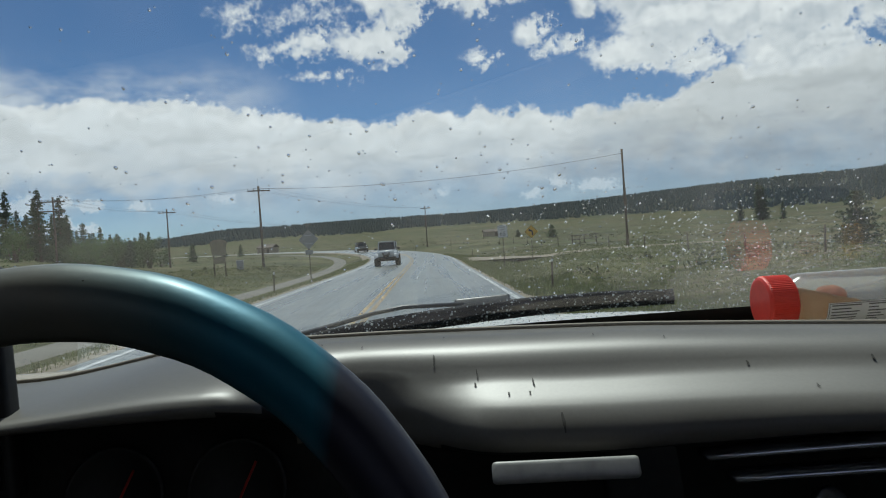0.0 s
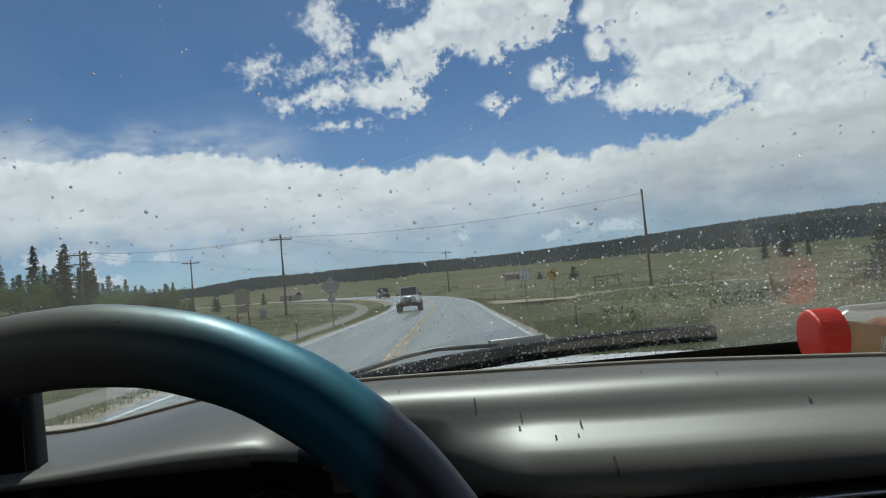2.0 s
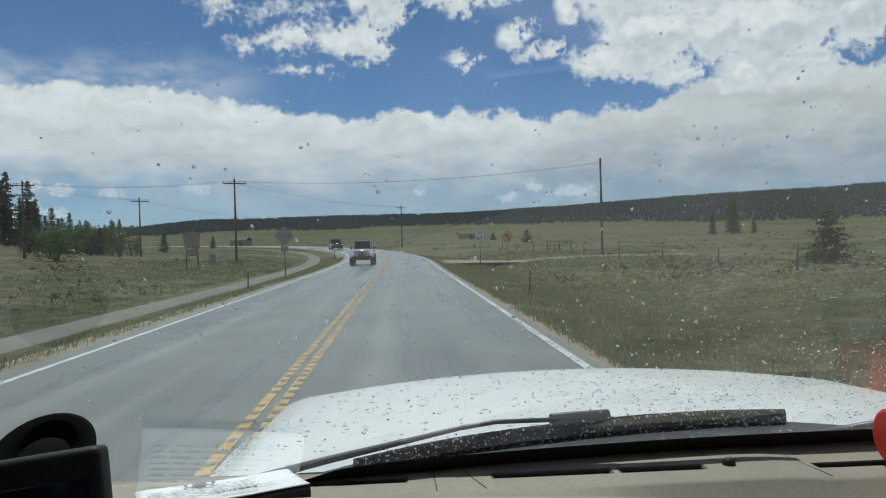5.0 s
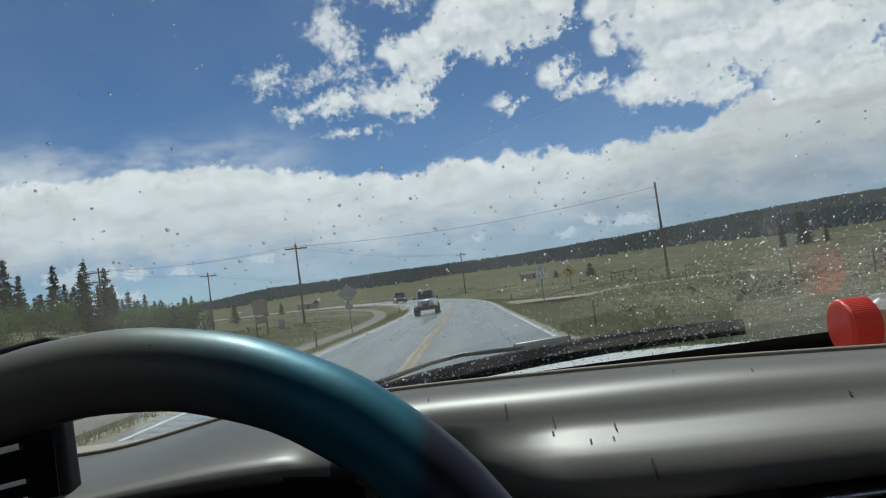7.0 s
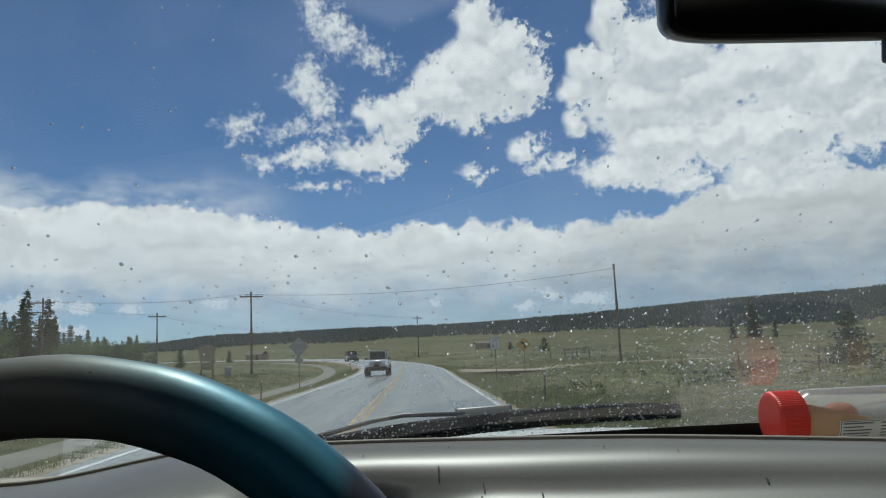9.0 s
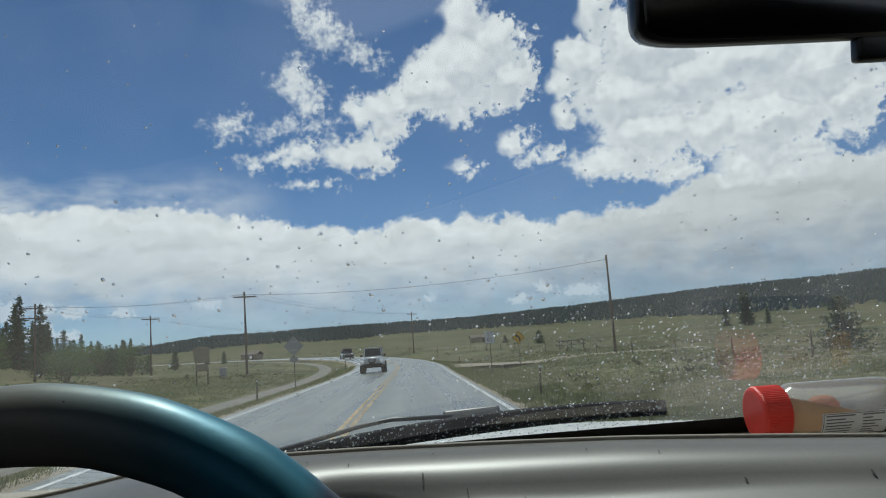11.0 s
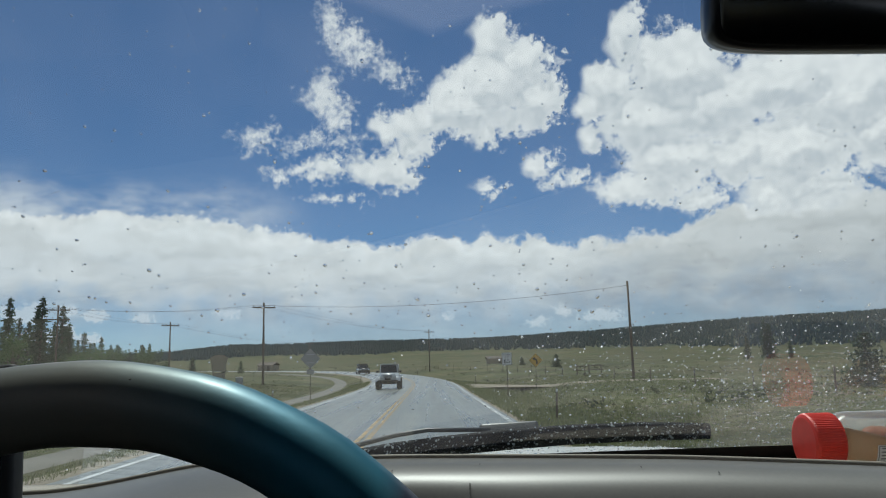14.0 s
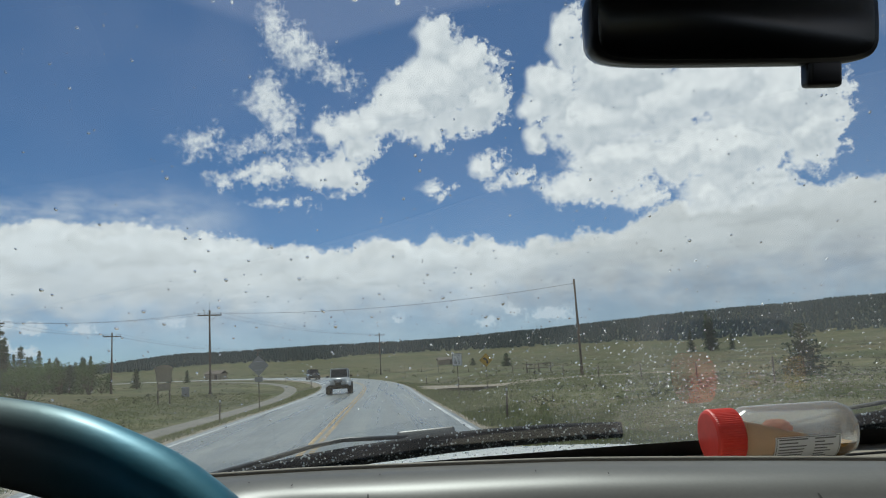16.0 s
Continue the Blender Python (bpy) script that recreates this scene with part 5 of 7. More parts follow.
def build_shell():
    """Roof, pillars, doors, seat back and floor round the camera."""
    L, Rr = -0.78, 1.26
    top = glass_y(0.2, 0.485)
    bm = bmesh.new()
    box(bm, (Rr - L + 0.08, top + 1.25, 0.05), ((L + Rr) / 2, (top - 1.25) / 2, 0.515), 0.02)
    part("roof", bm, M["cloth"], truck, "grey cloth headliner")
    # Unseen wall; its opening is cut and sized to send fill light forward.
    bm = bmesh.new()
    box(bm, (Rr - L + 0.08, 0.06, 1.04), ((L + Rr) / 2, -1.25, -0.48), 0.02)
    box(bm, (Rr - L + 0.08, 0.06, 0.12), ((L + Rr) / 2, -1.25, 0.44), 0.02)
    for x in (L + 0.10, Rr - 0.10):
        box(bm, (0.28, 0.058, 0.36), (x, -1.25, 0.21), 0.005)
    part("rear_wall", bm, M["cloth"], truck, "unseen grey rear cab wall, opening added for fill light")
    bm = bmesh.new()
    box(bm, (Rr - L, 2.35, 0.05), ((L + Rr) / 2, -0.05, -0.98), 0.01)
    part("floor_pan", bm, M["carpet"], truck, "dark carpeted cab floor")
    # Unseen panel added to block daylight from under the dash.
    bm = bmesh.new()
    box(bm, (Rr - L, 0.03, 0.78), ((L + Rr) / 2, 0.80, -0.59), 0.005)
    part("firewall", bm, M["carpet"], truck, "unseen dark firewall, added to block light under the dash")
    for sx, x in ((-1, L - 0.01), (1, Rr + 0.01)):
        # Unseen doors stand extra high to keep side light off the wheel.
        bm = bmesh.new()
        box(bm, (0.06, 2.3, 1.28), (x, -0.05, -0.34), 0.02)
        part("door", bm, M["cloth"], truck, "unseen grey door panel, raised to cut side light")
        bm = bmesh.new()
        rod(bm, (x, glass_y(x, -0.17) - 0.02, -0.17), (x, glass_y(x, 0.49) - 0.02, 0.50), 0.035, 0.032, 10)
        part("pillar", bm, M["cloth"], truck, "grey windscreen pillar")
        bm = bmesh.new()
        rod(bm, (x, -0.75, -0.17), (x, -0.85, 0.50), 0.05, 0.05, 10)
        part("pillar", bm, M["cloth"], truck, "grey door pillar")
        bm = bmesh.new()
        box(bm, (0.012, 2.28, 1.10), (x + sx * 0.040, -0.05, -0.36), 0.004)
        part("door_skin", bm, M["hood"], truck, "white outer door panel")
        bm = bmesh.new()
        box(bm, (0.05, 1.95, 0.62), (x + sx * 0.015, -2.30, -0.55), 0.02)
        part("bed_side", bm, M["hood"], truck, "white side of the pickup bed")
    bm = bmesh.new()
    box(bm, (Rr - L + 0.10, top + 1.28, 0.012), ((L + Rr) / 2, (top - 1.26) / 2, 0.548), 0.004)
    part("roof_skin", bm, M["hood"], truck, "white outer roof panel")
    bm = bmesh.new()
    box(bm, (Rr - L, 0.05, 0.60), ((L + Rr) / 2, -3.26, -0.55), 0.02)
    part("tailgate", bm, M["hood"], truck, "white tailgate")
    bm = bmesh.new()
    box(bm, (Rr - L, 1.95, 0.04), ((L + Rr) / 2, -2.30, -0.84), 0.01)
    part("bed_floor", bm, M["black"], truck, "dark bed floor")
    for x in (-0.2, 0.75):
        bm = bmesh.new()
        box(bm, (0.52, 0.16, 0.72), (x, -0.62, -0.42), 0.06, turn=pose(0, 0, 0, -12, 0, 0), seg=3)
        seat = part("seat_back", bm, M["cloth"], truck, "grey cloth seat back")
        bm = bmesh.new()
        box(bm, (0.52, 0.50, 0.16), (x, -0.33, -0.72), 0.05, seg=3)
        part("seat_cushion", bm, M["cloth"], truck, "grey cloth seat cushion")


def mirror_face():
    # Very dark metal colour stands in for a reflection of the dark cab.
    m = material("mirror_glass", (0.07, 0.072, 0.072), 0.25, metal=1.0, grain=0.01)
    return m


M["mirror_face"] = mirror_face()
build_dash()
build_wheel()
build_glass()
build_wiper(0.0)
build_wiper(0.80)
build_hood()
build_mirror()
build_shell()


# ---- loose things on the dash ----
def build_bottle():
    at = pose(0.4565, 0.985, CAB - 0.1175, 0, 90, 0)

    def down(pairs):
        return [(r * 0.81, 0.0345 + (z - 0.050) * 0.925) for r, z in pairs]

    b = thing("bottle", at, "clear plastic bottle with red screw cap lying on the dash", "bottle")
    bm = bmesh.new()
    prof = [(0.0001, 0.0), (0.031, 0.0), (0.0345, 0.0015), (0.036, 0.0045), (0.036, 0.0365), (0.0345, 0.0385), (0.025, 0.0385)]
    vs = lathe(bm, prof, 144)
    for v in vs:
        if 0.004 < v.co.z < 0.037:
            a = math.atan2(v.co.y, v.co.x)
            k = round(a / math.tau * 144)
            s = 1 + (0.009 if k % 2 else -0.009)
            v.co.x *= s
            v.co.y *= s
    part("cap", bm, M["red_cap"], b, "ribbed red screw cap", smooth=False)
    bm = bmesh.new()
    out = [(0.036, 0.050), (0.038, 0.058), (0.0445, 0.066), (0.046, 0.075), (0.046, 0.197), (0.0445, 0.212), (0.039, 0.223), (0.027, 0.2285), (0.0001, 0.227)]
    inn = [(r - 0.0016 if r > 0.01 else r, z - (0.0016 if z > 0.2 else 0)) for r, z in out]
    lathe(bm, down(out + inn[::-1]), 40)
    part("bottle_body", bm, M["clear"], b, "clear ribless bottle wall")
    bm = bmesh.new()
    lathe(bm, [(0.0001, 0.042), (0.026, 0.043), (0.0325, 0.050), (0.0350, 0.060), (0.0350, 0.080), (0.0350, 0.100), (0.0350, 0.120), (0.0350, 0.140), (0.0345, 0.160), (0.030, 0.176), (0.0001, 0.180)], 36)
    for v in bm.verts:
        level = -0.017 + 0.31 * max(0, v.co.z - 0.06) + 0.004 * noise.noise(v.co * 38)
        v.co = Vector((max(v.co.x * 0.97, min(level, 0.026)), v.co.y * 0.97, v.co.z * 0.96))
    part("contents", bm, M["juice"], b, "peach coloured contents")
    bm = bmesh.new()
    bmesh.ops.create_icosphere(bm, subdivisions=3, radius=1.0)
    for v in bm.verts:
        q = v.co * (1 + 0.18 * noise.noise(v.co * 1.7))
        v.co = Vector((-0.004 + 0.013 * q.x, 0.004 + 0.016 * q.y, 0.100 + 0.021 * q.z))
    part("lump", bm, M["lump"], b, "soft orange-pink lump among the contents")
    bm = bmesh.new()
    lathe(bm, down([(0.0001, 0.185), (0.0425, 0.186), (0.0425, 0.205), (0.036, 0.218), (0.0001, 0.222)]), 32)
    for v in bm.verts:
        if v.co.x < 0.016:
            v.co.x = 0.016
    part("liquid", bm, M["amber"], b, "amber liquid at the bottom end")
    # paper label on the side that faces the seats
    bm = bmesh.new()
    rows = []
    for i in range(9):
        a = radians(-60 + 56 * i / 8)
        rows.append([(-0.0378 * math.sin(a), -0.0378 * math.cos(a), z) for z in (0.074, 0.104, 0.134, 0.164)])
    loft(bm, rows)
    lab = part("label", bm, M["paper"], b, "white paper label with small print")
    rnd = random.Random(2)
    bm = bmesh.new()
    for row in range(7):
        a = radians(-10 - 7 * row)
        for z0, z1 in ((0.079, 0.079 + rnd.uniform(0.025, 0.040)), (0.128, 0.128 + rnd.uniform(0.012, 0.030))):
            pts = [bm.verts.new((-0.0381 * math.sin(aa), -0.0381 * math.cos(aa), zz)) for aa, zz in ((a - 0.022, z0), (a + 0.022, z0), (a + 0.022, z1), (a - 0.022, z1))]
            bm.faces.new(pts)
    for z0, z1 in ((0.0755, 0.0763), (0.1617, 0.1625)):
        angs = [radians(-58 + 52 * i / 8) for i in range(9)]
        loft(bm, [[(-0.0381 * math.sin(a), -0.0381 * math.cos(a), z) for z in (z0, z1)] for a in angs])
    for a in (-58, -6):
        loft(bm, [[(-0.0381 * math.sin(radians(a + q)), -0.0381 * math.cos(radians(a + q)), z) for z in (0.0755, 0.1625)] for q in (-0.6, 0.6)])
    part("print_bars", bm, M["ink"], b, "dark bars of small print")


def build_paper():
    at = pose(-0.366, 0.976, CAB - 0.1520, 0, 0, 21.8)
    p = thing("permit_paper", at, "white printed permit sheet, black underneath, curling on the dash", "paper")
    w, d = 0.184, 0.112

    def sheet(v):
        return 0.004 + 0.013 * ((1 - v) / 2) ** 1.4

    bm = bmesh.new()
    rows = []
    for i in range(15):
        x = -w / 2 + w * i / 14
        rows.append([(x, d / 2 * v, sheet(v) + 0.0008 * math.cos(i * 0.42)) for v in [-1 + 0.1 * j for j in range(21)]])
    top = loft(bm, rows)
    g = bmesh.ops.extrude_face_region(bm, geom=list(bm.faces))
    for v in g["geom"]:
        if isinstance(v, bmesh.types.BMVert):
            v.co.z -= 0.0012
    bm.normal_update()
    bmesh.ops.recalc_face_normals(bm, faces=bm.faces)
    # Faces turned downward are coloured black.
    for f in bm.faces:
        f.material_index = 1 if f.normal.z < -0.3 else 0
    part("sheet", bm, [M["paper"], M["black"]], p)
    # Added black strip that makes the dark band below the white sheet.
    bm = bmesh.new()
    rows = []
    for i in range(15):
        x, top_z = -w / 2 + w * i / 14, sheet(-1) + 0.0008 * math.cos(i * 0.42) - 0.0022
        rows.append([(x, -d / 2 + 0.004, top_z), (x, -d / 2 - 0.001, top_z - 0.001), (x, -d / 2 - 0.004, top_z * 0.5), (x, -d / 2 - 0.001, 0.0005), (x, -d / 2 + 0.006, 0.0005)])
    loft(bm, rows)
    part("backing_fold", bm, M["black"], p, "black strip added along the front of the sheet")
    bm = bmesh.new()
    rnd = random.Random(7)
    for row in range(9):
        v = 0.42 - 0.13 * row
        y = d / 2 * v
        x = -0.08
        while x < 0.04:
            ln = rnd.uniform(0.012, 0.035)
            vs = [bm.verts.new((a, b, sheet(v) + 0.0024)) for a, b in ((x, y - 0.0006), (x + ln, y - 0.0006), (x + ln, y + 0.0006), (x, y + 0.0006))]
            bm.faces.new(vs)
            x += ln + 0.006
    part("print_bars", bm, M["ink"], p, "grey lines of small print")
    bm = bmesh.new()
    for px, py, pw, ph in ((-0.020, 0.040, 0.016, 0.012), (-0.020, 0.030, 0.030, 0.004), (-0.036, 0.038, 0.004, 0.010), (-0.004, 0.038, 0.004, 0.010)):
        z = sheet(py / (d / 2)) + 0.0026
        bm.faces.new([bm.verts.new((px + a * pw / 2, py + b * ph / 2, z)) for a, b in ((-1, -1), (1, -1), (1, 1), (-1, 1))])
    part("emblem", bm, M["ink"], p, "dark printed block emblem")
    cu = bpy.data.curves.new("heading", "FONT")
    cu.body, cu.size, cu.align_x = "PERMIT", 0.015, "CENTER"
    cu.extrude = 0.0001
    ob = new("heading", cu)
    dg = bpy.context.evaluated_depsgraph_get()
    me = bpy.data.meshes.new_from_object(ob.evaluated_get(dg))
    bpy.data.objects.remove(ob)
    me.materials.clear()
    me.materials.append(M["ink"])
    part("heading", me, M["ink"], p, "printed heading reading PERMIT", at=pose(0.012, -0.030, 0.0172, 8.4, 0, 180))


def build_device():
    at = pose(-0.428, 0.628, CAB - 0.204)
    d = thing("dash_display", at, "black dash-mounted display on a suction mount", "display")
    bm = bmesh.new()
    box(bm, (0.150, 0.022, 0.20), (0, 0, 0.098), 0.006, turn=pose(0, 0, 0, -9, -7, 0), seg=3)
    part("case", bm, M["black"], d, "black display case")
    bm = bmesh.new()
    box(bm, (0.136, 0.002, 0.17), (0.000, -0.0115, 0.094), 0.0008, turn=pose(0, 0, 0, -9, -7, 0))
    part("screen", bm, M["screen"], d, "dark glossy screen")
    for x, z, w, h in ((0.028, 0.118, 0.020, 0.005), (0.030, 0.090, 0.028, 0.004), (0.040, 0.074, 0.012, 0.010), (-0.03, 0.115, 0.020, 0.005)):
        bm = bmesh.new()
        box(bm, (w, 0.001, h), (x, -0.0160 + 0.16 * (z - 0.098), z), 0, turn=pose(0, 0, 0, -9, -7, 0))
        part("readout", bm, M["dim_text"], d, "dim grey readout bar")
    bm = bmesh.new()
    lathe(bm, [(0.014, 0.0), (0.018, 0.012), (0.034, 0.020), (0.043, 0.026), (0.0445, 0.031), (0.041, 0.033), (0.030, 0.026), (0.014, 0.018), (0.0001, 0.017)], 36)
    part("suction_cup", bm, M["cup"], d, "black rubber suction cup", at=pose(-0.018, 0.11, 0.154, 38, -4, 0))
    bm = bmesh.new()
    lathe(bm, [(0.021, 0.0), (0.022, 0.026), (0.020, 0.029), (0.0001, 0.0295)], 24)
    part("cup_hub", bm, M["cup"], d, "black hub in the cup", at=pose(-0.018, 0.11, 0.154, 38, -4, 0))
    bm = bmesh.new()
    tube(bm, [(-0.014, 0.115, 0.162), (-0.03, 0.07, 0.150), (-0.02, 0.012, 0.13)], 0.014, 12)
    part("mount_arm", bm, M["black"], d, "black mount arm")
    bm = bmesh.new()
    tube(bm, [(-0.03, 0.08, 0.155), (-0.03, 0.10, 0.10), (-0.03, 0.115, 0.055)], [0.012, 0.012, 0.03], 12)
    part("mount_foot", bm, M["black"], d, "black foot on the dash")


build_bottle()
build_paper()
build_device()


# ---- beside the road ----
M["needles"] = material("pine_needles", (0.058, 0.100, 0.052), 0.7, grain=0.4, grain_scale=3, rand=0.45, spec=0.2)
M["leaves"] = material("willow_leaves", (0.085, 0.145, 0.045), 0.6, grain=0.35, grain_scale=4, rand=0.45, spec=0.3)
M["sage"] = material("sage_scrub", (0.10, 0.115, 0.065), 0.9, grain=0.3, grain_scale=5, rand=0.3, spec=0.1)
M["blade"] = material("grass_blades", (0.155, 0.17, 0.08), 0.8, grain=0.2, grain_scale=3, rand=0.35, spec=0.15)
M["bark"] = material("grey_bark", (0.11, 0.085, 0.065), 0.9, grain=0.4, grain_scale=12, bump=0.01)
M["stone"] = material("brown_field_stone", (0.25, 0.215, 0.175), 0.9, grain=0.3, grain_scale=9, rand=0.35)
M["sign_yellow"] = material("yellow_sign_face", (0.72, 0.40, 0.02), 0.4, grain=0.05, grain_scale=12, stain=0.08, stain_scale=4)
M["sign_white"] = material("white_sign_face", (0.75, 0.76, 0.76), 0.4, grain=0.05, grain_scale=12, stain=0.08, stain_scale=4)
M["sign_black"] = material("black_sign_print", (0.012, 0.012, 0.012), 0.5, grain=0.1)
M["sign_back"] = material("bare_sign_metal", (0.30, 0.31, 0.31), 0.5, metal=0.6, grain=0.12, grain_scale=9)
M["tan_board"] = material("tan_sign_board", (0.36, 0.30, 0.21), 0.8, grain=0.2, grain_scale=8, stain=0.2, stain_scale=2)
M["brown_post"] = material("rusty_marker_steel", (0.13, 0.10, 0.07), 0.7, grain=0.3, grain_scale=20)
M["reflector"] = material("white_reflector", (0.8, 0.8, 0.78), 0.2, grain=0.05)
M["silver_paint"] = material("silver_car_paint", (0.60, 0.61, 0.61), 0.3, metal=0.1, coat=0.8, grain=0.04, grain_scale=6, stain=0.10, stain_scale=2)
M["dark_paint"] = material("black_car_paint", (0.014, 0.016, 0.020), 0.2, coat=1.0, grain=0.1, grain_scale=6, stain=0.15, stain_scale=2)
M["car_glass"] = material("dark_car_glass", (0.02, 0.025, 0.03), 0.05, grain=0.05)
M["tyre"] = material("tyre_rubber", (0.015, 0.015, 0.015), 0.85, grain=0.3, grain_scale=30)
M["chrome"] = material("worn_chrome", (0.55, 0.56, 0.57), 0.2, metal=1.0, grain=0.08, grain_scale=20)
M["lamp_glass"] = material("headlamp_lens", (0.75, 0.77, 0.78), 0.08, grain=0.04)

for _k, _s in (("needles", 0.3), ("leaves", 0.45), ("sage", 0.45), ("blade", 0.55)):
    leafy(M[_k], _s)


def stand(x, y, sink=0.05):
    """Height of whatever ground is at a place beside the road."""
    s, o = to_road(x, y)
    z = land_z(x, y)
    if abs(o) < 14 and -60 < s < 620:
        if o > 0:
            prof = [(4.06, -0.065), (4.45, -0.088), (5.4, -0.20), (7.0, -0.42), (9.5, -0.56), (14.0, -0.75)]
        else:
            prof = [(4.27, -0.065), (4.70, -0.085), (6.1, -0.36), (6.9, -0.50), (14.0, -0.75)]
        for (a, p), (b, q) in zip(prof, prof[1:]):
            if a <= abs(o) <= b:
                z = max(z, road_z(s) + p + (q - p) * (abs(o) - a) / (b - a))
    return z - sink


def polar(az, r):
    return r * math.sin(radians(az)), r * math.cos(radians(az))


def sprig(verts, faces, c, size, rnd, quads=2):
    for _ in range(quads):
        a = Vector((rnd.gauss(0, 1), rnd.gauss(0, 1), rnd.gauss(0, 0.6))).normalized() * size * rnd.uniform(0.6, 1.2)
        b = a.cross(Vector((rnd.gauss(0, 1), rnd.gauss(0, 1), rnd.gauss(0, 1)))).normalized() * size * rnd.uniform(0.25, 0.5)
        o = c + Vector((rnd.gauss(0, 0.3), rnd.gauss(0, 0.3), rnd.gauss(0, 0.25))) * size
        k = len(verts)
        verts.extend([tuple(o - a), tuple(o - b * 0.9), tuple(o + a), tuple(o + b)])
        faces.append((k, k + 1, k + 2, k + 3))


def conifer(seed, h=9.0, spread=2.0, tops=1, label="tall dark green conifer standing in the meadow"):
    rnd = random.Random(seed)
    t = thing("conifer", None, label, "tree", "conifers")
    bm = bmesh.new()
    for q in range(tops):
        off = Vector((rnd.uniform(-0.7, 0.7), rnd.uniform(-0.4, 0.4), 0)) if tops > 1 else Vector()
        hh = h * (1 if q == 0 else rnd.uniform(0.82, 0.97))
        tube(bm, [(off.x * 0.5, off.y * 0.5, -0.1), (off.x * 0.8, off.y * 0.8, hh * 0.35), (off.x, off.y, hh * 0.7), (off.x + 0.05, off.y, hh * 0.98)], [0.022 * h, 0.016 * h, 0.009 * h, 0.002 * h], 8)
    part("trunk", bm, M["bark"], t, "grey tapered trunk")
    rnd = random.Random(seed)
    verts, faces = [], []
    rnd2 = random.Random(seed + 50)
    for q in range(tops):
        off = Vector((rnd.uniform(-0.7, 0.7), rnd.uniform(-0.4, 0.4), 0)) if tops > 1 else Vector()
        hh = h * (1 if q == 0 else rnd.uniform(0.82, 0.97))
        z = 0.09 * hh
        while z < hh * 0.985:
            f = z / hh
            reach = spread * (1 - f) ** 0.8 * min(1, 0.55 + f * 2.5) * rnd2.uniform(0.7, 1.15) + 0.10
            nb = 7 if f < 0.8 else 5
            a0 = rnd2.uniform(0, math.tau)
            for k in range(nb):
                a = a0 + k * math.tau / nb + rnd2.uniform(-0.25, 0.25)
                ln = reach * rnd2.uniform(0.6, 1.2)
                lift = rnd2.uniform(-0.25, 0.25) + (0.35 if f > 0.7 else -0.05)
                steps = max(2, int(ln / 0.26))
                for j in range(1, steps + 1):
                    d = ln * j / steps
                    c = Vector((off.x * min(1, f + 0.4) + math.cos(a) * d, off.y * min(1, f + 0.4) + math.sin(a) * d, z + lift * d - 0.06 * d * d + rnd2.uniform(-0.08, 0.08)))
                    sprig(verts, faces, c, 0.10 + 0.016 * h, rnd2, 3)
            z += 0.034 * hh * rnd2.uniform(0.7, 1.2)
        sprig(verts, faces, Vector((off.x, off.y, hh)), 0.22, rnd2, 3)
    part("crown", from_lists("crown", verts, faces, M["needles"]), M["needles"], t, "ragged dark green needle crown")
    return t


def thicket(seed, h=3.8, w=2.2, label="leafy green willow thicket bush"):
    rnd = random.Random(seed)
    t = thing("willow_bush", None, label, "bush", "willow bushes")
    bm = bmesh.new()
    tips = []
    for k in range(9):
        a = k * math.tau / 9 + rnd.uniform(-0.3, 0.3)
        top = Vector((math.cos(a) * w * rnd.uniform(0.25, 0.8), math.sin(a) * w * rnd.uniform(0.25, 0.8), h * rnd.uniform(0.62, 1.0)))
        mid = top * 0.5 + Vector((rnd.uniform(-0.2, 0.2), rnd.uniform(-0.2, 0.2), 0.1))
        tube(bm, [(0.12 * math.cos(a), 0.12 * math.sin(a), -0.1), mid, top], [0.06, 0.035, 0.01], 6)
        tips.append((mid, top))
    part("stems", bm, M["bark"], t, "thin grey stems")
    verts, faces = [], []
    for mid, top in tips:
        for j in range(60):
            f = rnd.random() ** 0.6
            c = mid * (1 - f) * 0.9 + top * f + Vector((rnd.gauss(0, 0.30), rnd.gauss(0, 0.30), rnd.gauss(0, 0.2)))
            c.z = max(0.15, c.z)
            sprig(verts, faces, c, 0.17, rnd, 2)
    for j in range(160):
        a, rr = rnd.uniform(0, math.tau), w * rnd.random() ** 0.5 * 0.9
        sprig(verts, faces, Vector((math.cos(a) * rr, math.sin(a) * rr, rnd.uniform(0.1, h * 0.5))), 0.2, rnd, 2)
    part("crown", from_lists("crown", verts, faces, M["leaves"]), M["leaves"], t, "loose green leaf crown")
    return t


def place(ob, x, y, turn=0.0, size=1.0, sink=0.1):
    ob.scale = (size, size, size)
    m = pose(x, y, stand(x, y, sink), 0, 0, turn)
    ob.matrix_basis = m @ Matrix.Diagonal((size, size, size, 1))
    return ob


def copies(proto, spots):
    """The first spot takes the thing itself, the others copies."""
    rnd = random.Random(len(spots))
    for i, (x, y, size) in enumerate(spots):
        turn = rnd.uniform(0, 360)
        if i == 0:
            place(proto, x, y, turn, size)
        else:
            proto_scale = proto.scale.copy()
            proto.scale = (size, size, size)
            copy_thing(proto, pose(x, y, stand(x, y, 0.1), 0, 0, turn))
            proto.scale = proto_scale
    return proto


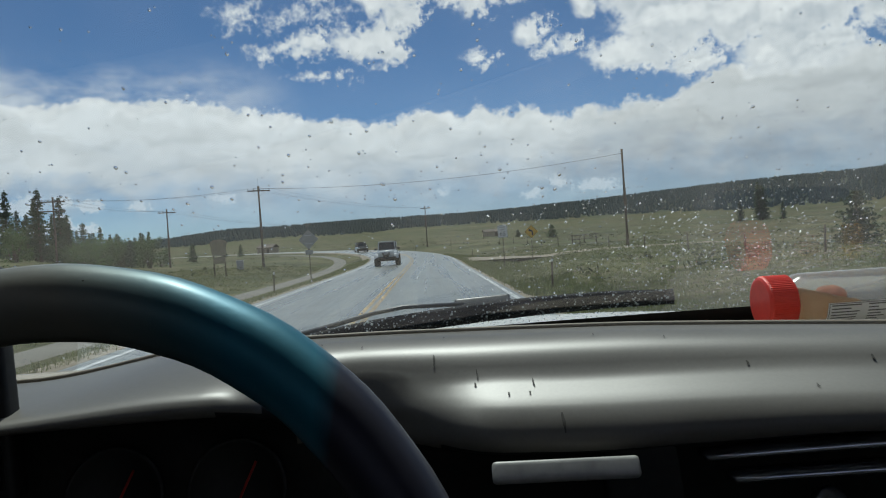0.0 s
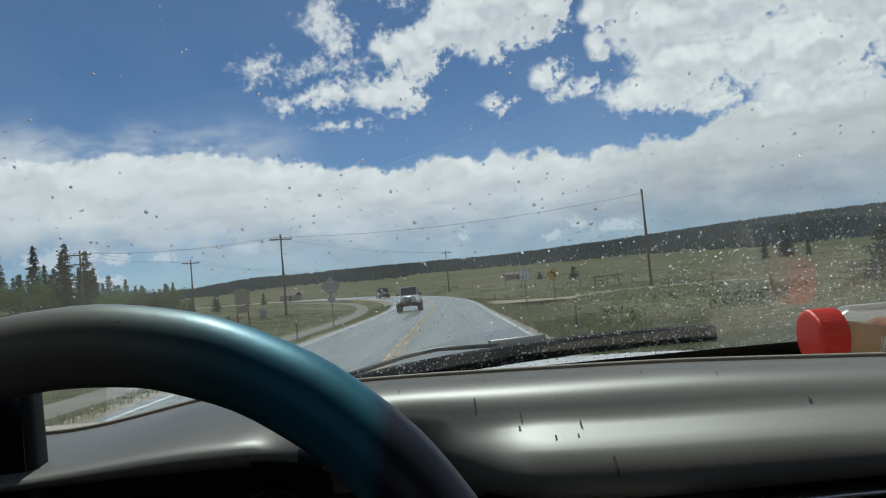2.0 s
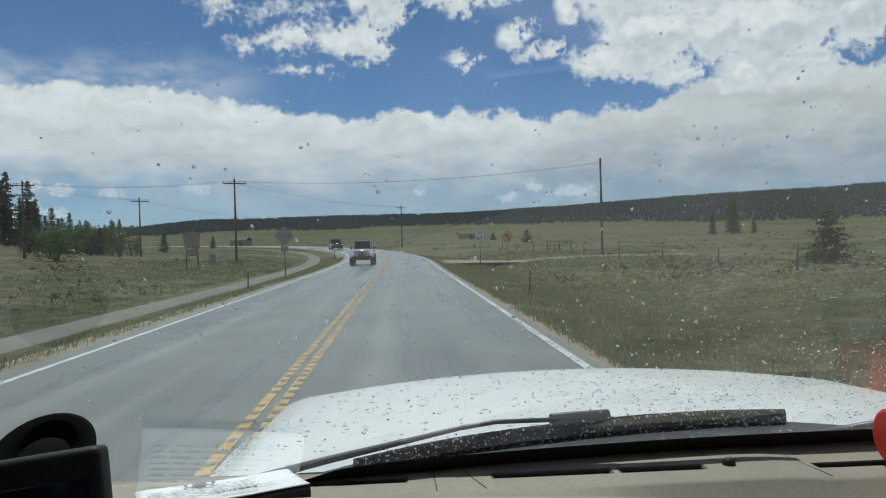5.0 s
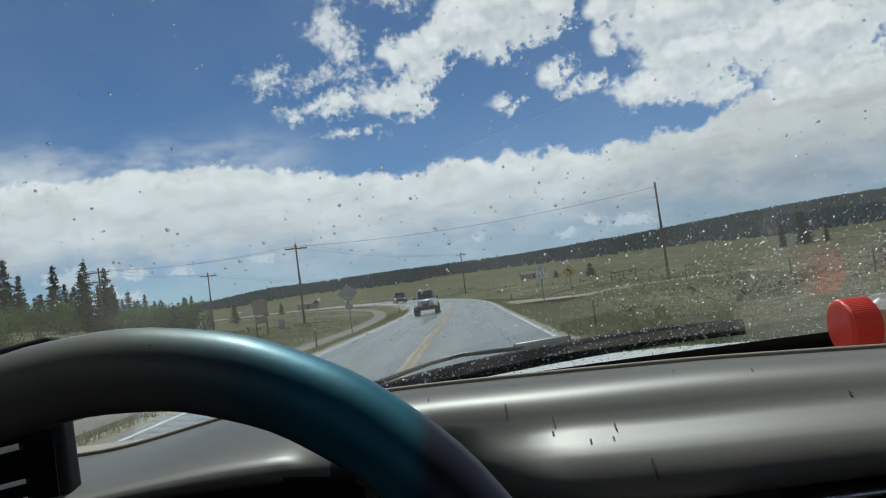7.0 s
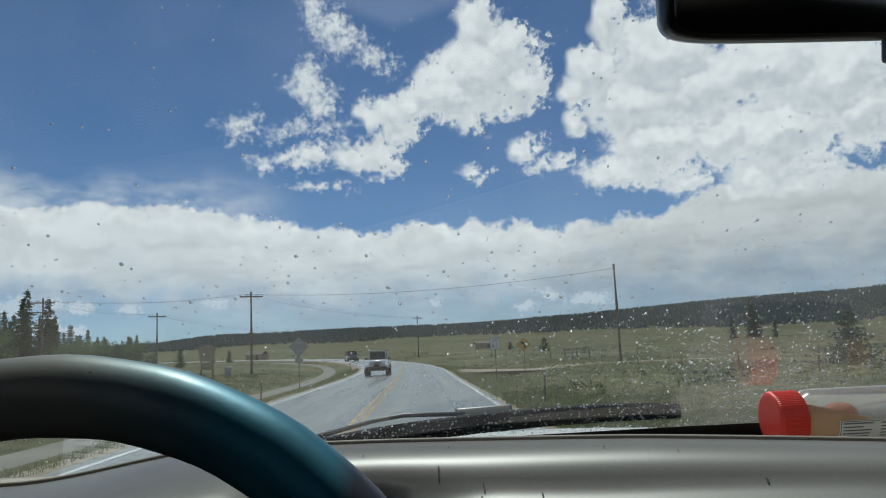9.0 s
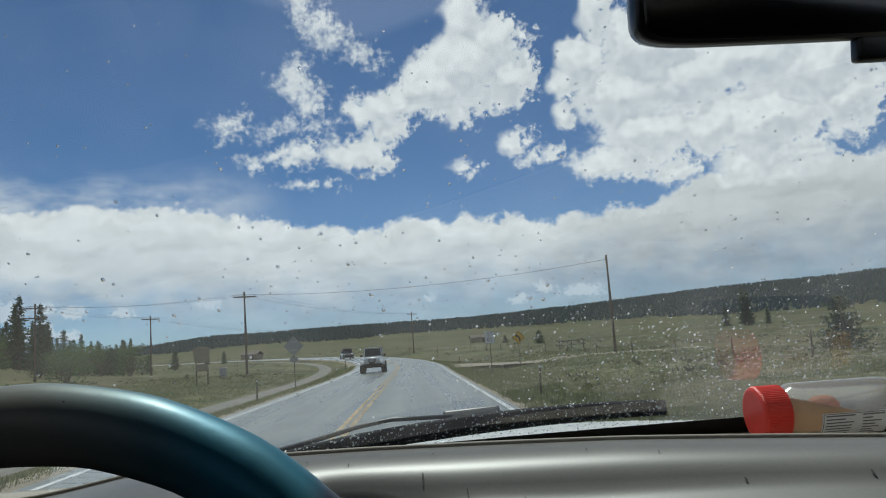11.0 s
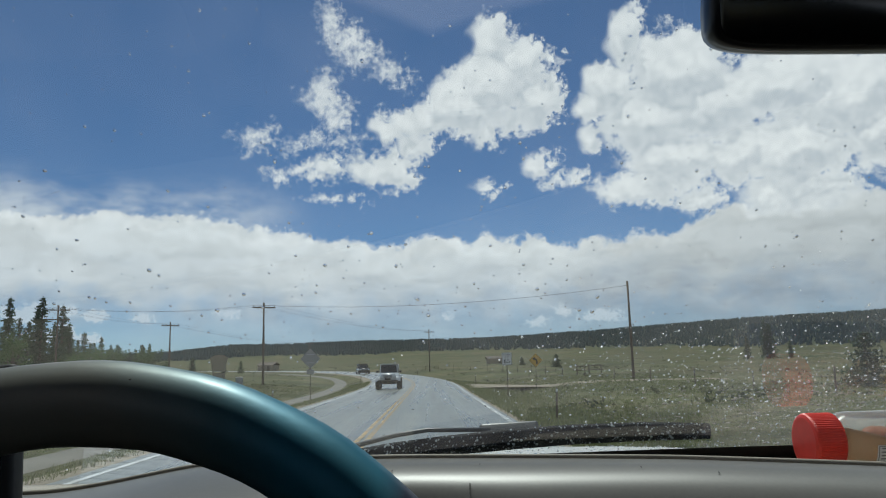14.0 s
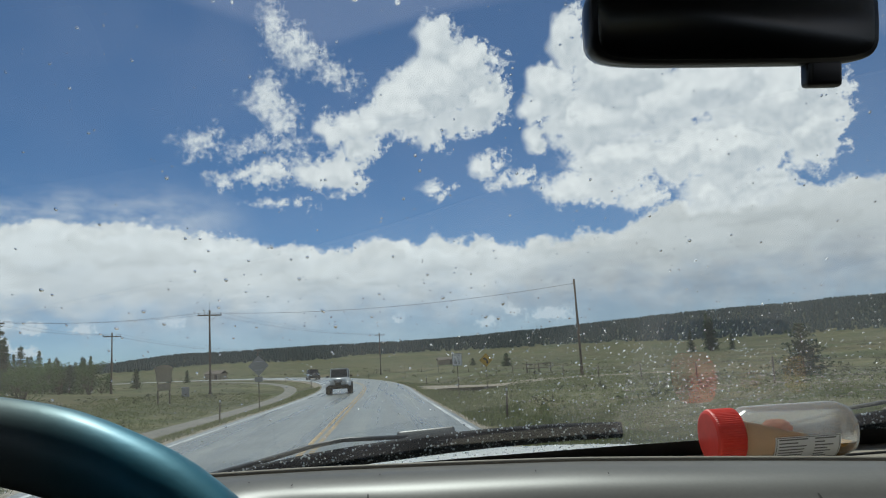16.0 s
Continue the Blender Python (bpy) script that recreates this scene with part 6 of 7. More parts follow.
def build_trees():
    rnd = random.Random(21)
    # pair on the open side, and a round juniper
    twin = conifer(1, 9.2, 2.1, 2, "twin-topped dark conifer in the dry meadow")
    place(twin, *polar(24.6, 190), 20, 1.0)
    copies(conifer(2, 6.0, 1.5, 1, "slim dark conifer in the dry meadow"), [(*polar(23.2, 205), 1.0), (*polar(26.0, 240), 0.9)])
    copies(conifer(3, 3.0, 1.7, 1, "round dark juniper bush in the meadow"), [(*polar(30.5, 47), 1.0), (*polar(9.6, 150), 0.9), (*polar(7.0, 230), 0.8)])
    # grove at the left
    spots = []
    for _ in range(72):
        az = -36 + 15.5 * rnd.random() ** 0.85
        r = rnd.uniform(150, 230)
        spots.append((*polar(az, r), rnd.uniform(0.65, 1.2) * (1 - 0.38 * ease(az, -27, -21))))
    copies(conifer(4, 12.0, 2.4, 1, "dark conifer in the grove beside the valley road"), spots[:24])
    copies(conifer(5, 10.5, 2.6, 1, "dark conifer in the grove beside the valley road"), spots[24:48])
    copies(conifer(6, 8.0, 1.7, 1, "dark conifer in the grove beside the valley road"), spots[48:])
    copies(conifer(7, 4.6, 1.5, 1, "small lone conifer on the grassy slope"),
           [(*polar(-21.8, 130), 1.0), (*polar(-19.4, 165), 0.75), (*polar(-17.6, 170), 0.95), (*polar(-15.4, 210), 0.8), (*polar(-14.2, 235), 0.85), (*polar(-26.2, 105), 0.9)])
    spots = [(*polar(rnd.uniform(-38, -19), rnd.uniform(92, 150)), rnd.uniform(0.7, 1.1)) for _ in range(26)]
    copies(thicket(31, 4.8, 2.8), spots[:13])
    copies(thicket(32, 4.2, 3.0), spots[13:])


def build_scrub():
    """Low sage over the meadow, and grass along the verges, too many to count."""
    rnd = random.Random(9)
    verts, faces = [], []
    n = 0
    while n < 1500:
        az, r = rnd.uniform(-44, 44), 16 + 420 * rnd.random() ** 1.5
        x, y = polar(az, r)
        s, o = to_road(x, y)
        if -11 < o < 8 or bumps(x, y, 30, 6) < -0.12:
            continue
        z = stand(x, y, 0.0)
        size = rnd.uniform(0.10, 0.30) * (1 + r / 500)
        for _ in range(9):
            c = Vector((x + rnd.gauss(0, size), y + rnd.gauss(0, size), z + abs(rnd.gauss(0, size * 0.45)) + 0.05))
            sprig(verts, faces, c, size * 0.62, rnd, 1)
        n += 1
    tagged(new("sage_scrub", from_lists("sage_scrub", verts, faces, M["sage"])), "low grey-green sage scrub dotted over the meadow", "scrub", kind="stuff")
    verts, faces = [], []
    for _ in range(34000):
        right = rnd.random() < 0.62
        s = 2 + 85 * rnd.random() ** 1.35
        o = 4.35 + 24 * rnd.random() ** 1.8 if right else -(4.62 + 22 * rnd.random() ** 1.6)
        if -9.6 < o < -6.9:
            continue
        x, y, _ = road_at(s, o)
        z = stand(x, y, 0.02)
        if bumps(x, y, 3.0, 12) < -0.35:
            continue
        h = rnd.uniform(0.05, 0.18) * (1.25 if abs(o) < 8 else 1)
        for _ in range(4):
            a = rnd.uniform(0, math.tau)
            w = 0.0045 + 0.0005 * s
            bx, by = x + rnd.gauss(0, 0.07), y + rnd.gauss(0, 0.07)
            lx, ly = rnd.gauss(0, 0.35) * h, rnd.gauss(0, 0.35) * h
            k = len(verts)
            verts.extend([(bx - w * math.cos(a), by - w * math.sin(a), z), (bx + w * math.cos(a), by + w * math.sin(a), z), (bx + lx, by + ly, z + h)])
            faces.append((k, k + 1, k + 2))
    tagged(new("verge_grass", from_lists("verge_grass", verts, faces, M["blade"])), "tufts of dry green grass along the verges", "grass", kind="stuff")
    verts, faces = [], []
    base = bmesh.new()
    bmesh.ops.create_icosphere(base, subdivisions=1, radius=1.0)
    bv = [v.co.copy() for v in base.verts]
    bf = [[v.index for v in f.verts] for f in base.faces]
    base.free()
    for _ in range(3600):
        x, y = rnd.gauss(25, 9), rnd.gauss(38, 10)
        if rnd.random() < 0.25:
            x, y = rnd.gauss(-30, 8), rnd.gauss(48, 8)
        if rnd.random() < 0.4:
            x, y = rnd.gauss(15, 4.5), rnd.gauss(24, 6)
        if x > -12 and x < 5.5 or y < 5:
            continue
        z = stand(x, y, 0.0)
        r = 0.02 + (0.075 if y < 30 else 0.14) * rnd.random() ** 3
        b = len(verts)
        sx, sy, sz = rnd.uniform(0.7, 1.4), rnd.uniform(0.7, 1.4), rnd.uniform(0.4, 0.8)
        for v in bv:
            j = rnd.uniform(0.8, 1.15)
            verts.append((x + v.x * r * sx * j, y + v.y * r * sy * j, z + v.z * r * sz * j))
        faces.extend([[b + q for q in f] for f in bf])
    tagged(new("field_stones", from_lists("field_stones", verts, faces, M["stone"])), "loose brownish stones on bare ground of the meadow", "stones", kind="stuff")


# ---- poles, wires, posts and signs ----
POLE_TOP = {}


def utility_pole(key, x, y, h, turn, arms=1, rod_top=False, label="weathered wooden utility pole with crossarm"):
    z = stand(x, y, 0.2)
    t = thing("utility_pole", pose(x, y, z, 0, 0, turn), label, "utility pole", "utility poles")
    bm = bmesh.new()
    tube(bm, [(0, 0, 0), (0.01, 0, h * 0.5), (0, 0, h)], [0.17, 0.145, 0.11], 12)
    part("pole", bm, M["wood"], t, "tapered wooden pole")
    tops = []
    for a in range(arms):
        za = h - 0.55 - 1.1 * a
        bm = bmesh.new()
        box(bm, (2.5, 0.11, 0.13), (0, -0.16, za), 0.012)
        part("crossarm", bm, M["wood"], t, "wooden crossarm")
        for sx in (-1, 1):
            bm = bmesh.new()
            rod(bm, (sx * 0.75, -0.17, za - 0.05), (sx * 0.05, -0.14, za - 0.65), 0.02, 0.02, 6)
            part("brace", bm, M["steel"], t, "steel crossarm brace")
        for px in (-1.15, -0.55, 0.55, 1.15):
            bm = bmesh.new()
            lathe(bm, [(0.015, 0), (0.02, 0.06), (0.06, 0.08), (0.065, 0.13), (0.04, 0.16), (0.05, 0.19), (0.02, 0.22), (0.0001, 0.225)], 10)
            part("insulator", bm, M["insulator"], t, "grey insulator", at=pose(px, -0.16, za + 0.06))
            if a == 0:
                m = t.matrix_basis @ Vector((px, -0.16, za + 0.27))
                tops.append(m)
    if rod_top:
        bm = bmesh.new()
        rod(bm, (0, 0, h - 0.3), (0, 0, h + 0.9), 0.025, 0.012, 6)
        part("lightning_rod", bm, M["steel"], t, "thin rod on the pole top")
    if not arms:
        tops = [t.matrix_basis @ Vector((0, 0, h - 0.4))]
    POLE_TOP[key] = tops
    return t


def wire(a, b, sag, r=0.012):
    bm = bmesh.new()
    pts = []
    for k in range(25):
        f = k / 24
        p = a.lerp(b, f)
        pts.append((p.x, p.y, p.z - sag * 4 * f * (1 - f)))
    tube(bm, pts, r, 5)
    ob = part("power_line", bm, M["wire"])
    return tagged(ob, "thin black power line strung between poles", "power line", "power lines")


def build_poles():
    ax, ay = polar(-12.6, 84)
    utility_pole("a", ax, ay, 9.2, 20, 1, True, "weathered wooden utility pole with crossarm and thin top rod")
    bx, by = -0.2, 158
    utility_pole("b", bx, by, 9.0, 35, 1)
    cx, cy = polar(15.2, 72)
    utility_pole("c", cx, cy, 9.4, 0, 0, False, "bare weathered wooden pole without crossarm")
    dx, dy = polar(-19.2, 118)
    utility_pole("d", dx, dy, 9.0, 25, 1)
    ex, ey = polar(-9.2, 225)
    utility_pole("e", ex, ey, 9.0, 25, 1)
    fx, fy = polar(-26.5, 96)
    utility_pole("f", fx, fy, 9.0, 25, 2, False, "weathered utility pole with two crossarms")
    A, B, C, D, E_, F_ = (POLE_TOP[k] for k in "abcdef")
    wire(C[0], A[1], 0.9, 0.016)
    for k in (0, 1, 3):
        wire(F_[k], D[k], 0.5, 0.009)
        wire(D[k], E_[k], 0.9, 0.009)
        wire(A[k], B[k], 0.8, 0.008)
        wire(F_[k], A[k], 0.6, 0.008)


def marker_post(s, o, h=1.15, plate=True):
    x, y, hd = road_at(s, o)
    t = thing("marker_post", pose(x, y, stand(x, y, 0.1), 0, 2, math.degrees(hd)), "thin brown steel roadside marker post in the grass", "marker post", "marker posts")
    bm = bmesh.new()
    w = 0.035
    loft(bm, [[(-w, 0, z), (-w * 0.4, 0.018, z), (w * 0.4, 0.018, z), (w, 0, z), (w * 0.4, 0.010, z), (-w * 0.4, 0.010, z)] for z in (0, h * 0.5, h)], close=True, caps=True)
    part("post", bm, M["brown_post"], t)
    if plate:
        bm = bmesh.new()
        box(bm, (0.075, 0.006, 0.10), (0, -0.008, h - 0.10), 0.01)
        part("reflector", bm, M["reflector"], t, "small pale reflector")


def text_mesh(body, size):
    cu = bpy.data.curves.new("lettering", "FONT")
    cu.body, cu.size, cu.align_x, cu.align_y, cu.extrude = body, size, "CENTER", "CENTER", 0.001
    ob = new("lettering", cu)
    me = bpy.data.meshes.new_from_object(ob.evaluated_get(bpy.context.evaluated_depsgraph_get()))
    bpy.data.objects.remove(ob)
    me.materials.clear()
    me.materials.append(M["sign_black"])
    return me


def sign_post(t, h):
    bm = bmesh.new()
    box(bm, (0.055, 0.055, h), (0, 0.04, h / 2), 0.006)
    part("post", bm, M["brown_post"], t, "square steel sign post")


def diamond(bm, half, y0, y1, r=0.05):
    pts = []
    for k in range(4):
        a = k * math.pi / 2
        for j in range(-2, 3):
            b = a + j * math.pi / 8
            pts.append((math.cos(a) * (half - r * 1.414) + math.cos(b) * r, math.sin(a) * (half - r * 1.414) + math.sin(b) * r))
    loft(bm, [[(px, y, pz) for px, pz in pts] for y in (y0, y1)], close=True, caps=True)


def bend_sign(x, y, turn):
    t = thing("curve_sign", pose(x, y, stand(x, y, 0.1), 0, 0, turn), "yellow diamond warning sign with a bent black arrow", "road sign")
    sign_post(t, 2.6)
    zc = 2.55
    bm = bmesh.new()
    diamond(bm, 0.56, -0.003, 0.003)
    part("sign_plate", bm, M["sign_yellow"], t, "yellow diamond plate", at=pose(0, 0, zc), smooth=False)
    bm = bmesh.new()
    outer, inner = [], []
    for k in range(4):
        a = k * math.pi / 2
        for j in range(-2, 3):
            b = a + j * math.pi / 8
            for lst, half, r in ((outer, 0.525, 0.045), (inner, 0.500, 0.040)):
                lst.append((math.cos(a) * (half - r * 1.414) + math.cos(b) * r, -0.0055, math.sin(a) * (half - r * 1.414) + math.sin(b) * r))
    loft(bm, [outer, inner], close=True)
    part("border", bm, M["sign_black"], t, "thin black border", at=pose(0, 0, zc), smooth=False)
    bm = bmesh.new()
    w = 0.062
    line = [(0.10, -0.27), (0.10, -0.10), (0.085, 0.0), (0.04, 0.075), (-0.03, 0.12), (-0.09, 0.135)]
    nrm = [(1, 0), (1, 0.05), (0.95, 0.3), (0.72, 0.68), (0.4, 0.92), (0.2, 0.98)]
    loft(bm, [[(p[0] - n[0] * w, -0.006, p[1] - n[1] * w), (p[0] + n[0] * w, -0.006, p[1] + n[1] * w)] for p, n in zip(line, nrm)])
    bm.faces.new([bm.verts.new((px, -0.006, pz)) for px, pz in ((-0.27, 0.16), (-0.07, 0.30), (-0.085, 0.01))])
    part("arrow", bm, M["sign_black"], t, "bent black arrow", at=pose(0, 0, zc - 0.02), smooth=False)


def limit_sign(x, y, turn):
    t = thing("speed_limit_sign", pose(x, y, stand(x, y, 0.1), 0, 0, turn), "white speed limit 65 sign on a post in grass", "road sign")
    sign_post(t, 2.7)
    zc = 2.45
    bm = bmesh.new()
    box(bm, (0.61, 0.005, 0.76), (0, 0, 0), 0.002)
    part("sign_plate", bm, M["sign_white"], t, "white plate", at=pose(0, 0, zc), smooth=False)
    bm = bmesh.new()
    o, i = [(-0.29, -0.365), (0.29, -0.365), (0.29, 0.365), (-0.29, 0.365)], [(-0.272, -0.347), (0.272, -0.347), (0.272, 0.347), (-0.272, 0.347)]
    loft(bm, [[(a, -0.0045, b) for a, b in o], [(a, -0.0045, b) for a, b in i]], close=True)
    part("border", bm, M["sign_black"], t, "thin black border", at=pose(0, 0, zc), smooth=False)
    for body, size, dz in (("SPEED", 0.15, 0.25), ("LIMIT", 0.15, 0.11), ("65", 0.40, -0.15)):
        part("lettering", text_mesh(body, size), None, t, "black lettering reading " + body, at=pose(0, -0.005, zc + dz, 90, 0, 0))


def back_sign(x, y, turn):
    t = thing("road_sign", pose(x, y, stand(x, y, 0.1), 0, 0, turn), "grey metal back of a diamond road sign", "road sign")
    sign_post(t, 2.9)
    bm = bmesh.new()
    diamond(bm, 0.62, -0.003, 0.003)
    part("sign_plate", bm, M["sign_back"], t, "bare metal diamond plate", at=pose(0, 0, 2.75), smooth=False)
    bm = bmesh.new()
    box(bm, (0.46, 0.005, 0.30), (0, 0, 1.95), 0.002)
    part("rider_plate", bm, M["sign_back"], t, "small metal plate under it", smooth=False)
    for dz in (0.25, -0.25):
        bm = bmesh.new()
        box(bm, (0.50, 0.02, 0.045), (0, -0.012, 2.75 + dz), 0.004)
        part("stiffener", bm, M["steel"], t, "sign stiffener bar")


def board_sign(x, y, turn):
    t = thing("board_sign", pose(x, y, stand(x, y, 0.1), 0, 0, turn), "tan shaped board sign seen from its blank back", "road sign")
    for sx in (-0.45, 0.45):
        bm = bmesh.new()
        rod(bm, (sx, 0.08, 0), (sx, 0.08, 2.9), 0.06, 0.055, 8)
        part("post", bm, M["wood"], t, "round wooden post")
    bm = bmesh.new()
    pts = [(-0.55, 1.85), (0.55, 1.85), (0.62, 2.5), (0.72, 2.95), (0.45, 3.15), (0.0, 3.22), (-0.45, 3.15), (-0.72, 2.95), (-0.62, 2.5)]
    loft(bm, [[(a, -0.02, b) for a, b in pts], [(a, 0.02, b) for a, b in pts]], close=True, caps=True)
    part("board", bm, M["tan_board"], t, "shaped tan board", smooth=False)
    bm = bmesh.new()
    box(bm, (1.0, 0.04, 0.55), (0, 0, 1.45), 0.01)
    part("lower_board", bm, M["tan_board"], t, "plain tan lower board")


def fence():
    t = thing("wire_fence", None, "wire fence with thin weathered posts along the meadow", "fence")
    tops = []
    for k in range(17):
        s = 24 + 9.0 * k
        x, y, _ = road_at(s, 19.0 + 0.8 * math.sin(k * 0.7))
        z = stand(x, y, 0.2)
        bm = bmesh.new()
        h = 1.35 + 0.12 * math.sin(k * 2.3)
        rod(bm, (x, y, z), (x + 0.05 * math.sin(k * 1.7), y, z + h), 0.05, 0.045, 7)
        part("post", bm, M["wood"], t)
        tops.append(Vector((x, y, z)))
    for hz in (0.55, 0.85, 1.15):
        bm = bmesh.new()
        tube(bm, [p + Vector((0, -0.05, hz + 0.1)) for p in tops], 0.006, 4)
        part("strand", bm, M["wire"], t, "thin fence wire")


# ---- oncoming traffic, at rest ----
def wheel_mesh(r, w):
    bm = bmesh.new()
    lathe(bm, [(r * 0.62, -w / 2 + 0.01), (r * 0.86, -w / 2), (r * 0.97, -w * 0.42), (r, -w * 0.25), (r, w * 0.25), (r * 0.97, w * 0.42), (r * 0.86, w / 2), (r * 0.62, w / 2 - 0.01)], 28)
    ty = finish(bm, "tyre", M["tyre"])
    bm = bmesh.new()
    lathe(bm, [(r * 0.63, -w / 2 + 0.02), (r * 0.60, -w / 2 + 0.035), (r * 0.3, -w / 2 + 0.05), (r * 0.15, -w / 2 + 0.02), (0.0001, -w / 2 + 0.02)], 20)
    return ty, finish(bm, "rim", M["steel"])


def car(name, at, label, paint, jeep=False):
    """A four-wheeled off-roader or estate, nose towards -y."""
    t = thing(name, at, label, "car", "oncoming cars")
    W, L, H = (1.62, 3.9, 1.95) if jeep else (1.98, 5.0, 1.85)
    g = 0.62 if jeep else 0.36        # height of the sills
    belt = g + (0.62 if jeep else 0.72)
    hy = 1.55 if jeep else 1.35       # where the windscreen foot lies behind the nose
    bm = bmesh.new()

    def ring(y, z0, z1, wb, wt, rr=0.07):
        return [(-wb / 2, y, z0), (wb / 2, y, z0), (wb / 2 + 0.02, y, (z0 + z1) / 2), (wt / 2, y, z1 - rr), (wt / 2 - rr, y, z1), (-wt / 2 + rr, y, z1), (-wt / 2, y, z1 - rr), (-wb / 2 - 0.02, y, (z0 + z1) / 2)]

    nose = W * (0.78 if jeep else 0.94)
    loft(bm, [ring(0.02, g + 0.06, belt - 0.10, nose * 0.94, nose * 0.9), ring(0.10, g, belt - 0.03, nose, nose * 0.96), ring(hy * 0.6, g, belt + 0.01, nose * 1.04, nose * 1.0),
              ring(hy, g, belt + 0.03, W, W * 0.97), ring(L * 0.7, g, belt + 0.03, W, W * 0.97), ring(L - 0.05, g, belt + 0.02, W * 0.97, W * 0.94), ring(L, g + 0.06, belt - 0.04, W * 0.92, W * 0.9)], close=True, caps=True)
    part("body", bm, paint, t, "painted car body")
    rake = 0.22 if jeep else 0.62
    bm = bmesh.new()

    def hoop(y, z, w, r=0.06):
        return [(-w / 2, y, belt), (w / 2, y, belt), (w / 2 - 0.05, y, z - r), (w / 2 - 0.05 - r, y, z), (-w / 2 + 0.05 + r, y, z), (-w / 2 + 0.05, y, z - r)]

    loft(bm, [hoop(hy + rake, H - 0.02, W * 0.93), hoop(hy + rake + 0.5, H, W * 0.94), hoop(L - 0.45, H - 0.01, W * 0.93), hoop(L - 0.18, H - 0.12, W * 0.9)], close=True, caps=True)
    part("cabin", bm, M["car_glass"], t, "dark windows round the cabin")
    bm = bmesh.new()
    loft(bm, [[(-W * 0.44, y, H - 0.01), (-W * 0.36, y, H + 0.035), (W * 0.36, y, H + 0.035), (W * 0.44, y, H - 0.01), (W * 0.36, y, H - 0.04), (-W * 0.36, y, H - 0.04)] for y in (hy + rake - 0.06, hy + rake + 0.6, L - 0.4)], close=True, caps=True)
    part("roof", bm, paint if not jeep else M["silver_paint"], t, "painted roof")
    # windscreen with its frame
    bm = bmesh.new()
    wf = [(-W * 0.455, hy, belt + 0.02), (W * 0.455, hy, belt + 0.02), (W * 0.42, hy + rake, H - 0.02), (-W * 0.42, hy + rake, H - 0.02)]
    c = Vector((0, hy + rake / 2, (belt + H) / 2))
    inn = [tuple(c + (Vector(p) - c) * 0.88 + Vector((0, -0.012, 0))) for p in wf]
    loft(bm, [[tuple(Vector(p) + Vector((0, 0.05, 0))) for p in wf], [tuple(Vector(p) + Vector((0, -0.015, 0.005))) for p in wf], inn], close=True)
    part("windscreen_frame", bm, paint, t, "painted windscreen frame")
    bm = bmesh.new()
    bm.faces.new([bm.verts.new(p) for p in inn])
    part("windscreen", bm, M["car_glass"], t, "dark windscreen", smooth=False)
    for sx in (-1, 1):
        for y in (hy + rake + 0.75, L - 0.9):
            bm = bmesh.new()
            rod(bm, (sx * W * 0.465, y, belt), (sx * W * 0.44, y, H - 0.03), 0.035, 0.03, 6)
            part("pillar", bm, paint, t, "painted side pillar")
        bm = bmesh.new()
        box(bm, (0.20, 0.09, 0.15), (sx * (W / 2 + 0.12), hy + 0.25, belt + 0.13), 0.03)
        part("side_mirror", bm, M["black"], t, "black side mirror")
    # grille, lamps, bumper
    bars = 7 if jeep else 8
    bm = bmesh.new()
    box(bm, (nose * 0.60, 0.05, 0.27 if jeep else 0.2), (0, 0.03, belt - 0.25), 0.02)
    part("grille", bm, M["silver_paint"] if jeep else M["black"], t, "upright slotted grille")
    for k in range(bars):
        bm = bmesh.new()
        box(bm, (nose * 0.035, 0.02, 0.20 if jeep else 0.14), ((k - (bars - 1) / 2) * nose * 0.073, 0.002, belt - 0.25), 0.006)
        part("grille_slot", bm, M["black"] if jeep else M["chrome"], t)
    for sx in (-1, 1):
        bm = bmesh.new()
        if jeep:
            lathe(bm, [(0.10, 0), (0.10, 0.03), (0.085, 0.045), (0.0001, 0.055)], 20)
            part("headlight", bm, M["lamp_glass"], t, "round headlight", at=pose(sx * nose * 0.40, 0.03, belt - 0.22, 90, 0, 0))
        else:
            box(bm, (0.32, 0.08, 0.12), (sx * nose * 0.40, 0.05, belt - 0.24), 0.03)
            part("headlight", bm, M["lamp_glass"], t, "slim headlight")
        bm = bmesh.new()
        yf = 0.72 if jeep else 0.95
        prof = [(-0.52, 0.0), (-0.40, 0.24), (-0.18, 0.36), (0.18, 0.36), (0.42, 0.20), (0.54, 0.0)]
        loft(bm, [[(sx * (W / 2 - (0.02 if not jeep else 0.16)), yf + a, g + 0.02 + b), (sx * (W / 2 + (0.16 if jeep else 0.04)), yf + a, g + b - 0.01), (sx * (W / 2 + (0.16 if jeep else 0.04)), yf + a, g + b - 0.06)] for a, b in prof])
        part("fender_flare", bm, M["silver_paint"] if jeep else paint, t, "flared front fender")
    bm = bmesh.new()
    box(bm, (W * 0.98, 0.16, 0.17), (0, -0.10, g + 0.02), 0.04)
    part("bumper", bm, M["black"], t, "dark front bumper")
    if jeep:
        bm = bmesh.new()
        rod(bm, (-0.22, -0.14, g + 0.20), (0.22, -0.14, g + 0.20), 0.085, 0.085, 14)
        part("winch", bm, M["black"], t, "winch drum on the bumper")
    else:
        bm = bmesh.new()
        for sx in (-1, 1):
            rod(bm, (sx * W * 0.36, hy + rake + 0.3, H + 0.09), (sx * W * 0.36, L - 0.6, H + 0.09), 0.02, 0.02, 6)
        for y in (hy + rake + 0.5, L - 0.9):
            rod(bm, (-W * 0.36, y, H + 0.09), (W * 0.36, y, H + 0.09), 0.018, 0.018, 6)
        part("roof_rack", bm, M["black"], t, "black roof rack rails")
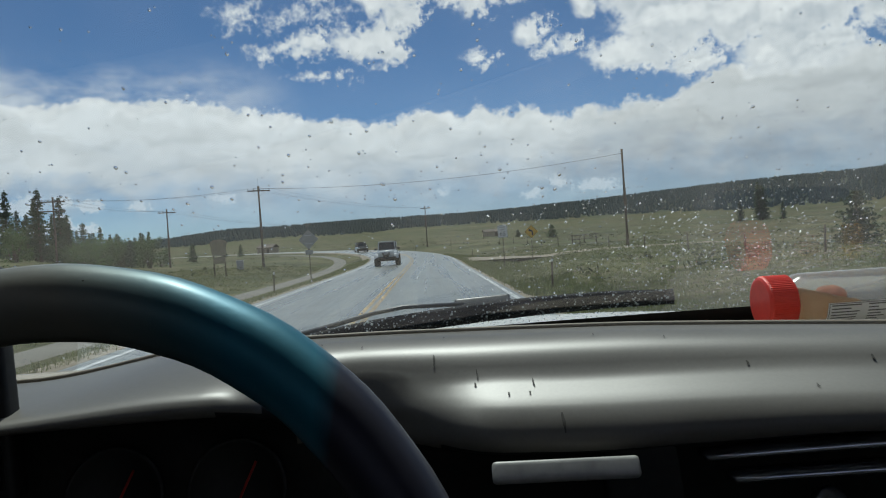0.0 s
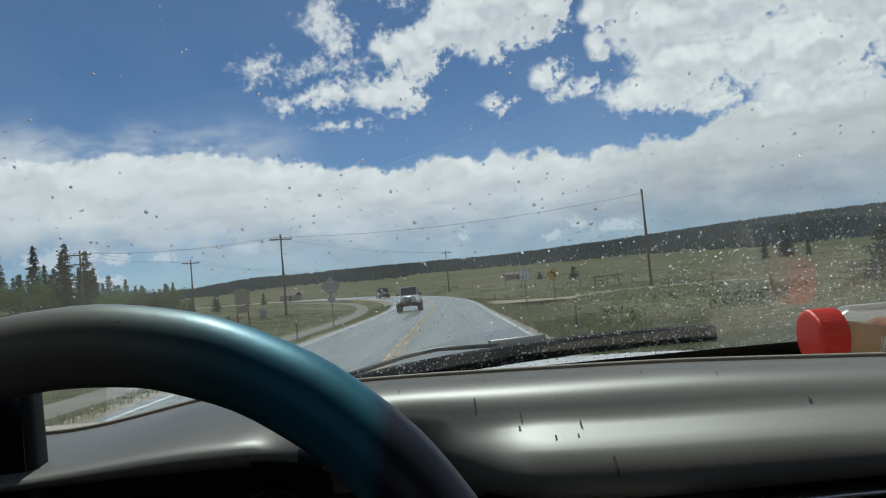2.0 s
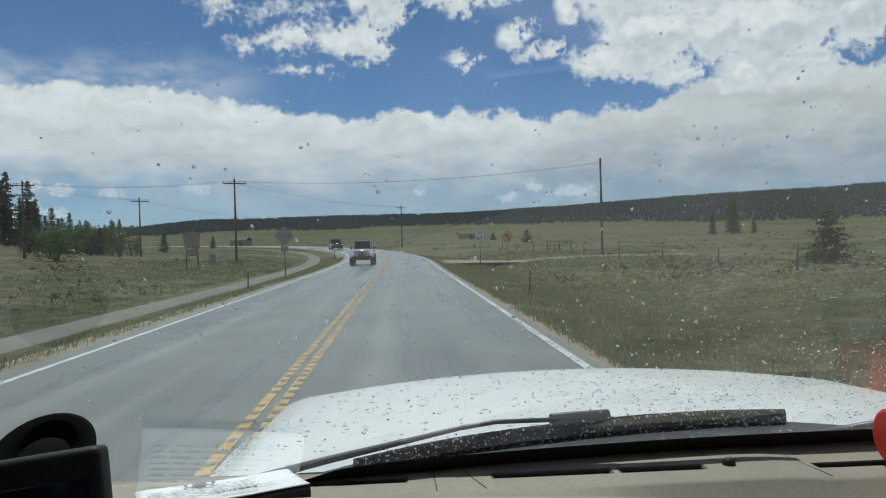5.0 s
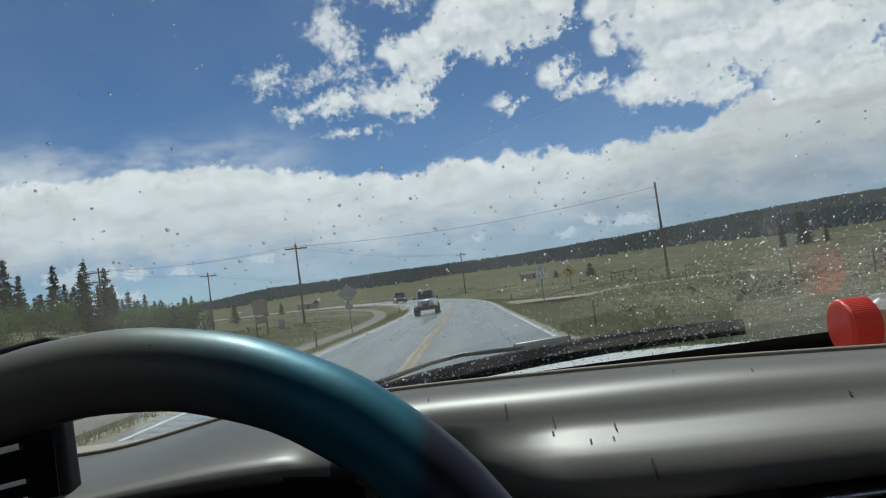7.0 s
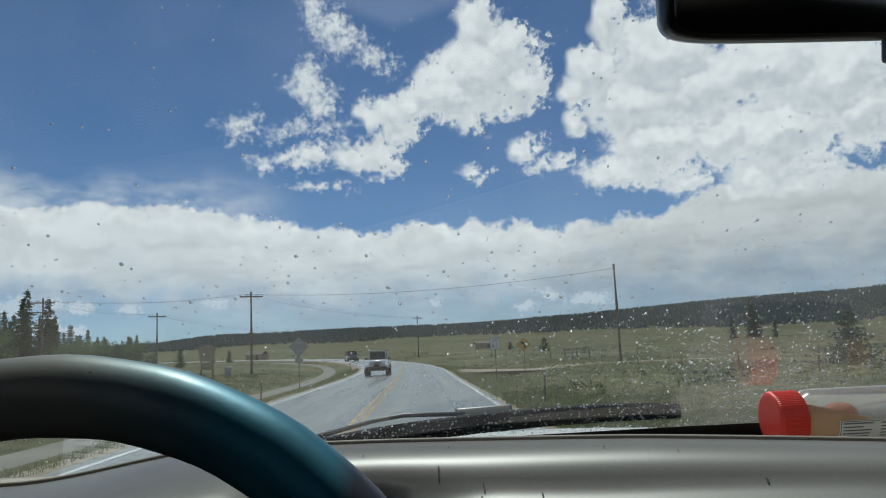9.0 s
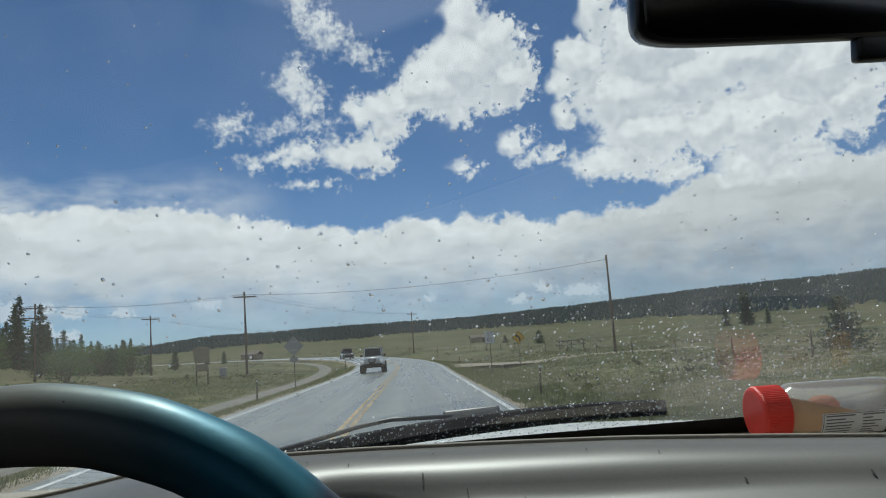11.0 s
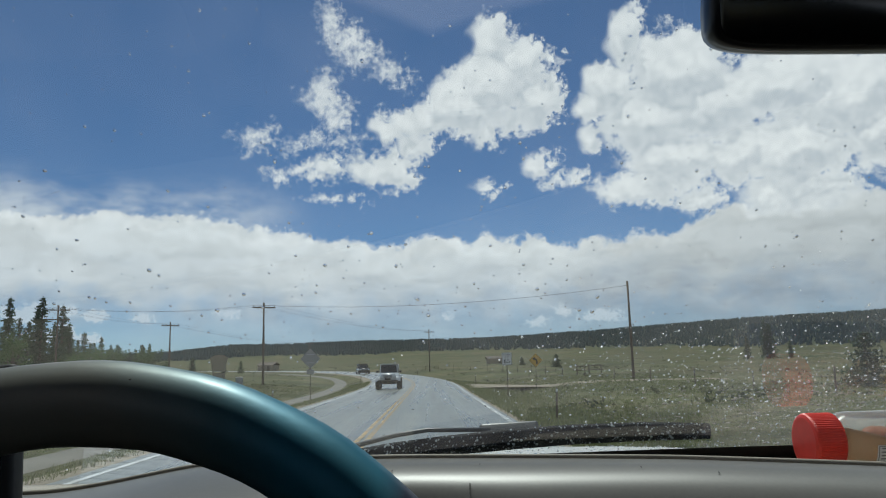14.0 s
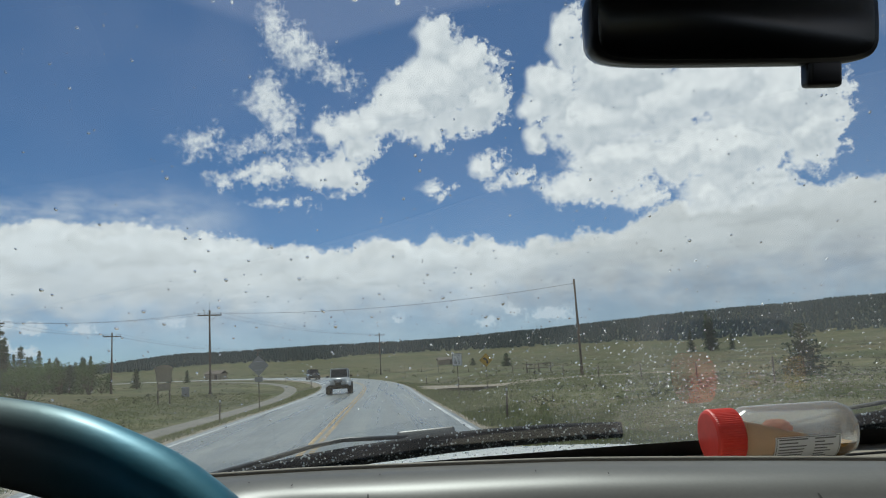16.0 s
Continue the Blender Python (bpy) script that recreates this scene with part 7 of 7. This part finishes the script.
    r, w = (0.46, 0.32) if jeep else (0.39, 0.26)
    ty, rim = wheel_mesh(r, w)
    for y in (0.72, L - 0.75):
        for sx in (-1, 1):
            wh = part("wheel", ty, None, t, "black knobbly tyre" if jeep else "black road tyre", at=pose(sx * (W / 2 + (0.02 if jeep else -0.12)), y if jeep else y + 0.2, r, 0, -90 * sx, 0))
            part("rim", rim, None, wh, "grey steel rim")
    bm = bmesh.new()
    rod(bm, (-W * 0.45, 0.72, r), (W * 0.45, 0.72, r), 0.06, 0.06, 8)
    rod(bm, (-W * 0.45, L - 0.75, r), (W * 0.45, L - 0.75, r), 0.06, 0.06, 8)
    box(bm, (W * 0.6, L * 0.8, 0.12), (0, L / 2, g - 0.02), 0.02)
    part("chassis", bm, M["black"], t, "dark chassis and axles")
    return t


def truck_wheels():
    """Wheels and front end that carry the pickup on the road."""
    ty, rim = wheel_mesh(0.39, 0.25)
    for y in (1.95, -2.2):
        for sx in (-1, 1):
            wh = part("wheel", ty, None, truck, "black road tyre", at=pose(MID + 0.0 + sx * 0.80, y, 0.39 - CAB, 0, -90 * sx, 0))
            part("rim", rim, None, wh, "grey steel rim")
    bm = bmesh.new()
    for y in (1.95, -2.2):
        rod(bm, (MID - 0.9, y, 0.39 - CAB), (MID + 0.82, y, 0.39 - CAB), 0.05, 0.05, 8)
    box(bm, (0.9, 5.4, 0.12), (MID - 0.04, -0.5, -1.06), 0.02)
    part("chassis", bm, M["black"], truck, "dark chassis and axles")
    bm = bmesh.new()
    box(bm, (1.3, 0.10, 0.40), (MID + 0.05, 2.44, -0.66), 0.04)
    part("grille", bm, M["black"], truck, "dark front grille")
    bm = bmesh.new()
    box(bm, (1.9, 0.14, 0.18), (MID + 0.05, 2.58, -0.92), 0.04)
    part("bumper", bm, M["steel"], truck, "grey steel bumper")


def on_road(s, o):
    x, y, h = road_at(s, o)
    return pose(x, y, road_z(s) + 0.01, 0, 0, math.degrees(h))


truck_wheels()
build_trees()
build_scrub()
build_poles()
for s_, o_ in ((26, 5.9), (72, 6.0), (128, 6.0), (34, -5.6), (90, -5.6), (150, -5.6)):
    marker_post(s_, o_)
bend_sign(8.6, 61, 0)
limit_sign(4.7, 46, 0)
back_sign(-7.4, 46, 0)
board_sign(-17.5, 62, 10)
fence()
car("jeep", on_road(58, -1.75), "silver lifted off-road jeep with big tyres on wet road", M["silver_paint"], True)
car("estate_car", on_road(138, -1.8), "black estate car with roof rack on the wet highway", M["dark_paint"], False)


# ---- far small things ----
def utility_box(x, y):
    t = thing("utility_box", pose(x, y, stand(x, y, 0.03), 0, 0, 12), "pale green-grey metal utility box in the grass", "utility box")
    bm = bmesh.new()
    box(bm, (0.7, 0.6, 0.95), (0, 0, 0.475), 0.03)
    part("box_body", bm, M["sign_back"], t)
    bm = bmesh.new()
    box(bm, (0.76, 0.66, 0.06), (0, 0, 0.97), 0.02)
    part("box_lid", bm, M["steel"], t, "overhanging metal lid")


def shed(x, y, turn, w=7.0):
    t = thing("shed", pose(x, y, stand(x, y, 0.1), 0, 0, turn), "low brown wooden shed far off in the meadow", "shed", "far sheds")
    bm = bmesh.new()
    box(bm, (w, 4.0, 2.3), (0, 0, 1.15), 0.02)
    part("wall", bm, M["tan_board"], t, "plain board walls")
    bm = bmesh.new()
    loft(bm, [[(sx * (w / 2 + 0.3), -2.3, 2.2), (sx * (w / 2 + 0.3), 0, 3.3), (sx * (w / 2 + 0.3), 2.3, 2.2), (sx * (w / 2 + 0.3), 2.3, 2.3), (sx * (w / 2 + 0.3), 0, 3.42), (sx * (w / 2 + 0.3), -2.3, 2.3)] for sx in (-1, 1)], close=True, caps=True)
    part("roof", bm, M["wood"], t, "dark shingled gabled roof", smooth=False)
    bm = bmesh.new()
    box(bm, (1.0, 0.06, 2.0), (w * 0.2, -2.01, 1.0), 0.01)
    part("door", bm, M["brown_post"], t, "dark plank door")


def rail_gate(x, y, turn):
    t = thing("rail_fence", pose(x, y, stand(x, y, 0.1), 0, 0, turn), "short weathered wooden rail fence in the meadow", "fence")
    for k in (-1, 0, 1):
        bm = bmesh.new()
        rod(bm, (k * 1.6, 0, 0), (k * 1.6, 0, 1.3), 0.08, 0.07, 8)
        part("post", bm, M["wood"], t)
    for z in (0.6, 1.1):
        bm = bmesh.new()
        rod(bm, (-1.9, -0.08, z), (1.9, -0.06, z + 0.04), 0.05, 0.045, 7)
        part("rail", bm, M["wood"], t)


utility_box(*polar(-14.3, 80))
shed(*polar(-24.0, 190), 15)
shed(*polar(-12.2, 260), -20, 6.0)
rail_gate(*polar(12.0, 95), 10)
shed(*polar(5.0, 330), 5, 8.0)
